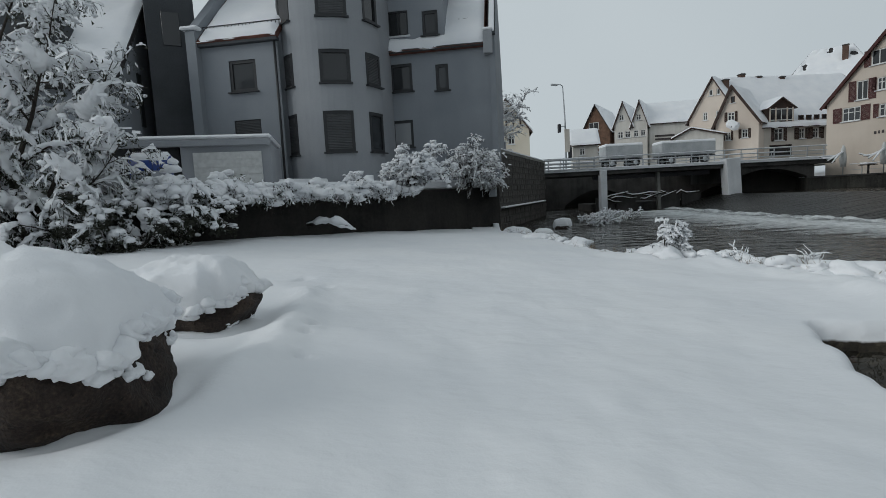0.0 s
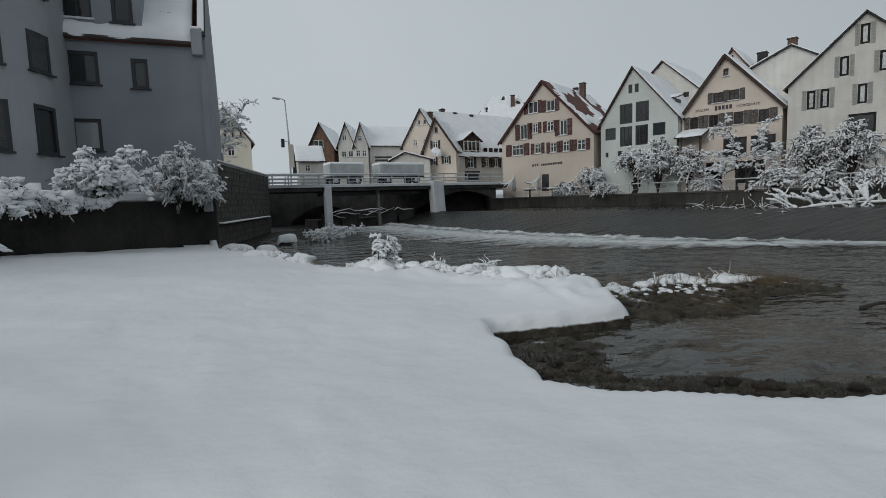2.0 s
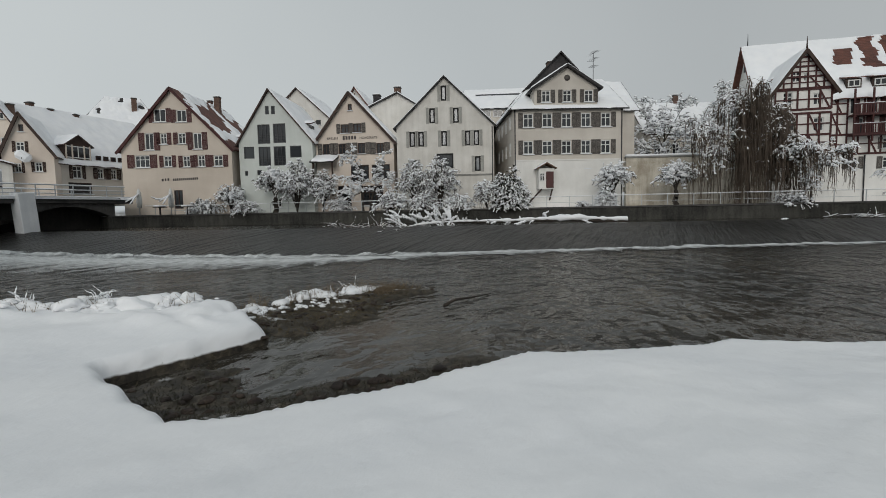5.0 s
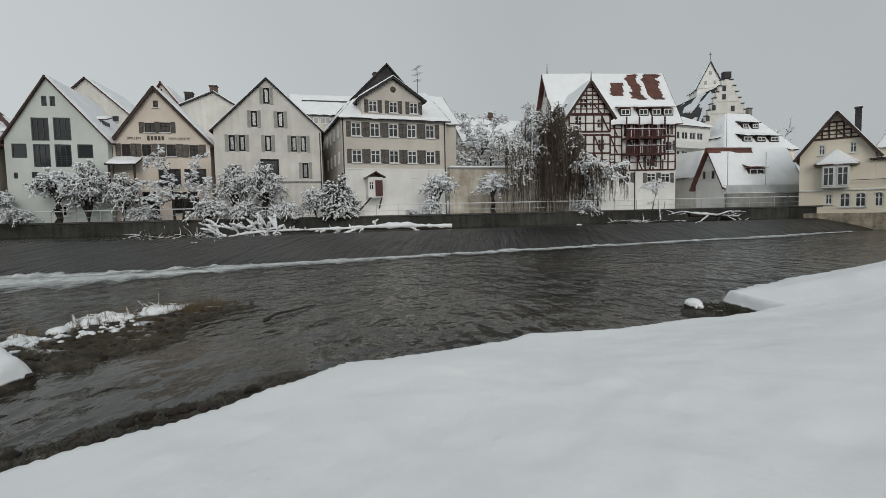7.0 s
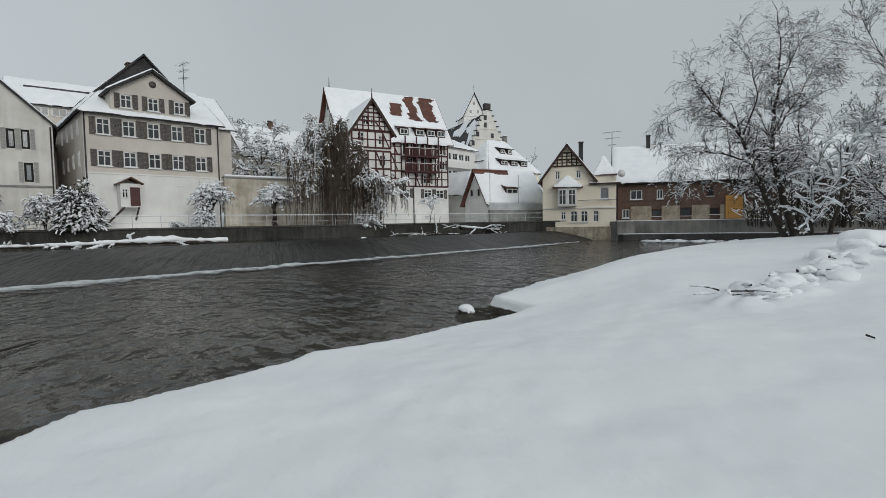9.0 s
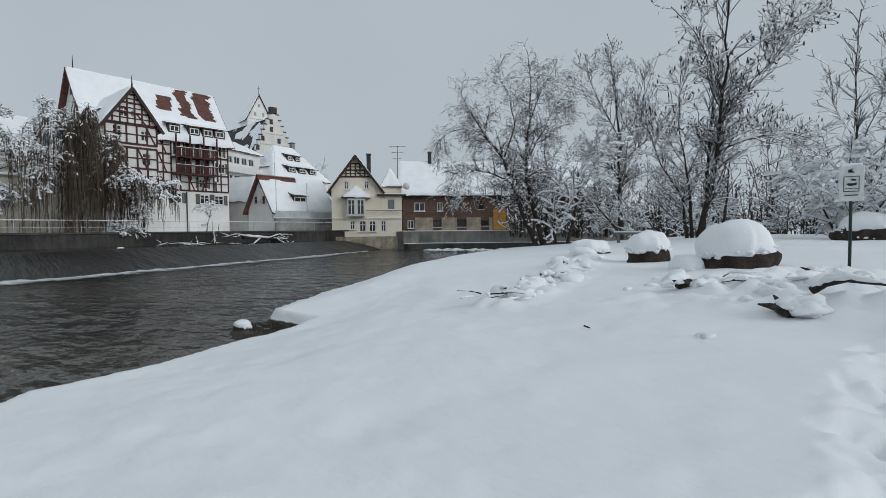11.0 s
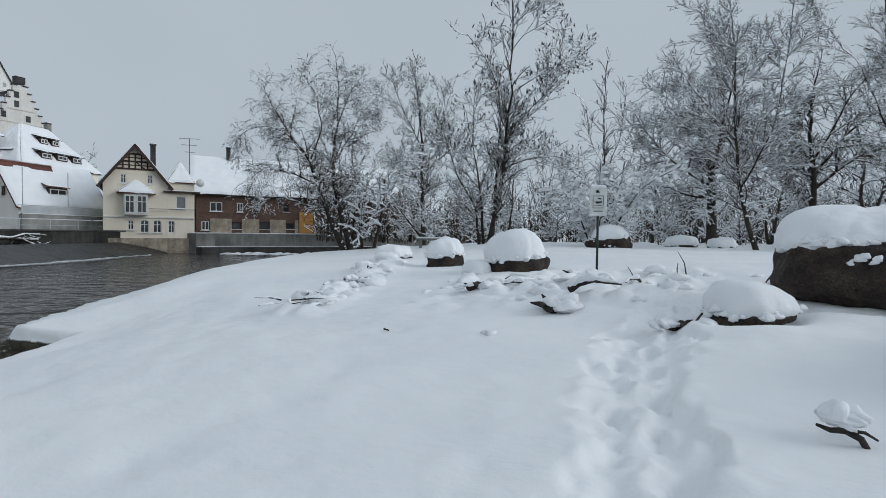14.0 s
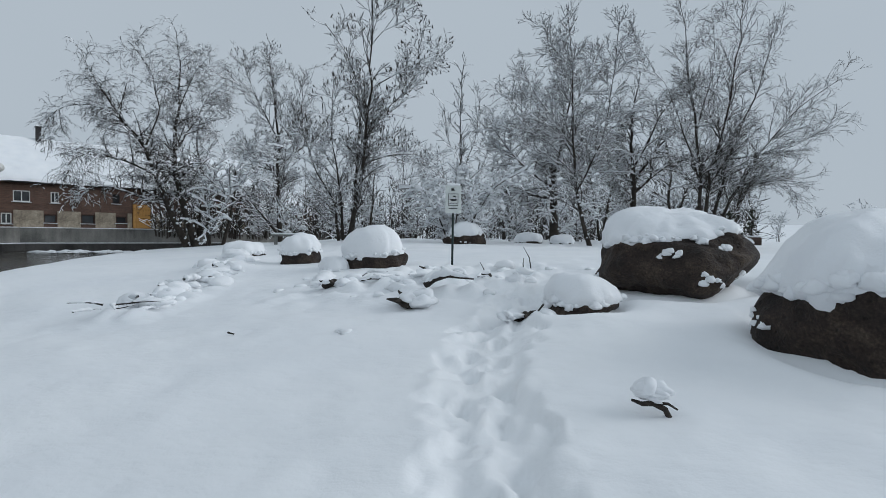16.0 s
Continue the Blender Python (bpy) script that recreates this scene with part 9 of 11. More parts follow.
plant("gnarled_tree", grown_tree(46, [(0.2, (0.7, -0.3), (0.56, 1.73), (0.73, 3.44), (0.1, 4.56), (-0.05, 6.1)), (0.2, (1.34, -0.3), (1.4, 1.15), (1.94, 2.11), (1.89, 3.46), (2.25, 4.63), (2.98, 5.9), (3.84, 6.1)), (0.12, (0.74, 3.6), (-0.68, 3.2), (-2.3, 3.2)), (0.1, (0.48, 1.73), (-0.78, 1.36), (-1.55, 0.91)),
                                      (0.12, (2.06, 4.24), (3.36, 3.69), (3.88, 2.31)), (0.12, (0.7, 4.2), (-0.24, 5.48), (-1.48, 4.78)), (0.1, (0.56, 2.2), (-0.7, 2.3), (-1.9, 1.7)), (0.1, (1.9, 3.0), (3.0, 2.8), (3.3, 1.6))],
      ((0.11, 0.95, 70, 0.25, 0.6, 3, 0.28), (0.13, 0.42, 55, 0.0, 0.6, 2, 0.1)), 0.016, 0.07, 0.55, 0.16, clumps=1100, clump_r=(0.05, 0.15), mat=BRUSH), 42.8, 25.6, "old gnarled tree with twisted dark stems and cushions of snow", group=BANKV, rot=facing(42.8, 25.6), z=2.2)
plant("broad_tree", grown_tree(44, [(0.32, (0.0, -0.4), (0.2, 3.4), (0.0, 6.0), (0.3, 9.2)), (0.2, (0.15, 3.0), (-1.6, 5.2), (-3.4, 6.6), (-3.8, 8.0)), (0.18, (0.1, 4.2), (1.8, 6.2), (3.4, 7.0)), (0.16, (0.05, 5.0), (-1.4, 7.6), (-1.8, 9.0)), (0.16, (0.05, 5.4), (1.4, 7.8), (2.0, 9.0)), (0.14, (0.15, 3.2), (2.2, 4.6), (4.0, 5.0)), (0.13, (0.15, 3.6), (-2.2, 4.8), (-4.2, 5.2))],
      ((0.17, 1.5, 62, 0.3, 0.6, 4, 0.2), (0.16, 0.6, 55, 0.1, 0.5, 2, 0.1)), 0.024, 0.08, 0.55, 0.3, clumps=1500, clump_r=(0.06, 0.18), snow_mat=SNOW_FAR), 55.6, -1.7, "broad crown of a snow-covered tree behind the garden wall", group=BANKV, z=2.6, rot=facing(55.6, -1.7), scale=1.16)
plant("small_tree", grown_tree(45, [(0.1, (0.0, -0.3), (0.1, 1.4), (0.0, 2.4), (0.3, 3.2)), (0.06, (0.05, 1.6), (1.0, 2.8), (1.7, 2.4)), (0.06, (0.05, 1.7), (-0.9, 3.0), (-1.5, 2.6))], ((0.2, 1.0, 60, 0.2, 0.9, 4, 0.2), (0.16, 0.5, 50, 0.0, 0.9, 2, 0.1)), 0.009, 0.06, 0.95, 0.5), 53.9, -19.0, "small weeping tree with frosted twigs", group=BANKV, z=2.2)


def evergreen(x, y, z, rad, hgt, seed, label, name="evergreen_shrub"):
    """A dark leafy shrub: many small leaves, with snow pads on its outer boughs."""
    rng = np.random.default_rng(seed)
    n = 4200
    u = rng.normal(size=(n, 3))
    u /= np.linalg.norm(u, axis=1)[:, None]
    u[:, 2] = np.abs(u[:, 2])
    rr = rng.random(n) ** 0.4
    C = u * rr[:, None] * np.array([rad, rad, hgt])
    C *= (0.8 + 0.35 * vnoise(u[:, 0] * 3 + 5, u[:, 1] * 3 + u[:, 2] * 3, seed))[:, None]
    a = rng.normal(size=(n, 3, 3)) * 0.08
    t = thing(name, pose(x, y, z), label, "shrub", BANKV)
    put("leaves", fast_mesh("leaves", (C[:, None] + a).reshape(-1, 3), np.arange(3 * n).reshape(-1, 3), LEAF), t)
    k = np.where(rr > 0.6)[0][:1500]
    out = np.stack([u[k, 0], u[k, 1], u[k, 2] * 0.3], -1)
    S = C[k]
    M = S + out * 0.22 + rng.normal(size=S.shape) * 0.07
    E = M + out * 0.2 - np.array([0, 0, 0.16]) + rng.normal(size=S.shape) * 0.07
    A, B = np.concatenate([S, M]), np.concatenate([M, E])
    put("twigwork", tubes_mesh("twigwork", A, B, np.full(len(A), 0.014), np.full(len(A), 0.01), 3, LEAF), t)
    put("twig_snow", snow_on_rods("twig_snow", A, B, np.full(len(A), 0.03), np.full(len(A), 0.025), 0.06, SNOW, rng, 0.95, 0.5), t)
    put("clumped_snow", lumps("clumped_snow", M[:240] + np.array([0, 0, 0.05]), 0.05 + 0.1 * rng.random(240) ** 2, SNOW, seed, 0.8, 1.3, None), t)


evergreen(44.9, 11.0, 2.2, 1.7, 4.0, 51, "dark evergreen shrub with snow on its outer leaves")
evergreen(39.5, 42.3, 2.2, 0.9, 1.5, 52, "small dark evergreen with snow caps")
evergreen(47.3, 3.0, 2.2, 0.8, 2.4, 53, "narrow ivy-covered stump with snow on top")


def willow(x, y, z, guides, seed, label, strands, reach, bare, load=0.06, clumps=300):
    """A weeping willow: trunk and arching limbs, snowy twigs, and long thin strands that hang, thickest on the side where x is over bare."""
    rng = np.random.default_rng(seed)
    P, R = limbs_of(rng, guides, 0.4)
    t = thing("weeping_willow", pose(x, y, z, 0, 0, facing(x, y)), label, "tree", BANKV)
    put("trunk", tubes_mesh("trunk", *rods_of(P, R), 7, BARK), t)
    b1, r1 = sprout(rng, P, R, 0.2, 2.2, 60, 0.5, 0.9, 5, 0.3, 0.016)
    b2, r2 = sprout(rng, b1, r1, 0.14, 0.9, 50, -0.1, 1.2, 3, 0.1, 0.016)
    both = [np.concatenate(v) for v in zip(rods_of(b1, r1), rods_of(b2, r2))]
    put("boughwork", tubes_mesh("boughwork", *both, 3, WILLOW), t)
    put("frost", snow_on_rods("frost", *both, load, SNOW_FAR, rng, 0.9, np.where(both[0][:, 0] < bare, 0.6, 0.22)), t)
    p = np.where(both[0][:, 0] < bare, 1.0, 0.15)
    k = rng.choice(len(both[0]), clumps, p=p / p.sum())
    put("clumped_snow", lumps("clumped_snow", both[1][k], 0.06 + 0.13 * rng.random(clumps) ** 2, SNOW_FAR, seed, 0.7, 1.3, None), t)
    heads = b1[:, 2:].reshape(-1, 3)
    heads = heads[heads[:, 2] > 2.0]
    w = np.where(heads[:, 0] > bare, 1.0, 0.12)
    q = heads[rng.choice(len(heads), strands, p=w / w.sum())]
    ln = np.minimum(rng.uniform(*reach, strands), q[:, 2] - 0.2)
    d = np.column_stack([rng.normal(size=(strands, 2)) * 0.35, np.full(strands, -0.3)])
    pts = [q]
    for i in range(6):
        d = d * np.array([0.6, 0.6, 1.0]) + np.column_stack([rng.normal(size=(strands, 2)) * 0.07, np.full(strands, -0.6)])
        d /= np.linalg.norm(d, axis=1)[:, None]
        q = q + d * (ln / 6)[:, None]
        pts.append(q)
    S = np.stack(pts, 1)
    Q = np.linspace(0.024, 0.014, 7)[None] * np.ones((strands, 1))
    tw, rt = sprout(rng, S, Q, 0.8, 0.7, 25, -0.6, 0.4, 2, 0.05, 0.012)
    hang = [np.concatenate(v) for v in zip(rods_of(S, Q), rods_of(tw, rt))]
    put("crown", tubes_mesh("crown", *hang, 3, WILLOW), t)
    put("strand_snow", snow_on_rods("strand_snow", *hang, 0.03, SNOW_FAR, rng, 0.9, 0.03), t)
    return t


willow(50.2, -8.3, 1.9, [(0.34, (0.0, -0.4), (-0.2, 3.0), (-0.6, 6.0), (-1.2, 8.8)), (0.2, (-0.2, 3.2), (-1.9, 6.0), (-3.4, 7.2), (-4.2, 6.0)), (0.18, (-0.6, 6.0), (-1.5, 9.0), (-2.0, 10.2)), (0.18, (-0.4, 5.0), (1.0, 8.0), (2.0, 8.8), (2.8, 7.4)), (0.15, (-0.5, 5.6), (-2.3, 8.4), (-3.0, 8.8)),
                         (0.15, (-0.1, 3.6), (1.6, 6.0), (2.6, 6.4), (3.4, 5.0)), (0.14, (-0.2, 3.4), (-2.4, 4.6), (-3.8, 4.2), (-4.4, 2.8)), (0.14, (-0.6, 6.2), (0.2, 9.0), (0.6, 9.6))],
       61, "large weeping willow with hanging strands and snow in its crown", 1250, (1.5, 6.2), -0.9, 0.07, 520)
willow(50.6, -12.7, 1.6, [(0.16, (0.0, -0.3), (0.1, 2.4), (-0.2, 4.2), (0.3, 5.6)), (0.09, (0.0, 3.0), (1.2, 4.8), (2.2, 4.4)), (0.09, (0.0, 3.2), (-1.1, 5.0), (-1.9, 4.6))],
       62, "smaller weeping tree white with snow", 170, (1.0, 2.8), 9.0, 0.09, 300)
plant("shrub", sh_d, 49.6, -11.2, "low drooping bush under snow at the foot of the willow", "shrub", BANKV, z=1.5, scale=1.1)

# ---- snow-loaded hedge along the near wall, and the tall conifer hedge ----
rng = np.random.default_rng(7)


def laden(name, base_line, n, half, z0, z1, hang, seed, label, lump=(0.06, 0.17)):
    """A hedge on a wall: sprays of leafy twigs that arch up and hang over, loaded with snow, and pads of snow along its top."""
    rng = np.random.default_rng(seed)
    C = along(base_line, 400)
    k = rng.integers(0, 400, n)
    hgt = (z1 - z0) * (0.9 + 0.5 * fbm(k * 0.03, k * 0 + seed, 3, seed)) * (0.35 + 0.65 * rng.random(n))
    off = rng.normal(size=(n, 2)) * half * 0.6
    d = np.column_stack([rng.normal(size=(n, 2)) * 0.5 + np.array([0.35, -0.3]), np.ones(n)])
    d /= np.linalg.norm(d, axis=1)[:, None]
    q = np.column_stack([C[k] + off, np.full(n, z0 - 0.1)])
    pts = [q]
    K = 6
    for i in range(K):
        q = q + d * (np.maximum(hgt, 0.15) * 2.0 / K)[:, None]
        d[:, 2] -= 0.34 * (0.6 + hang)
        d[:, :2] += rng.normal(size=(n, 2)) * 0.12
        d /= np.linalg.norm(d, axis=1)[:, None]
        pts.append(q)
    P = np.stack(pts, 1)
    R = np.linspace(0.016, 0.006, K + 1)[None] * np.ones((n, 1))
    S1, R1 = sprout(rng, P, R, 0.11, 0.34, 60, 0.1, 0.7, 3, 0.15, 0.004)
    both = [np.concatenate(v) for v in zip(rods_of(P, R), rods_of(S1, R1))]
    t = thing(name, pose(0, 0, 0), label, "hedge")
    put("twigwork", tubes_mesh("twigwork", *both, 3, TWIG), t)
    put("twig_snow", snow_on_rods("twig_snow", *both, 0.05, SNOW, rng, 0.95, 0.6), t)
    ends = S1[rng.integers(0, len(S1), n * 14)]
    L = ends[:, -1] + rng.normal(size=(n * 14, 3)) * 0.05 - np.array([0, 0, 0.05])
    a = rng.normal(size=(len(L), 3, 3)) * 0.028
    put("leaves", fast_mesh("leaves", (L[:, None] + a).reshape(-1, 3), np.arange(3 * len(L)).reshape(-1, 3), LEAF), t)
    m = int(n * 2.2)
    at = P[rng.integers(0, n, m), rng.integers(2, 6, m)]
    put("clumped_snow", lumps("clumped_snow", at + rng.normal(size=(m, 3)) * 0.05 + np.array([0, 0, 0.05]), lump[0] + (lump[1] - lump[0]) * rng.random(m) ** 1.6, SNOW, seed, 0.8, 1.35), t)
    lines = [(P[i, 1:6] + np.array([0, 0, 0.06]), np.array([0.5, 1.0, 1.1, 0.9, 0.5]) * rng.uniform(0.06, lump[1])) for i in rng.choice(n, n // 2, replace=False)]
    put("clumped_snow", rolls_mesh("clumped_snow", lines, SNOW, seed, 7), t)
    return t


laden("snowy_hedge", [(-9.8, 13.9), (-8.4, 15.2), (-2.8, 22.2), (-1.6, 23.7)], 430, 0.5, 2.6, 3.25, 0.75, 71, "low hedge on the wall buried in lumps of snow", (0.08, 0.25))
NEARW = "shrubs on the near wall"
WALLB = ((0.13, 0.5, 60, 0.1, 1.0, 3, 0.2), (0.13, 0.22, 55, -0.1, 0.8, 2, 0.1))
plant("shrub", arch_bush(72, 1.75, 2.25, 40, WALLB, 0.006, 0.065, 0.7, 800, (0.045, 0.14), r0=0.025, tilt=(0.2, -0.3), fine=False), -1.45, 23.2, "rounded shrub on the wall thick with clumped snow", "shrub", NEARW, z=2.45)
plant("shrub", arch_bush(73, 0.9, 2.5, 7, WALLB, 0.006, 0.06, 0.65, 150, (0.045, 0.13), r0=0.025, tilt=(1.1, 0.3), fine=False), -1.0, 23.6, "leaning spray of a shrub loaded with snow", "shrub", NEARW, z=2.55)
plant("shrub", arch_bush(74, 2.0, 3.1, 44, WALLB, 0.006, 0.045, 0.6, 460, (0.03, 0.1), r0=0.02, tilt=(0.35, -0.6), fine=None), 1.3, 26.6, "leafless shrub on the wall with frosted twigs", "shrub", NEARW, z=2.05)
plant("shrub", arch_bush(75, 1.3, 1.7, 22, WALLB, 0.006, 0.045, 0.6, 200, (0.03, 0.09), r0=0.02, tilt=(0.2, -0.3), fine=None), 2.2, 28.2, "smaller leafless shrub at the end of the wall", "shrub", NEARW, z=2.1)
plant("tree", grown_tree(75, random_guides(75, 6.5, 2, 0.12, 5, 0.14), ((0.28, 1.5, 58, 0.3, 0.5, 4, 0.15), (0.24, 0.7, 55, 0.1, 0.5, 2, 0.1)), 0.012, 0.06, 0.8, 0.4, clumps=200), 4.6, 42.5, "snowy tree beside the far corner of the grey house", z=4.3)


def conifer(x, y, z, guides, seed, label, orders, depth=0.45, heavy=0.68, width=(0.1, 0.32)):
    """A big sprawling evergreen: stems, boughs that bow under their load, needled sprays, and the slabs of snow that lie along the boughs."""
    rng = np.random.default_rng(seed)
    P, R = limbs_of(rng, guides, depth)
    t = thing("snowy_conifer", pose(x, y, z, 0, 0, -8), label, "tree")
    put("trunk", tubes_mesh("trunk", *rods_of(P, R), 7, BARK), t)
    boughs, rb = sprout(rng, P, R, *orders[0], 0.012)
    sprays, rs = sprout(rng, boughs, rb, *orders[1], 0.006)
    tw, rt = sprout(rng, sprays, rs, *orders[2], 0.006)
    put("boughwork", tubes_mesh("boughwork", *rods_of(boughs, rb), 4, BARK), t)
    both = [np.concatenate(v) for v in zip(rods_of(sprays, rs), rods_of(tw, rt))]
    put("needles", tubes_mesh("needles", *both, 3, LEAF), t)
    n = 9000
    at = tw[rng.integers(0, len(tw), n), -1] + rng.normal(size=(n, 3)) * 0.06 - np.array([0, 0, 0.06])
    put("leaves", fast_mesh("leaves", (at[:, None] + rng.normal(size=(n, 3, 3)) * 0.04).reshape(-1, 3), np.arange(3 * n).reshape(-1, 3), LEAF), t)
    put("twig_snow", snow_on_rods("twig_snow", *both, 0.06, SNOW, rng, 0.95, 0.7), t)
    pick = np.where(rng.random(len(boughs)) < heavy)[0]
    K = boughs.shape[1]
    lines = [(boughs[i, 1:] + np.array([0, 0, 0.07]), np.sin(np.linspace(0.5, 2.6, K - 1)) * rng.uniform(*width)) for i in pick]
    put("clumped_snow", rolls_mesh("clumped_snow", lines, SNOW, seed, 8, 0.7), t)
    m = 900
    c = sprays[rng.integers(0, len(sprays), m), rng.integers(1, sprays.shape[1], m)] + np.array([0, 0, 0.03])
    put("clumped_snow", lumps("clumped_snow", c, 0.03 + 0.09 * rng.random(m) ** 2, SNOW, seed, 0.8, 1.2), t)
    return t


conifer(-12.3, 12.9, 1.2, [(0.2, (0.0, -0.4), (-0.4, 3.0), (-0.3, 6.0), (0.2, 9.4)), (0.18, (0.3, -0.4), (1.0, 2.6), (1.5, 5.2), (1.6, 7.6)), (0.18, (-0.4, -0.4), (-1.6, 3.0), (-2.2, 6.0), (-2.0, 9.0)), (0.15, (0.5, -0.3), (1.8, 1.8), (2.7, 3.6), (3.0, 5.4)), (0.14, (0.6, -0.3), (2.2, 1.2), (3.4, 2.0), (3.9, 2.9)), (0.15, (-0.8, -0.3), (-3.0, 2.4), (-3.8, 5.2))],
        81, "huge sprawling conifer with boughs bowed by heavy snow", ((0.24, 2.3, 65, 0.5, 1.0, 7, 0.12), (0.16, 0.8, 55, -0.1, 0.9, 3, 0.1), (0.2, 0.3, 45, -0.2, 0.6, 1, 0.05)))
conifer(-8.6, 13.2, 1.05, [(0.07, (0.0, -0.2), (0.5, 0.8), (1.2, 1.3), (1.9, 1.2)), (0.07, (-0.2, -0.2), (-0.3, 1.0), (0.2, 1.7)), (0.06, (-0.3, -0.2), (-1.0, 0.9), (-1.6, 1.2))],
        82, "low spreading evergreen under snow", ((0.2, 1.2, 60, 0.3, 1.0, 6, 0.1), (0.14, 0.5, 55, -0.1, 0.9, 3, 0.1), (0.2, 0.22, 45, -0.2, 0.6, 1, 0.05)), 0.6, 0.6, (0.08, 0.2))
lg = thing("branch", pose(-4.3, 19.0, 1.2), "fallen branch with a roll of snow by the wall", "branch")
put("limb", tube_mesh([(-1.0, 0.3, 0.2), (-0.3, 0.1, 0.3), (0.4, -0.1, 0.22), (1.0, -0.3, -0.02)], [0.05, 0.07, 0.06, 0.04], BARK, 7), lg)
put("snow", rolls_mesh("snow", [([(-1.05, 0.3, 0.3), (-0.6, 0.2, 0.38), (-0.1, 0.05, 0.38), (0.45, -0.1, 0.3), (0.85, -0.25, 0.12)], [0.1, 0.16, 0.17, 0.15, 0.1]), ([(0.2, -0.05, 0.2), (0.6, -0.2, 0.12), (1.0, -0.4, 0.02)], [0.08, 0.11, 0.07])], SNOW, 33), lg)


# ---- boulders ----
def boulder(x, y, sx, sy, z0, z1, seed, label, rot=0.0, cut=0.35, cap=0.25, slope=0.0, tilt=0.0, group="boulders on the bank", rough=0.16, detail=5, cling=0.5, over=0.06):
    """A rough boulder from z0 to z1, half axes sx and sy, under a pillow of snow cap thick that hangs over in scallops below the height cut (-1 to 1). slope tips the snow's edge and tilt its top along x; cling: how much snow sticks to the sides."""
    t = thing("boulder", pose(x, y, z0, 0, 0, rot), label, "boulder", group)
    bm = bmesh.new()
    bmesh.ops.create_icosphere(bm, subdivisions=detail, radius=1.0)
    V = np.array([list(v.co) for v in bm.verts])
    F = np.array([[v.index for v in f.verts] for f in bm.faces])
    bm.free()
    sz = (z1 - z0) / 2
    size = min(1.0, sx)
    o = Vector((seed * 3.7, seed * 1.3, 0))
    nv = lambda f: np.array([noise.noise(Vector(p) * f + o) for p in V])
    n1, n2, n3, n4 = nv(1.1), nv(2.6), nv(6.0), nv(14.0)
    # broken faces: a rounded block cut by a dozen planes
    g = np.random.default_rng(seed + 40)
    box_ish = np.sign(V) * np.abs(V) ** 0.8
    cuts = g.normal(size=(13, 3)) * np.array([1, 1, 0.7])
    cuts /= np.linalg.norm(cuts, axis=1)[:, None]
    reach = (box_ish @ cuts.T) / g.uniform(0.72, 0.98, 13)
    block = box_ish / np.maximum(1.0, np.log(np.exp(np.clip(reach, 0, 3) * 22).mean(1)) / 22 + 0.1)[:, None]
    form = block * (1 + rough * (0.7 * n1 + 0.45 * n2))[:, None]
    pit = -0.06 * np.clip(n3 - 0.12, 0, 1) - 0.05 * np.clip(np.abs(n4) - 0.2, 0, 1)
    P = form * (1 + rough * 0.35 * n3 + 0.03 * n4 + pit)[:, None] * np.array([sx, sy, sz])
    P[:, 2] += sz
    # undercut towards the foot
    under = 1 - 0.07 * smooth(-0.2, -1.0, V[:, 2])
    P[:, :2] *= under[:, None]
    put("stone", fast_mesh("stone", P, F, ROCK, True), t)
    th = np.arctan2(V[:, 1], V[:, 0])
    ring = lambda f, k: vnoise(np.cos(th) * f + 20, np.sin(th) * f + 20, seed + k)
    edge = cut + slope * V[:, 0] + 0.14 * ring(1.3, 0) + 0.12 * ring(3.4, 2) + 0.05 * ring(6.0, 4)
    top = V[:, 2] - edge
    lip = np.sqrt(np.clip(top / 0.12, 0, 1)) * (1 + 0.5 * ring(6.0, 6) + 0.3 * nv(8.0))
    hang = over * lip
    smoothed = (box_ish * 0.45 + block * 0.55) * (1 + rough * 0.6 * n1)[:, None] * np.array([sx, sy, sz])
    smoothed[:, :2] *= under[:, None]
    smoothed[:, 2] += sz
    w = smooth(0.02, 0.4, top)[:, None]
    N = V / np.array([sx, sy, sz]) ** 0.6
    N /= np.linalg.norm(N, axis=1)[:, None]
    Q = P * (1 - w) + smoothed * w + N * hang[:, None]
    rise = cap * smooth(-0.05, 0.7, top) * (1 + tilt * V[:, 0] + 0.2 * n1)
    Q[:, 2] += rise + 0.03 * n2 * w[:, 0] - 0.4 * over * smooth(0.14, 0.0, top) * smooth(-0.02, 0.04, top)
    inner = (P - np.array([0, 0, sz])) * 0.95 + np.array([0, 0, sz])
    k = smooth(-0.02, 0.03, top)[:, None]
    Q = Q * k + inner * (1 - k)
    put("snow", fast_mesh("snow", Q, F, SNOW, True), t, None, "thick pillow of snow")
    rim = np.where((top > 0.0) & (top < 0.1))[0]
    m = int(95 * max(0.6, sx))
    C = Q[g.choice(rim, m)] + g.normal(size=(m, 3)) * 0.015
    C[:, :2] *= 0.97
    put("snow_rim", lumps("snow_rim", C, over * (0.3 + 0.85 * g.random(m) ** 1.6), SNOW, seed, 0.95, 1.1, over > 0.11), t)
    if cling > 0:
        # scraps of snow caught in the roughness of the sides
        side = np.where((top < -0.03) & (V[:, 2] > -0.35))[0]
        A, B = [], []
        for spot in g.choice(side, int(7 * cling) + 2):
            m = int(g.integers(5, 16))
            along_x = np.cross(N[spot], (0, 0, 1.0))
            c = P[spot] + along_x * (g.normal(size=m) * 0.09 * size)[:, None] + np.array([0, 0, 1.0]) * (g.normal(size=m) * 0.028)[:, None]
            near = side[np.argmin(((c[:, None] - P[None, side]) ** 2).sum(-1), 1)]
            q = (0.025 + 0.035 * g.random(m)) * size
            A.append(P[near] - N[near] * (0.55 * q)[:, None]), B.append(q)
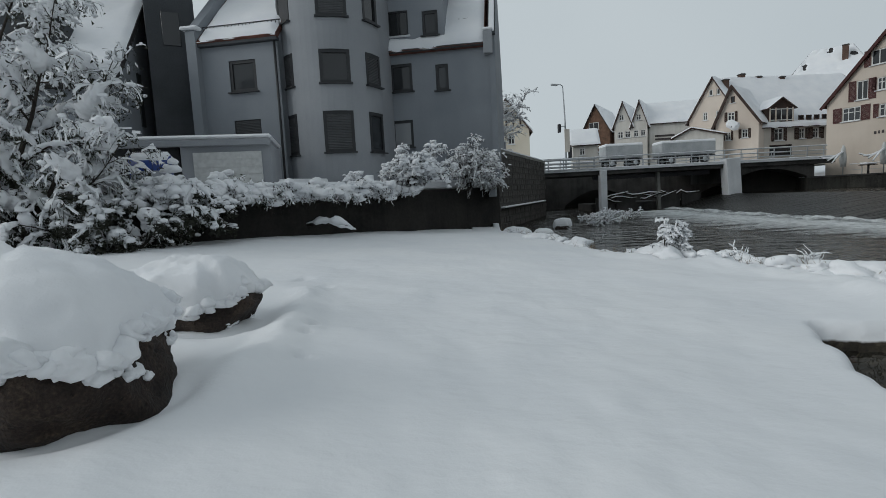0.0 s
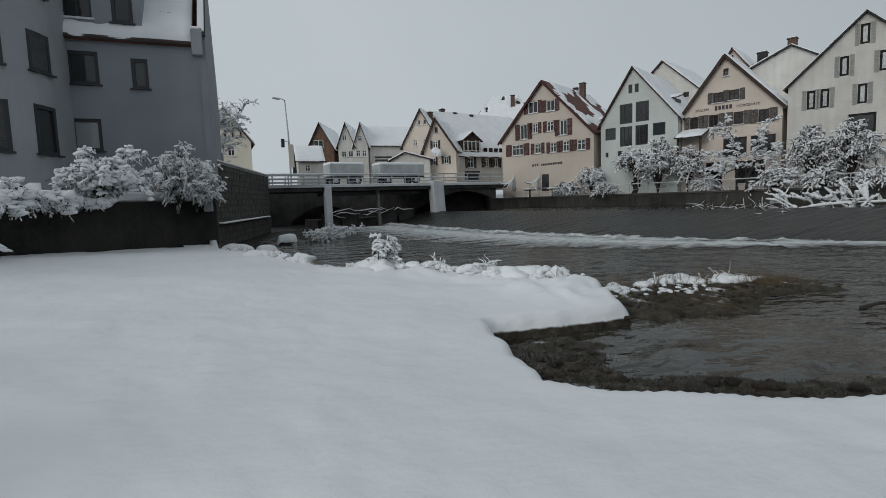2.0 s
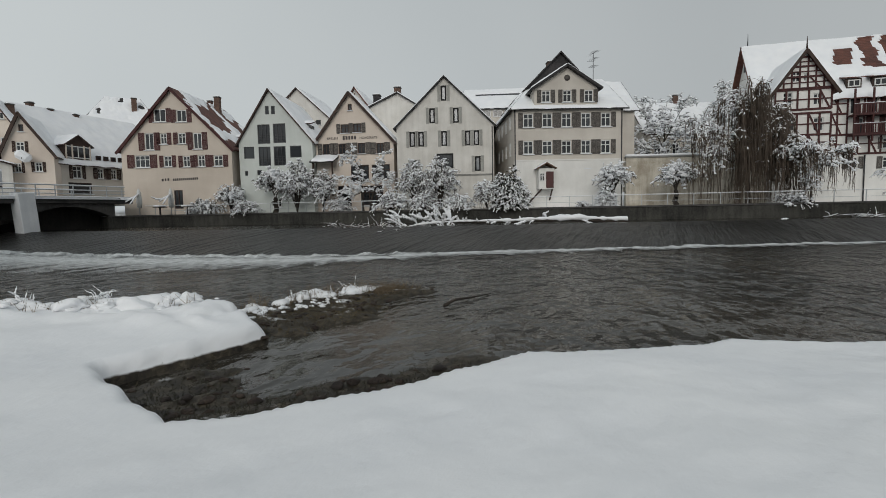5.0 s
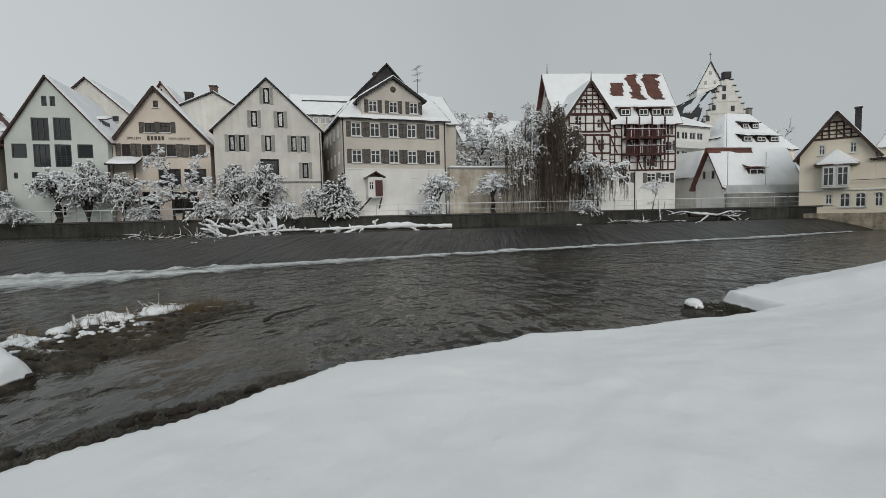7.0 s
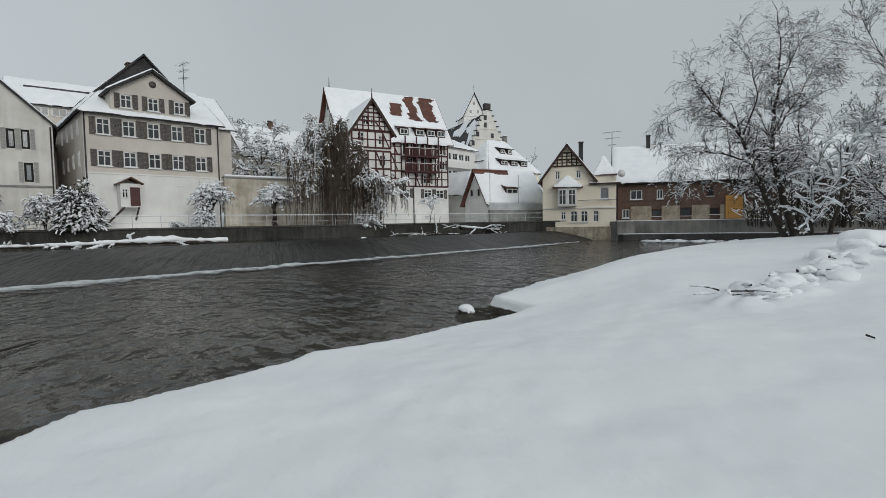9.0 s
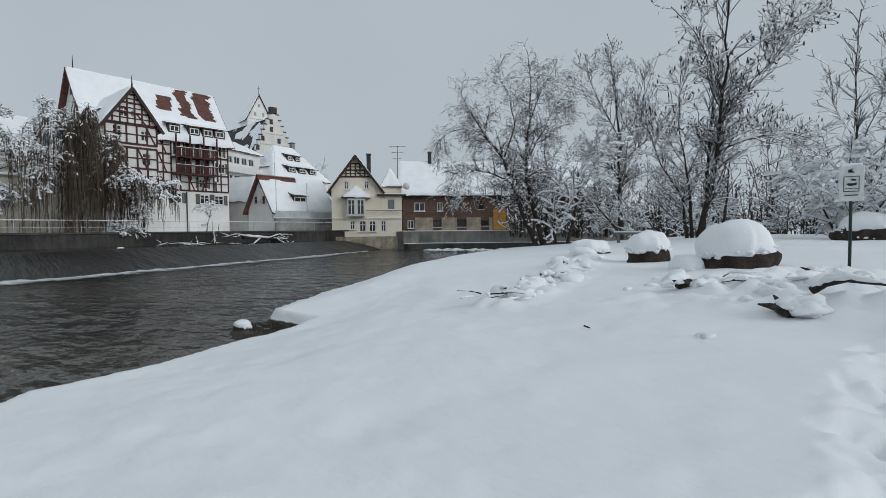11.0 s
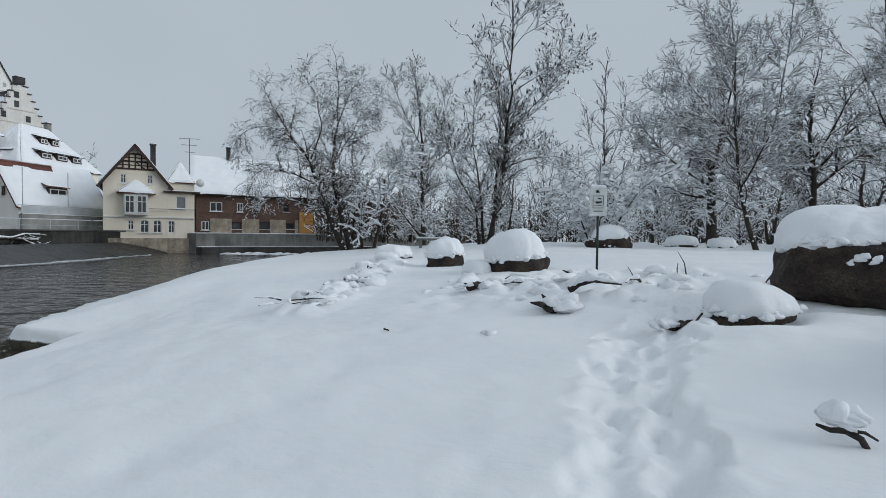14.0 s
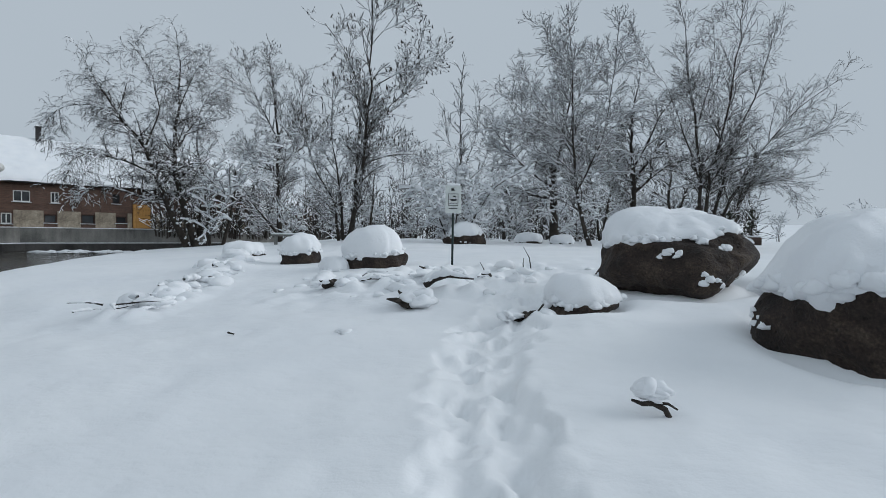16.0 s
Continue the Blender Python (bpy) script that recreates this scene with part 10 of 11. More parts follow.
        put("clinging_snow", lumps("clinging_snow", np.concatenate(A), np.concatenate(B), SNOW, seed, 1.0, 1.2), t)
    return t


boulder(-1.2, -9.05, 1.04, 0.9, 1.3, 2.6, 3, "big brown pitted boulder with pillow of snow", rot=-171, cut=0.6, cap=0.17, tilt=-0.35, slope=0.12, cling=0.6)
boulder(-2.55, -6.6, 1.12, 0.86, 0.6, 2.25, 5, "dark brown boulder under a deep dome of snow", rot=-170, cut=0.44, cap=0.34, tilt=0.1, cling=1.3, over=0.1)
boulder(0.16, -7.98, 0.5, 0.4, 1.2, 1.66, 7, "flat stone buried under a cushion of snow", rot=-172, cut=0.3, cap=0.15, slope=0.15, cling=0.0, detail=4)
boulder(6.35, -13.3, 0.56, 0.45, 1.3, 2.02, 9, "brown boulder with rounded cap of snow", rot=-160, cut=0.3, cap=0.2, cling=0.0, detail=4)
boulder(4.1, -12.1, 0.74, 0.55, 1.3, 2.12, 10, "brown boulder with tall sloping cap of snow", rot=-165, cut=0.22, cap=0.28, tilt=0.6, slope=0.15, cling=0.0, detail=4)
boulder(4.85, -11.7, 0.32, 0.24, 1.25, 1.62, 11, "small snow-covered stone beside a boulder", rot=-165, cut=0.3, cap=0.12, cling=0.0, detail=4)
boulder(9.1, -15.4, 0.62, 0.42, 1.3, 1.78, 12, "snow-capped stone near the water", rot=-150, cut=0.2, cap=0.16, cling=0.0, detail=4, slope=0.25)
boulder(8.6, -14.1, 0.36, 0.3, 1.26, 1.62, 13, "low stone covered by snow", rot=-150, cut=0.2, cap=0.12, cling=0.0, detail=4)
boulder(3.45, -23.1, 0.98, 0.8, 1.5, 2.6, 14, "rounded dark stone with a cap of snow before the trees", rot=180, cut=0.4, cap=0.15, cling=0.6, detail=4)
boulder(0.8, -28.6, 0.75, 0.5, 1.7, 2.2, 15, "low stone under snow beside the trees", cut=0.0, cap=0.2, cling=0.6, detail=4)
boulder(-0.9, -28.0, 0.6, 0.5, 1.7, 2.1, 16, "low stone under snow beside the trees", cut=0.0, cap=0.2, cling=0.5, detail=4)
boulder(-3.02, 3.42, 1.14, 0.96, 0.36, 1.74, 17, "near dark brown boulder with deep rounded snow", rot=0, cut=0.36, cap=0.2, tilt=-0.1, slope=0.05, cling=0.5, over=0.12)
boulder(-3.0, 5.85, 0.82, 0.6, 0.45, 1.4, 19, "flat-topped dark boulder with thick snow slab", rot=0, cut=0.12, cap=0.2, slope=0.42, cling=0.3, over=0.1)
boulder(12.6, -5.95, 0.26, 0.18, -0.05, 0.22, 21, "small stone with a cap of snow in the shallows", cut=0.3, cap=0.03, cling=0.0, detail=3, over=0.025)
boulder(7.0, 29.9, 0.56, 0.45, -0.3, 0.42, 23, "snow-capped stone in the river", cut=0.05, cap=0.18, cling=0.6, detail=4)
boulder(3.7, 25.4, 0.8, 0.5, -0.3, 0.34, 24, "low snow-covered stone at the edge of the bank", cut=0.1, cap=0.14, cling=0.8, detail=4)
boulder(4.9, 25.0, 0.5, 0.4, -0.3, 0.26, 25, "low snow-covered stone at the edge of the bank", cut=0.15, cap=0.12, cling=0.8, detail=4)
for i, (x, y, sc) in enumerate(((9.0, 30.6, 0.7), (9.9, 31.6, 0.85), (10.9, 32.8, 0.7))):
    plant("shrub", grown_tree(91 + i, random_guides(91 + i, 1.1, 6, 0.34, 2, 0.03), ((0.16, 0.7, 60, 0.0, 0.9, 4, 0.1), (0.12, 0.3, 55, 0.0, 0.6, 2, 0.1)), 0.007, 0.07, 0.95, 0.6, clumps=160, clump_r=(0.04, 0.12)),
          x, y, "low heap of brush on a river island white with snow", "shrub", "brush on the river island", z=-0.05, scale=sc, rot=80.0 * i)


# ---- dead wood, stalks and grass ----
def driftwood(x, y, z, pts, radii, label, rot=0.0, load=0.7, group="dead wood"):
    t = thing("driftwood", pose(x, y, z, 0, 0, rot), label, "branch", group)
    put("limb", tube_mesh(pts, radii, BARK, 7), t)
    if load > 0:
        put("snow", rolls_mesh("snow", [([(a, b, c + rr * 0.8) for (a, b, c), rr in zip(pts, radii)], [rr * (0.6 + load * 0.6) for rr in radii])], SNOW, len(label)), t)
    return t


def twig_heap(x, y, z, n, reach, seed, label, load=0.05, flat=0.35, name="dead_wood", mat=None, length=(0.4, 1.6), rad=0.02):
    """A tangle of thin branches with snow on it."""
    rng = np.random.default_rng(seed)
    S, E, A, B, lines = [], [], [], [], []
    for i in range(n):
        p = np.array([rng.normal() * reach[0], rng.normal() * reach[1], abs(rng.normal()) * reach[2]])
        d = rng.normal(size=3) * np.array([1, 1, flat])
        d /= np.linalg.norm(d)
        ln, rr = rng.uniform(*length), rad * rng.uniform(0.5, 1.6)
        line = [p + np.array([0, 0, rr])]
        for s in range(4):
            q = p + d * ln / 4
            q[2] = min(max(q[2], 0.0), 0.12 if flat < 0.2 else 9.0)
            line.append(q + np.array([0, 0, rr]))
            S.append(p), E.append(q), A.append(rr), B.append(rr * 0.75)
            rr *= 0.75
            d = d + rng.normal(size=3) * np.array([0.25, 0.25, 0.25 * min(1, flat * 2)])
            d /= np.linalg.norm(d)
            p = q
        if load > 0.015 and rng.random() < 0.9:
            w = load * rng.uniform(0.35, 0.8)
            lines.append((line, [w, w * 1.2, w, w * 0.8, w * 0.5]))
    t = thing(name, pose(x, y, z), label, "branch", "dead wood")
    S, E, A, B = (np.array(v) for v in (S, E, A, B))
    S[:, 2], E[:, 2] = np.maximum(S[:, 2], 0.0), np.maximum(E[:, 2], 0.0)
    put("tangle", tubes_mesh("tangle", S, E, A, B, 5, mat or BARK), t)
    put("frost", rolls_mesh("frost", lines, SNOW, seed, 6), t)
    return t


def scatter(n, pts, width, seed):
    g = np.random.default_rng(seed)
    C = along(pts, 300)[g.integers(0, 300, n)]
    return C + g.normal(size=(n, 2)) * width


gz = lambda x, y: float(ground_z(np.array([x]), np.array([y]))[0])
def root(x, y, size, seed, label, rot=0.0):
    """A knot of dark root with stubs, half under a lump of snow."""
    g = np.random.default_rng(seed)
    t = thing("root", pose(x, y, gz(x, y) - 0.02, 0, 0, rot), label, "root", "dead wood")
    put("knot", lumps("knot", [(0, 0, 0.06 * size), (0.1 * size, 0.02, 0.04 * size), (-0.08 * size, 0.0, 0.03 * size)], [0.08 * size, 0.07 * size, 0.06 * size], BARK, seed, 1.0, 1.3, True), t)
    for k in range(4):
        a, up = g.uniform(0, 6.28), g.uniform(0.1, 1.0)
        d = np.array([math.cos(a), math.sin(a), up]) * size * g.uniform(0.16, 0.3)
        put("stub", tube_mesh([(0, 0, 0.05 * size), tuple(d * 0.55 + np.array([0, 0, 0.04])), tuple(d)], [0.04 * size, 0.028 * size, 0.01], BARK, 6), t)
    m = 5
    C = np.column_stack([g.normal(size=(m, 2)) * np.array([0.15, 0.05]) * size + np.array([0, 0.1 * size]), g.uniform(0.06, 0.13, m) * size])
    put("snow", lumps("snow", C, (0.07 + 0.07 * g.random(m)) * size, SNOW, seed + 1, 0.75, 1.2, True), t)
    return t


root(4.0, -9.6, 1.1, 201, "dark spiky root end out of the snow", 40)
root(2.42, -8.25, 1.3, 202, "knotted dark root under a lump of snow", 110)
root(0.79, -7.6, 0.8, 203, "small dark stump covered with snow", 10)
root(2.5, -10.3, 0.8, 204, "dark root showing under snow", 200)
driftwood(1.95, -8.85, gz(1.95, -8.85) + 0.02, [(-0.34, 0.0, -0.04), (-0.2, 0.0, 0.07), (0.02, -0.03, 0.14), (0.22, -0.04, 0.12), (0.42, -0.06, 0.1)], [0.055, 0.05, 0.042, 0.03, 0.012], "arched dark branch with a roll of snow", rot=172, load=1.1)
# the broken stick with its puff of snow beside the path
stick = thing("stick", pose(-0.09, -4.97, gz(-0.09, -4.97), 0, 0, 188), "broken dark stick bearing a puff of snow", "branch", "dead wood")
put("limb", tube_mesh([(-0.16, 0.0, 0.1), (-0.09, 0.0, 0.075), (-0.02, -0.01, 0.085), (0.05, -0.03, 0.05), (0.1, -0.05, -0.05)], [0.009, 0.016, 0.022, 0.02, 0.018], BARK, 7), stick)
put("stub", tube_mesh([(-0.02, -0.01, 0.085), (0.06, -0.05, 0.095), (0.12, -0.06, 0.06)], [0.014, 0.011, 0.006], BARK, 6), stick)
put("snow", lumps("snow", [(-0.03, 0.03, 0.155), (0.03, 0.04, 0.14), (-0.07, 0.03, 0.14), (0.0, 0.02, 0.115)], [0.085, 0.075, 0.065, 0.065], SNOW, 5, 0.95, 1.05, True), stick, None, "rounded puff of snow")
twig_heap(6.85, -7.9, gz(6.85, -7.9) - 0.02, 7, (0.25, 0.16, 0.05), 101, "dark branches lying in the snow", 0.05, 0.16, rad=0.012, length=(0.2, 0.5))
twig_heap(6.5, -8.6, gz(6.5, -8.6), 7, (0.4, 0.3, 0.06), 102, "snow-covered branches on the bank", 0.1, 0.12, rad=0.012, length=(0.3, 0.8))
twig_heap(7.1, -10.6, gz(7.1, -10.6) - 0.02, 8, (0.3, 0.8, 0.06), 103, "snow-covered branches on the bank", 0.12, 0.12, rad=0.012, length=(0.3, 0.85))
twig_heap(3.2, -10.4, gz(3.2, -10.4) - 0.03, 5, (0.9, 0.4, 0.05), 104, "half-buried sticks in the snow", 0.09, 0.12, rad=0.012, length=(0.25, 0.7))
twig_heap(18.4, -26.4, 1.0, 10, (1.6, 0.8, 0.08), 106, "branches heaped at the foot of the leaning willow", 0.12, 0.15, rad=0.05)
for i, (x, y, hh) in enumerate(((0.7, -10.95, 0.4), (1.5, -10.4, 0.26), (0.85, -10.8, 0.22))):
    st = thing("twig", pose(x, y, gz(x, y), 0, 0, 40.0 * i), "thin bare twig standing out of the snow", "twig", "twigs in the snow")
    put("stalk", tube_mesh([(0, 0, -0.1), (0.05, 0, hh * 0.5), (0.16, 0.03, hh)], [0.012, 0.009, 0.004], BARK, 5), st)
st = thing("twig", pose(4.2, -6.85, gz(4.2, -6.85)), "short dark twig end on the snow", "twig", "twigs in the snow")
put("stalk", tube_mesh([(-0.05, 0, 0.02), (0.03, 0, 0.035)], [0.008, 0.012], BARK, 6), st)

XY = scatter(120, [(41.6, -37.6), (37.5, -41.0), (33.0, -45.0), (27.0, -49.5)], 0.5, 61)
tagged(new("snow_clots", lumps("snow_clots", np.column_stack([XY, np.full(len(XY), 0.04)]), 0.2 + 0.4 * np.random.default_rng(62).random(len(XY)) ** 2, SNOW_FAR, 62, 0.45, 1.8, None)), "low gravel bar under snow before the barn wall", "snow", kind="stuff")

# lumps of snow on buried branches and stones between the boulders and the waterside trees
XY = np.concatenate([scatter(90, [(6.8, -8.2), (6.8, -9.6), (7.4, -11.6), (8.5, -14.0)], 0.22, 51), scatter(54, [(0.6, -10.4), (2.4, -9.9), (4.6, -10.4)], 0.55, 52)])
k = 0.04 + 0.15 * np.random.default_rng(53).random(len(XY)) ** 2
tagged(new("snow_clots", lumps("snow_clots", np.column_stack([XY, ground_z(XY[:, 0], XY[:, 1]) - 0.01]), k, SNOW, 53, 0.8, 1.5)), "rounded lumps of snow over buried branches", "snow", kind="stuff")
tagged(new("snow_lump", lumps("snow_lump", [(2.82, -6.93, gz(2.82, -6.93)), (2.87, -6.97, gz(2.82, -6.93) - 0.01)], [0.07, 0.055], SNOW, 55, 0.7, 1.2)), "small round lump of snow on the bank", "snow")
for i, (x, y, a) in enumerate(((6.75, -9.0, 20), (7.0, -9.9, 75), (7.4, -11.3, 130), (3.4, -9.9, 10), (1.5, -9.9, 60))):
    driftwood(x, y, gz(x, y) + 0.01, [(-0.22, 0.0, 0.0), (-0.1, 0.03, 0.06), (0.06, -0.02, 0.05), (0.22, 0.04, 0.01)], [0.02, 0.03, 0.024, 0.01], "dark stick half covered with snow", rot=a, load=1.2)

# log jam on the weir
def log_jam(x, y, z, rot, guides, seed, label, width, twigs):
    """A stranded tree: its limbs lie low and spread, each under a roll of snow."""
    rng = np.random.default_rng(seed)
    P, R = limbs_of(rng, guides, 0.3)
    t = thing("log_jam", pose(x, y, z, 0, 0, rot), label, "driftwood", "stranded trees on the weir")
    put("trunk", tubes_mesh("trunk", *rods_of(P, R), 8, BARK), t)
    put("snow", rolls_mesh("snow", [(P[i] + np.array([0, 0, 0.05]) + np.outer(R[i], [0, 0, 1.0]), np.clip(R[i] * 1.5, 0.075, 9) * width) for i in range(len(P))], SNOW_FAR, seed, 8, 0.75), t)
    b1, r1 = sprout(rng, P, R, *twigs, 0.016)
    put("tangle", tubes_mesh("tangle", *rods_of(b1, r1), 4, BARK), t)
    put("frost", rolls_mesh("frost", [(l + np.array([0, 0, 0.03]), np.linspace(0.075, 0.03, len(l)) * width) for l in b1 if rng.random() < 0.75], SNOW_FAR, seed + 1, 5), t)
    return t


JAM = random.Random(112)
CORAL = []
for k in range(26):
    x0 = JAM.uniform(-2.6, 1.8)
    side, rise = JAM.uniform(-1.6, 1.1), JAM.choice((-0.9, -0.6, -0.3, 0.3, 0.6, 0.9, 1.1))
    CORAL.append((JAM.uniform(0.08, 0.14), (x0, 0.72 + 0.05 * JAM.random()), (x0 + side * 0.5 + JAM.gauss(0, 0.15), 0.72 + rise * 0.65 * JAM.uniform(0.7, 1.2)), (x0 + side + JAM.gauss(0, 0.3), 0.7 + rise)))
log_jam(36.4, 14.6, 0.65, -70, [(0.24, (14.5, 0.45), (10.0, 0.75), (5.0, 0.6), (1.0, 0.75), (-2.0, 0.5), (-3.6, 0.1)), (0.1, (5.5, 0.75), (4.6, 0.1), (4.9, -0.3)), (0.1, (9.0, 0.75), (8.2, 1.1), (8.6, 1.3)), (0.1, (7.0, 0.75), (6.0, 0.4), (5.4, 0.0)), (0.1, (11.0, 0.75), (11.8, 0.3), (12.6, 0.1))] + CORAL,
        111, "washed-up tree trunk and branches white with snow along the weir crest", 1.7, (0.45, 0.7, 60, 0.1, 0.3, 4, 0.35))
twig_heap(33.9, 18.6, 0.75, 170, (1.5, 1.8, 0.25), 113, "dark brush caught on the weir slope", 0.035, 0.35, name="log_jam", length=(0.5, 1.5), rad=0.03, mat=BRUSH)
twig_heap(47.5, -16.0, 1.15, 22, (0.9, 1.3, 0.1), 114, "grey branches stranded above the weir", 0.06, 0.3, name="log_jam", length=(0.8, 2.6), rad=0.04)
log_jam(48.6, -20.5, 1.2, -75, [(0.22, (0.0, 0.5), (2.5, 0.35), (5.5, 0.2), (9.0, 0.0), (13.5, -0.6)), (0.14, (1.0, 0.4), (-0.4, 0.8), (-1.6, 0.5)), (0.13, (3.0, 0.3), (4.2, 0.7), (6.0, 0.6)), (0.12, (4.0, 0.2), (5.0, -0.3), (6.5, -0.6)), (0.12, (2.0, 0.3), (0.6, -0.2), (-1.5, -0.2))],
        115, "long bleached trunk with bare branches lying across the weir", 0.95, (0.9, 1.3, 50, 0.1, 0.2, 4, 0.3))
driftwood(44.5, -9.0, 0.75, [(0, 0, 0.0), (1.2, 0.1, 0.1), (2.6, -0.1, -0.2)], [0.14, 0.16, 0.1], "short log stuck on the weir", rot=-60)

# the mud bar: grass, reeds and clots of snow
rng = np.random.default_rng(17)


def tufts(name, XY, hgt, blades, mat, seed, label, lean=0.6, base=None, top=9.0):
    """Blades of grass or stalks as thin rods, in one mesh."""
    g = np.random.default_rng(seed)
    z = ground_z(XY[:, 0], XY[:, 1]) if base is None else np.full(len(XY), base)
    XY, z = XY[(z < top) & (z > -0.08)], z[(z < top) & (z > -0.08)]
    P = np.repeat(np.column_stack([XY, z - 0.02]), blades, 0) + np.column_stack([g.normal(size=(len(XY) * blades, 2)) * 0.025, np.zeros(len(XY) * blades)])
    h = hgt * g.uniform(0.4, 1.3, len(P))
    D = np.column_stack([g.normal(size=(len(P), 2)) * lean, np.ones(len(P))])
    D /= np.linalg.norm(D, axis=1)[:, None]
    Q = P + D * h[:, None]
    ob = new(name, tubes_mesh(name, P, Q, np.full(len(P), 0.006), np.full(len(P), 0.002), 3, mat))
    return tagged(ob, label, "grass", kind="stuff")


NOTCH = [(6.2, 5.1), (5.4, 5.1), (5.0, 4.7), (4.6, 3.9), (5.2, 3.05), (6.4, 2.25), (7.4, 1.6)]
BAR = [(8.2, 6.6), (10.0, 6.3), (13.0, 5.9)]
tufts("wet_grass", scatter(3600, NOTCH, 0.5, 1), 0.06, 2, GRASS, 2, "short wet grass around the flooded notch", 0.9, top=0.12)
tufts("wet_grass", scatter(5600, BAR, 1.1, 3), 0.085, 2, STUBBLE, 4, "matted wet grass on the mud bar", 0.9, top=0.12)
tufts("dry_stalks", scatter(170, [(9.4, 8.7), (11.0, 7.9), (13.2, 6.5)], 0.2, 5), 0.42, 3, DRYTWIG, 6, "dry brown stalks along the mud bar", 0.45)
tufts("dry_stalks", scatter(90, [(12.6, 6.3), (13.6, 5.9)], 0.25, 7), 0.3, 3, DRYTWIG, 8, "dry rusty stalks at the end of the bar", 0.7)
XY = scatter(60, [(8.8, 8.7), (10.6, 8.0), (12.9, 6.7)], 0.17, 9)
tagged(new("snow_clots", lumps("snow_clots", np.column_stack([XY, ground_z(XY[:, 0], XY[:, 1]) + 0.04]), 0.09 + 0.13 * rng.random(60), SNOW, 9, 0.7)), "clots of snow along the mud bar", "snow", kind="stuff")
XY = scatter(46, [(8.8, 7.6), (10.2, 7.2), (11.4, 6.6)], 0.35, 10)
tagged(new("snow_clots", lumps("snow_clots", np.column_stack([XY, ground_z(XY[:, 0], XY[:, 1]) + 0.02]), 0.03 + 0.05 * rng.random(46), SNOW, 10, 0.6)), "small scraps of snow on wet grass", "snow", kind="stuff")
XY = np.concatenate([scatter(130, NOTCH, 0.5, 41), scatter(150, BAR, 0.8, 42)])
zz = ground_z(XY[:, 0], XY[:, 1])
XY, zz = XY[(zz < 0.12) & (zz > -0.1)], zz[(zz < 0.12) & (zz > -0.1)]
tagged(new("pebbles", lumps("pebbles", np.column_stack([XY, zz]), 0.02 + 0.07 * np.random.default_rng(43).random(len(XY)) ** 2, ROCK, 43, 0.7)), "dark wet stones and sods in the mud", "stone", kind="stuff")
# frosted reeds on the bar and the hummocky edge
for i, (x, y, s) in enumerate(((12.0, 7.2, 0.8), (11.3, 7.6, 0.7), (12.7, 6.9, 0.7), (7.6, 9.9, 0.6), (7.9, 9.3, 0.5), (6.9, 11.2, 0.4))):
    twig_heap(x, y, gz(x, y), 26, (0.22 * s, 0.2 * s, 0.1), 120 + i, "bent reeds coated with snow", 0.03, 0.7, name="reeds", mat=DRYTWIG, length=(0.15, 0.42), rad=0.005)
# the snow-plastered sapling on the bank
plant("snowy_sapling", grown_tree(31, [(0.02, (0.05 * k - 0.1, -0.1), (0.12 * k - 0.2, 0.35), (0.05 + 0.07 * k - 0.1, 0.62 + 0.12 * (k % 3))) for k in range(5)],
      ((0.05, 0.4, 65, -0.2, 1.2, 4, 0.15), (0.06, 0.16, 55, -0.1, 0.8, 2, 0.1)), 0.004, 0.05, 0.95, 0.35, clumps=150, clump_r=(0.025, 0.075)), 5.75, 12.3, "small sapling plastered with clumps of snow", "shrub", rot=20, z=gz(5.75, 12.3))
# lumps of snow on stones and sods along the water's edge
XY = scatter(190, [(3.6, 24.5), (4.9, 17.4), (5.6, 14.2), (6.6, 12.0), (7.7, 9.5), (8.1, 7.6)], 0.26, 21)
tagged(new("snow_clots", lumps("snow_clots", np.column_stack([XY, np.maximum(ground_z(XY[:, 0], XY[:, 1]), 0.0) + 0.02]), 0.08 + 0.24 * np.random.default_rng(22).random(190) ** 2, SNOW, 22, 0.7, None, True)), "lumps of snow along the water's edge", "snow", kind="stuff")
tufts("dry_stalks", scatter(260, [(4.9, 17.4), (5.6, 14.2), (6.6, 12.0), (7.7, 9.5), (8.1, 7.6)], 0.3, 23), 0.22, 3, DRYTWIG, 24, "dry stalks at the snowy water's edge", 0.7)
tufts("wet_grass", scatter(700, [(11.6, -6.7), (12.9, -6.2)], 0.35, 31), 0.08, 3, GRASS, 32, "wet stubble on a small mud spit", 0.9, top=0.12)
# stubble and drift along the bank's edge by the wall
tufts("dry_stalks", scatter(70, [(4.6, 18), (4.2, 22), (3.4, 25.5)], 0.35, 11), 0.3, 3, DRYTWIG, 12, "dry stalks at the stony water's edge", 0.6)
driftwood(11.9, 3.9, 0.02, [(0, 0, 0.0), (0.5, 0.1, 0.05), (1.1, 0.05, 0.03), (2.0, 0.1, 0.0)], [0.04, 0.035, 0.025, 0.012], "dark branch lying in the shallow water", rot=-20, load=-0.9)

# ---- the sign on its post, bench and far park things ----
sg = thing("bathing_sign", pose(2.35, -12.0, gz(2.35, -12.0), 0, 0, 180 + 8), "white riverside sign with pictogram on a dark green post", "sign")
put("post", tube_mesh([(0, 0, -0.3), (0, 0, 1.64)], 0.024, GREEN_POST, 10), sg)
pl = put("plate", box_mesh(0.40, 0.02, 0.64, SIGN_WHITE, 0.004), sg, pose(0, -0.045, 1.38) @ Matrix.Diagonal((0.82, 1, 0.9, 1)))
put("frame_bar", box_mesh(0.25, 0.006, 0.012, SIGN_BLACK), pl, pose(0, -0.013, 0.13))
put("frame_bar", box_mesh(0.25, 0.006, 0.012, SIGN_BLACK), pl, pose(0, -0.013, -0.14))
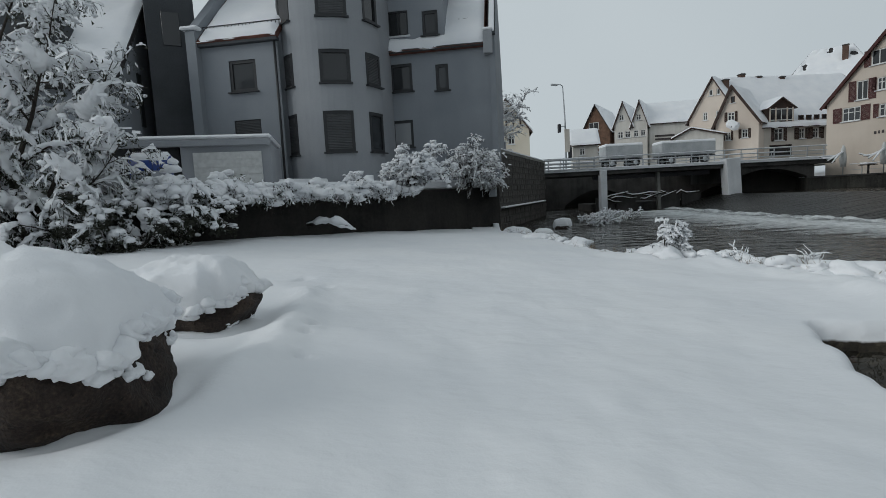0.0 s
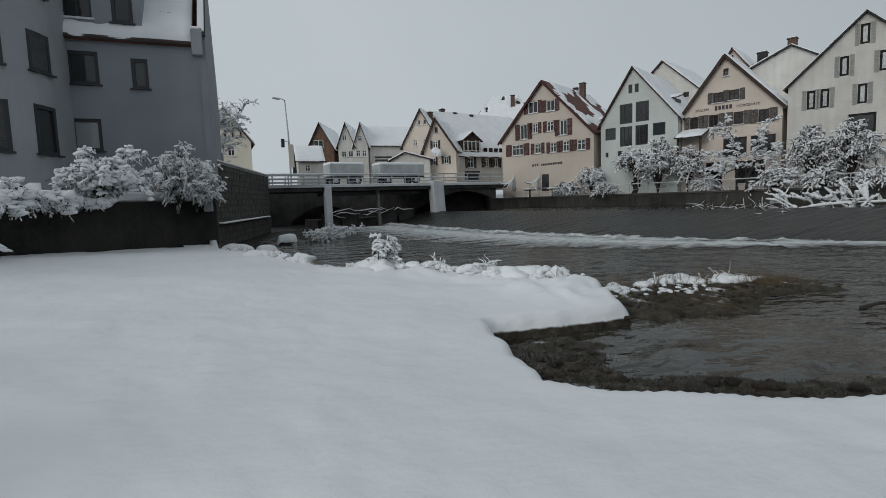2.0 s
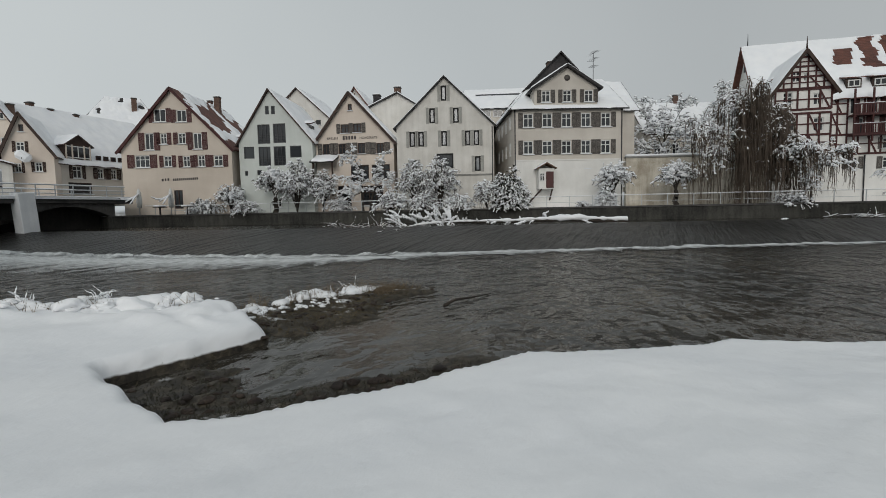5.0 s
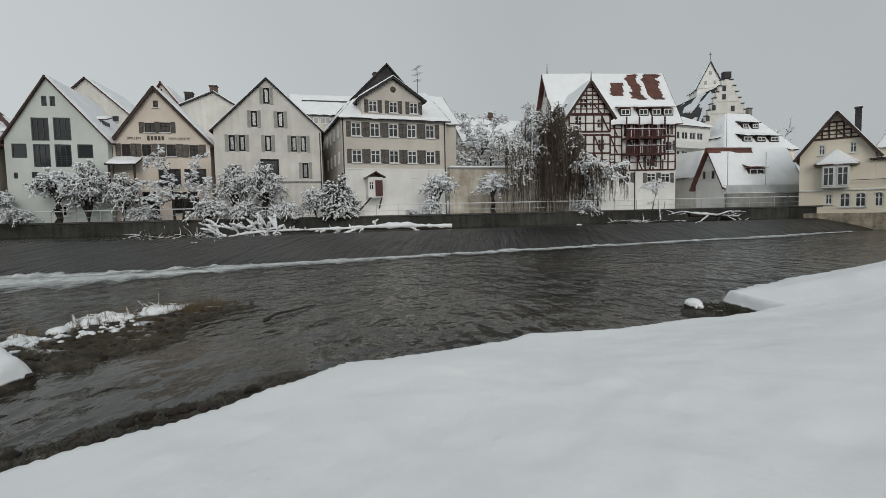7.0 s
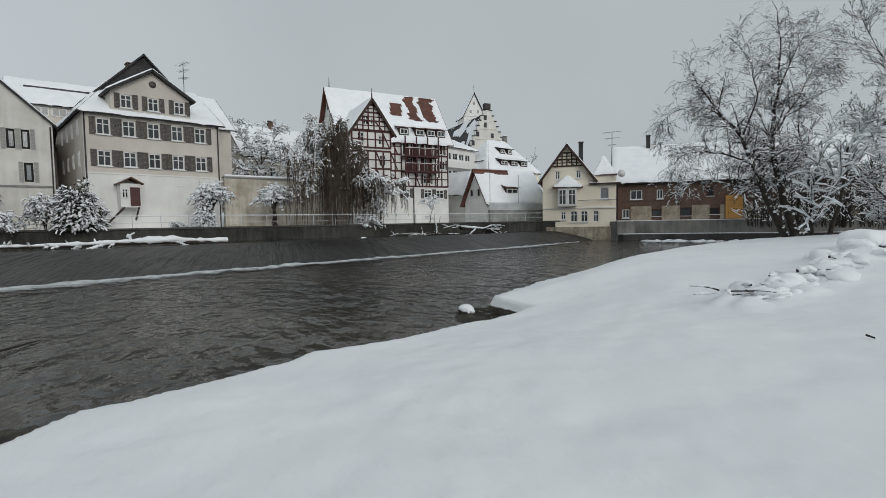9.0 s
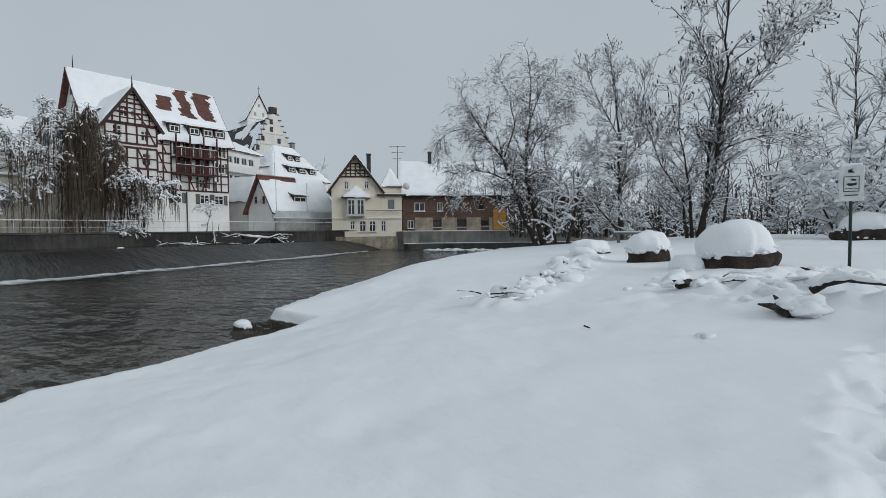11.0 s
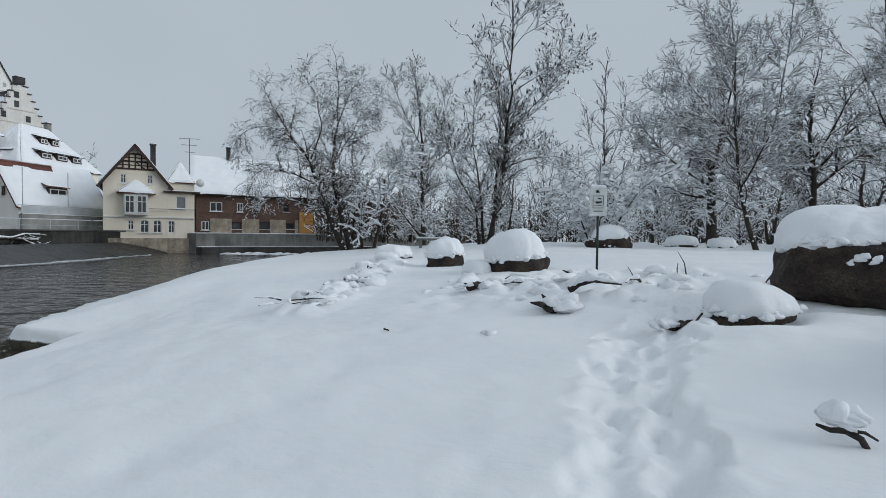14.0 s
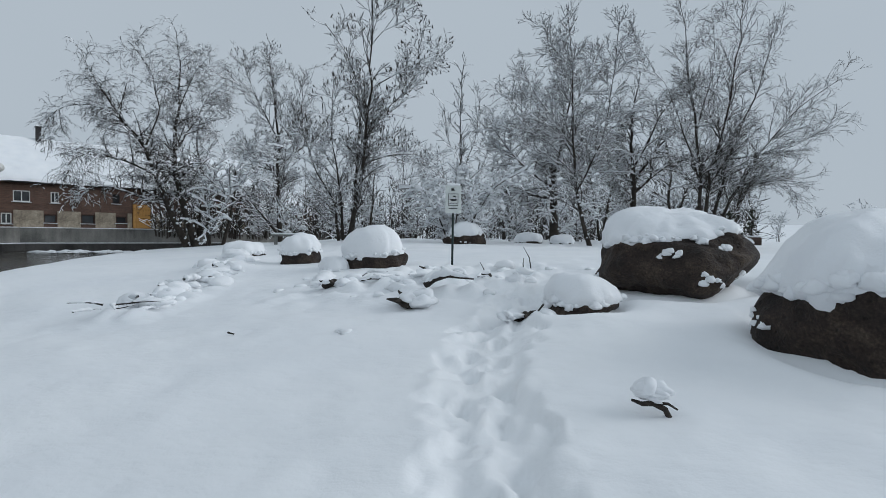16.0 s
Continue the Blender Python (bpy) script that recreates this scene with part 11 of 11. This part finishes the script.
put("frame_bar", box_mesh(0.012, 0.006, 0.28, SIGN_BLACK), pl, pose(-0.12, -0.013, -0.005))
put("frame_bar", box_mesh(0.012, 0.006, 0.28, SIGN_BLACK), pl, pose(0.12, -0.013, -0.005))
put("pictogram", prism_mesh([(-0.09, 0.0), (-0.03, -0.045), (0.08, -0.03), (0.09, 0.02), (0.02, 0.005), (-0.03, 0.01)], -0.017, -0.012, SIGN_BLACK, "pictogram"), pl)
put("pictogram", prism_mesh([(-0.02, 0.06), (0.07, 0.05), (0.07, 0.08), (0.0, 0.09)], -0.017, -0.012, SIGN_BLACK, "pictogram"), pl)
put("pictogram", prism_mesh([(-0.05, 0.2), (0.05, 0.2), (0.0, 0.25), (0.03, 0.28), (-0.06, 0.25)], -0.017, -0.012, SIGN_BLACK, "pictogram"), pl)
for i in range(5):
    put("wave", box_mesh(0.035, 0.005, 0.012, SIGN_BLACK), pl, pose(-0.08 + 0.04 * i, -0.013, -0.09 + 0.008 * (i % 2)))
put("text_bar", box_mesh(0.22, 0.005, 0.018, SIGN_BLACK), pl, pose(0, -0.013, -0.21))
put("snow", box_mesh(0.29, 0.08, 0.05, SNOW, 0.02), sg, pose(0, -0.03, 1.69))

bench = thing("picnic_bench", pose(12.0, -24.0, 1.72, 0, 0, 25), "low grey concrete bench dusted with snow", "bench")
put("seat", box_mesh(1.7, 0.5, 0.09, CONCRETE, 0.015), bench, pose(0, 0, 0.36))
for sx in (-0.6, 0.6):
    put("leg", box_mesh(0.14, 0.42, 0.5, CONCRETE, 0.01), bench, pose(sx, 0, 0.06))
put("snow", box_mesh(1.66, 0.46, 0.08, SNOW, 0.035), bench, pose(0, 0, 0.44))
for i, (x, y) in enumerate(((-13.6, -37.5), (-12.4, -38.0))):
    bb = thing("planter", pose(x, y, 1.84), "dark wooden planter with a small snowy conifer", "planter", "planters in the park")
    put("tub", box_mesh(0.9, 0.9, 0.55, WOOD_DARK, 0.03), bb, pose(0, 0, 0.27))
    put("snow", box_mesh(0.85, 0.85, 0.1, SNOW, 0.04), bb, pose(0, 0, 0.6))
    put("stem", tube_mesh([(0, 0, 0.5), (0, 0, 2.2)], [0.05, 0.02], BARK, 6), bb)
    C = np.column_stack([rng.normal(size=(30, 2)) * 0.22, 0.8 + 1.5 * rng.random(30)])
    C[:, :2] *= (1.35 - 0.45 * C[:, 2:3])
    put("needles", lumps("needles", C, np.full(30, 0.12), LEAF, 41 + i, 0.7), bb)

# low wooded hills on the horizon
hx, hy = np.meshgrid(np.linspace(-420, 40, 70), np.linspace(-420, -230, 24))
hz = 2 + 15 * smooth(-235, -330, hy) * (0.55 + 0.45 * fbm(hx * 0.012, hy * 0.012, 3, 8)) * smooth(30, -120, hx)
idx = np.arange(hx.size).reshape(hx.shape)
quads = np.stack([idx[:-1, :-1], idx[:-1, 1:], idx[1:, 1:], idx[1:, :-1]], -1).reshape(-1, 4)
tagged(new("backdrop_hills", fast_mesh("backdrop_hills", np.stack([hx, hy, hz], -1).reshape(-1, 3), quads, SNOW_FAR, True)), "low snowy hills on the horizon", "hill", kind="structure")
plant("tree", bg[0], 106, -60, "bare tree rising behind the riverside roofs", z=5.0, scale=1.3)
plant("tree", bg[2], 108, -63, "bare tree rising behind the riverside roofs", z=5.0, scale=1.3)
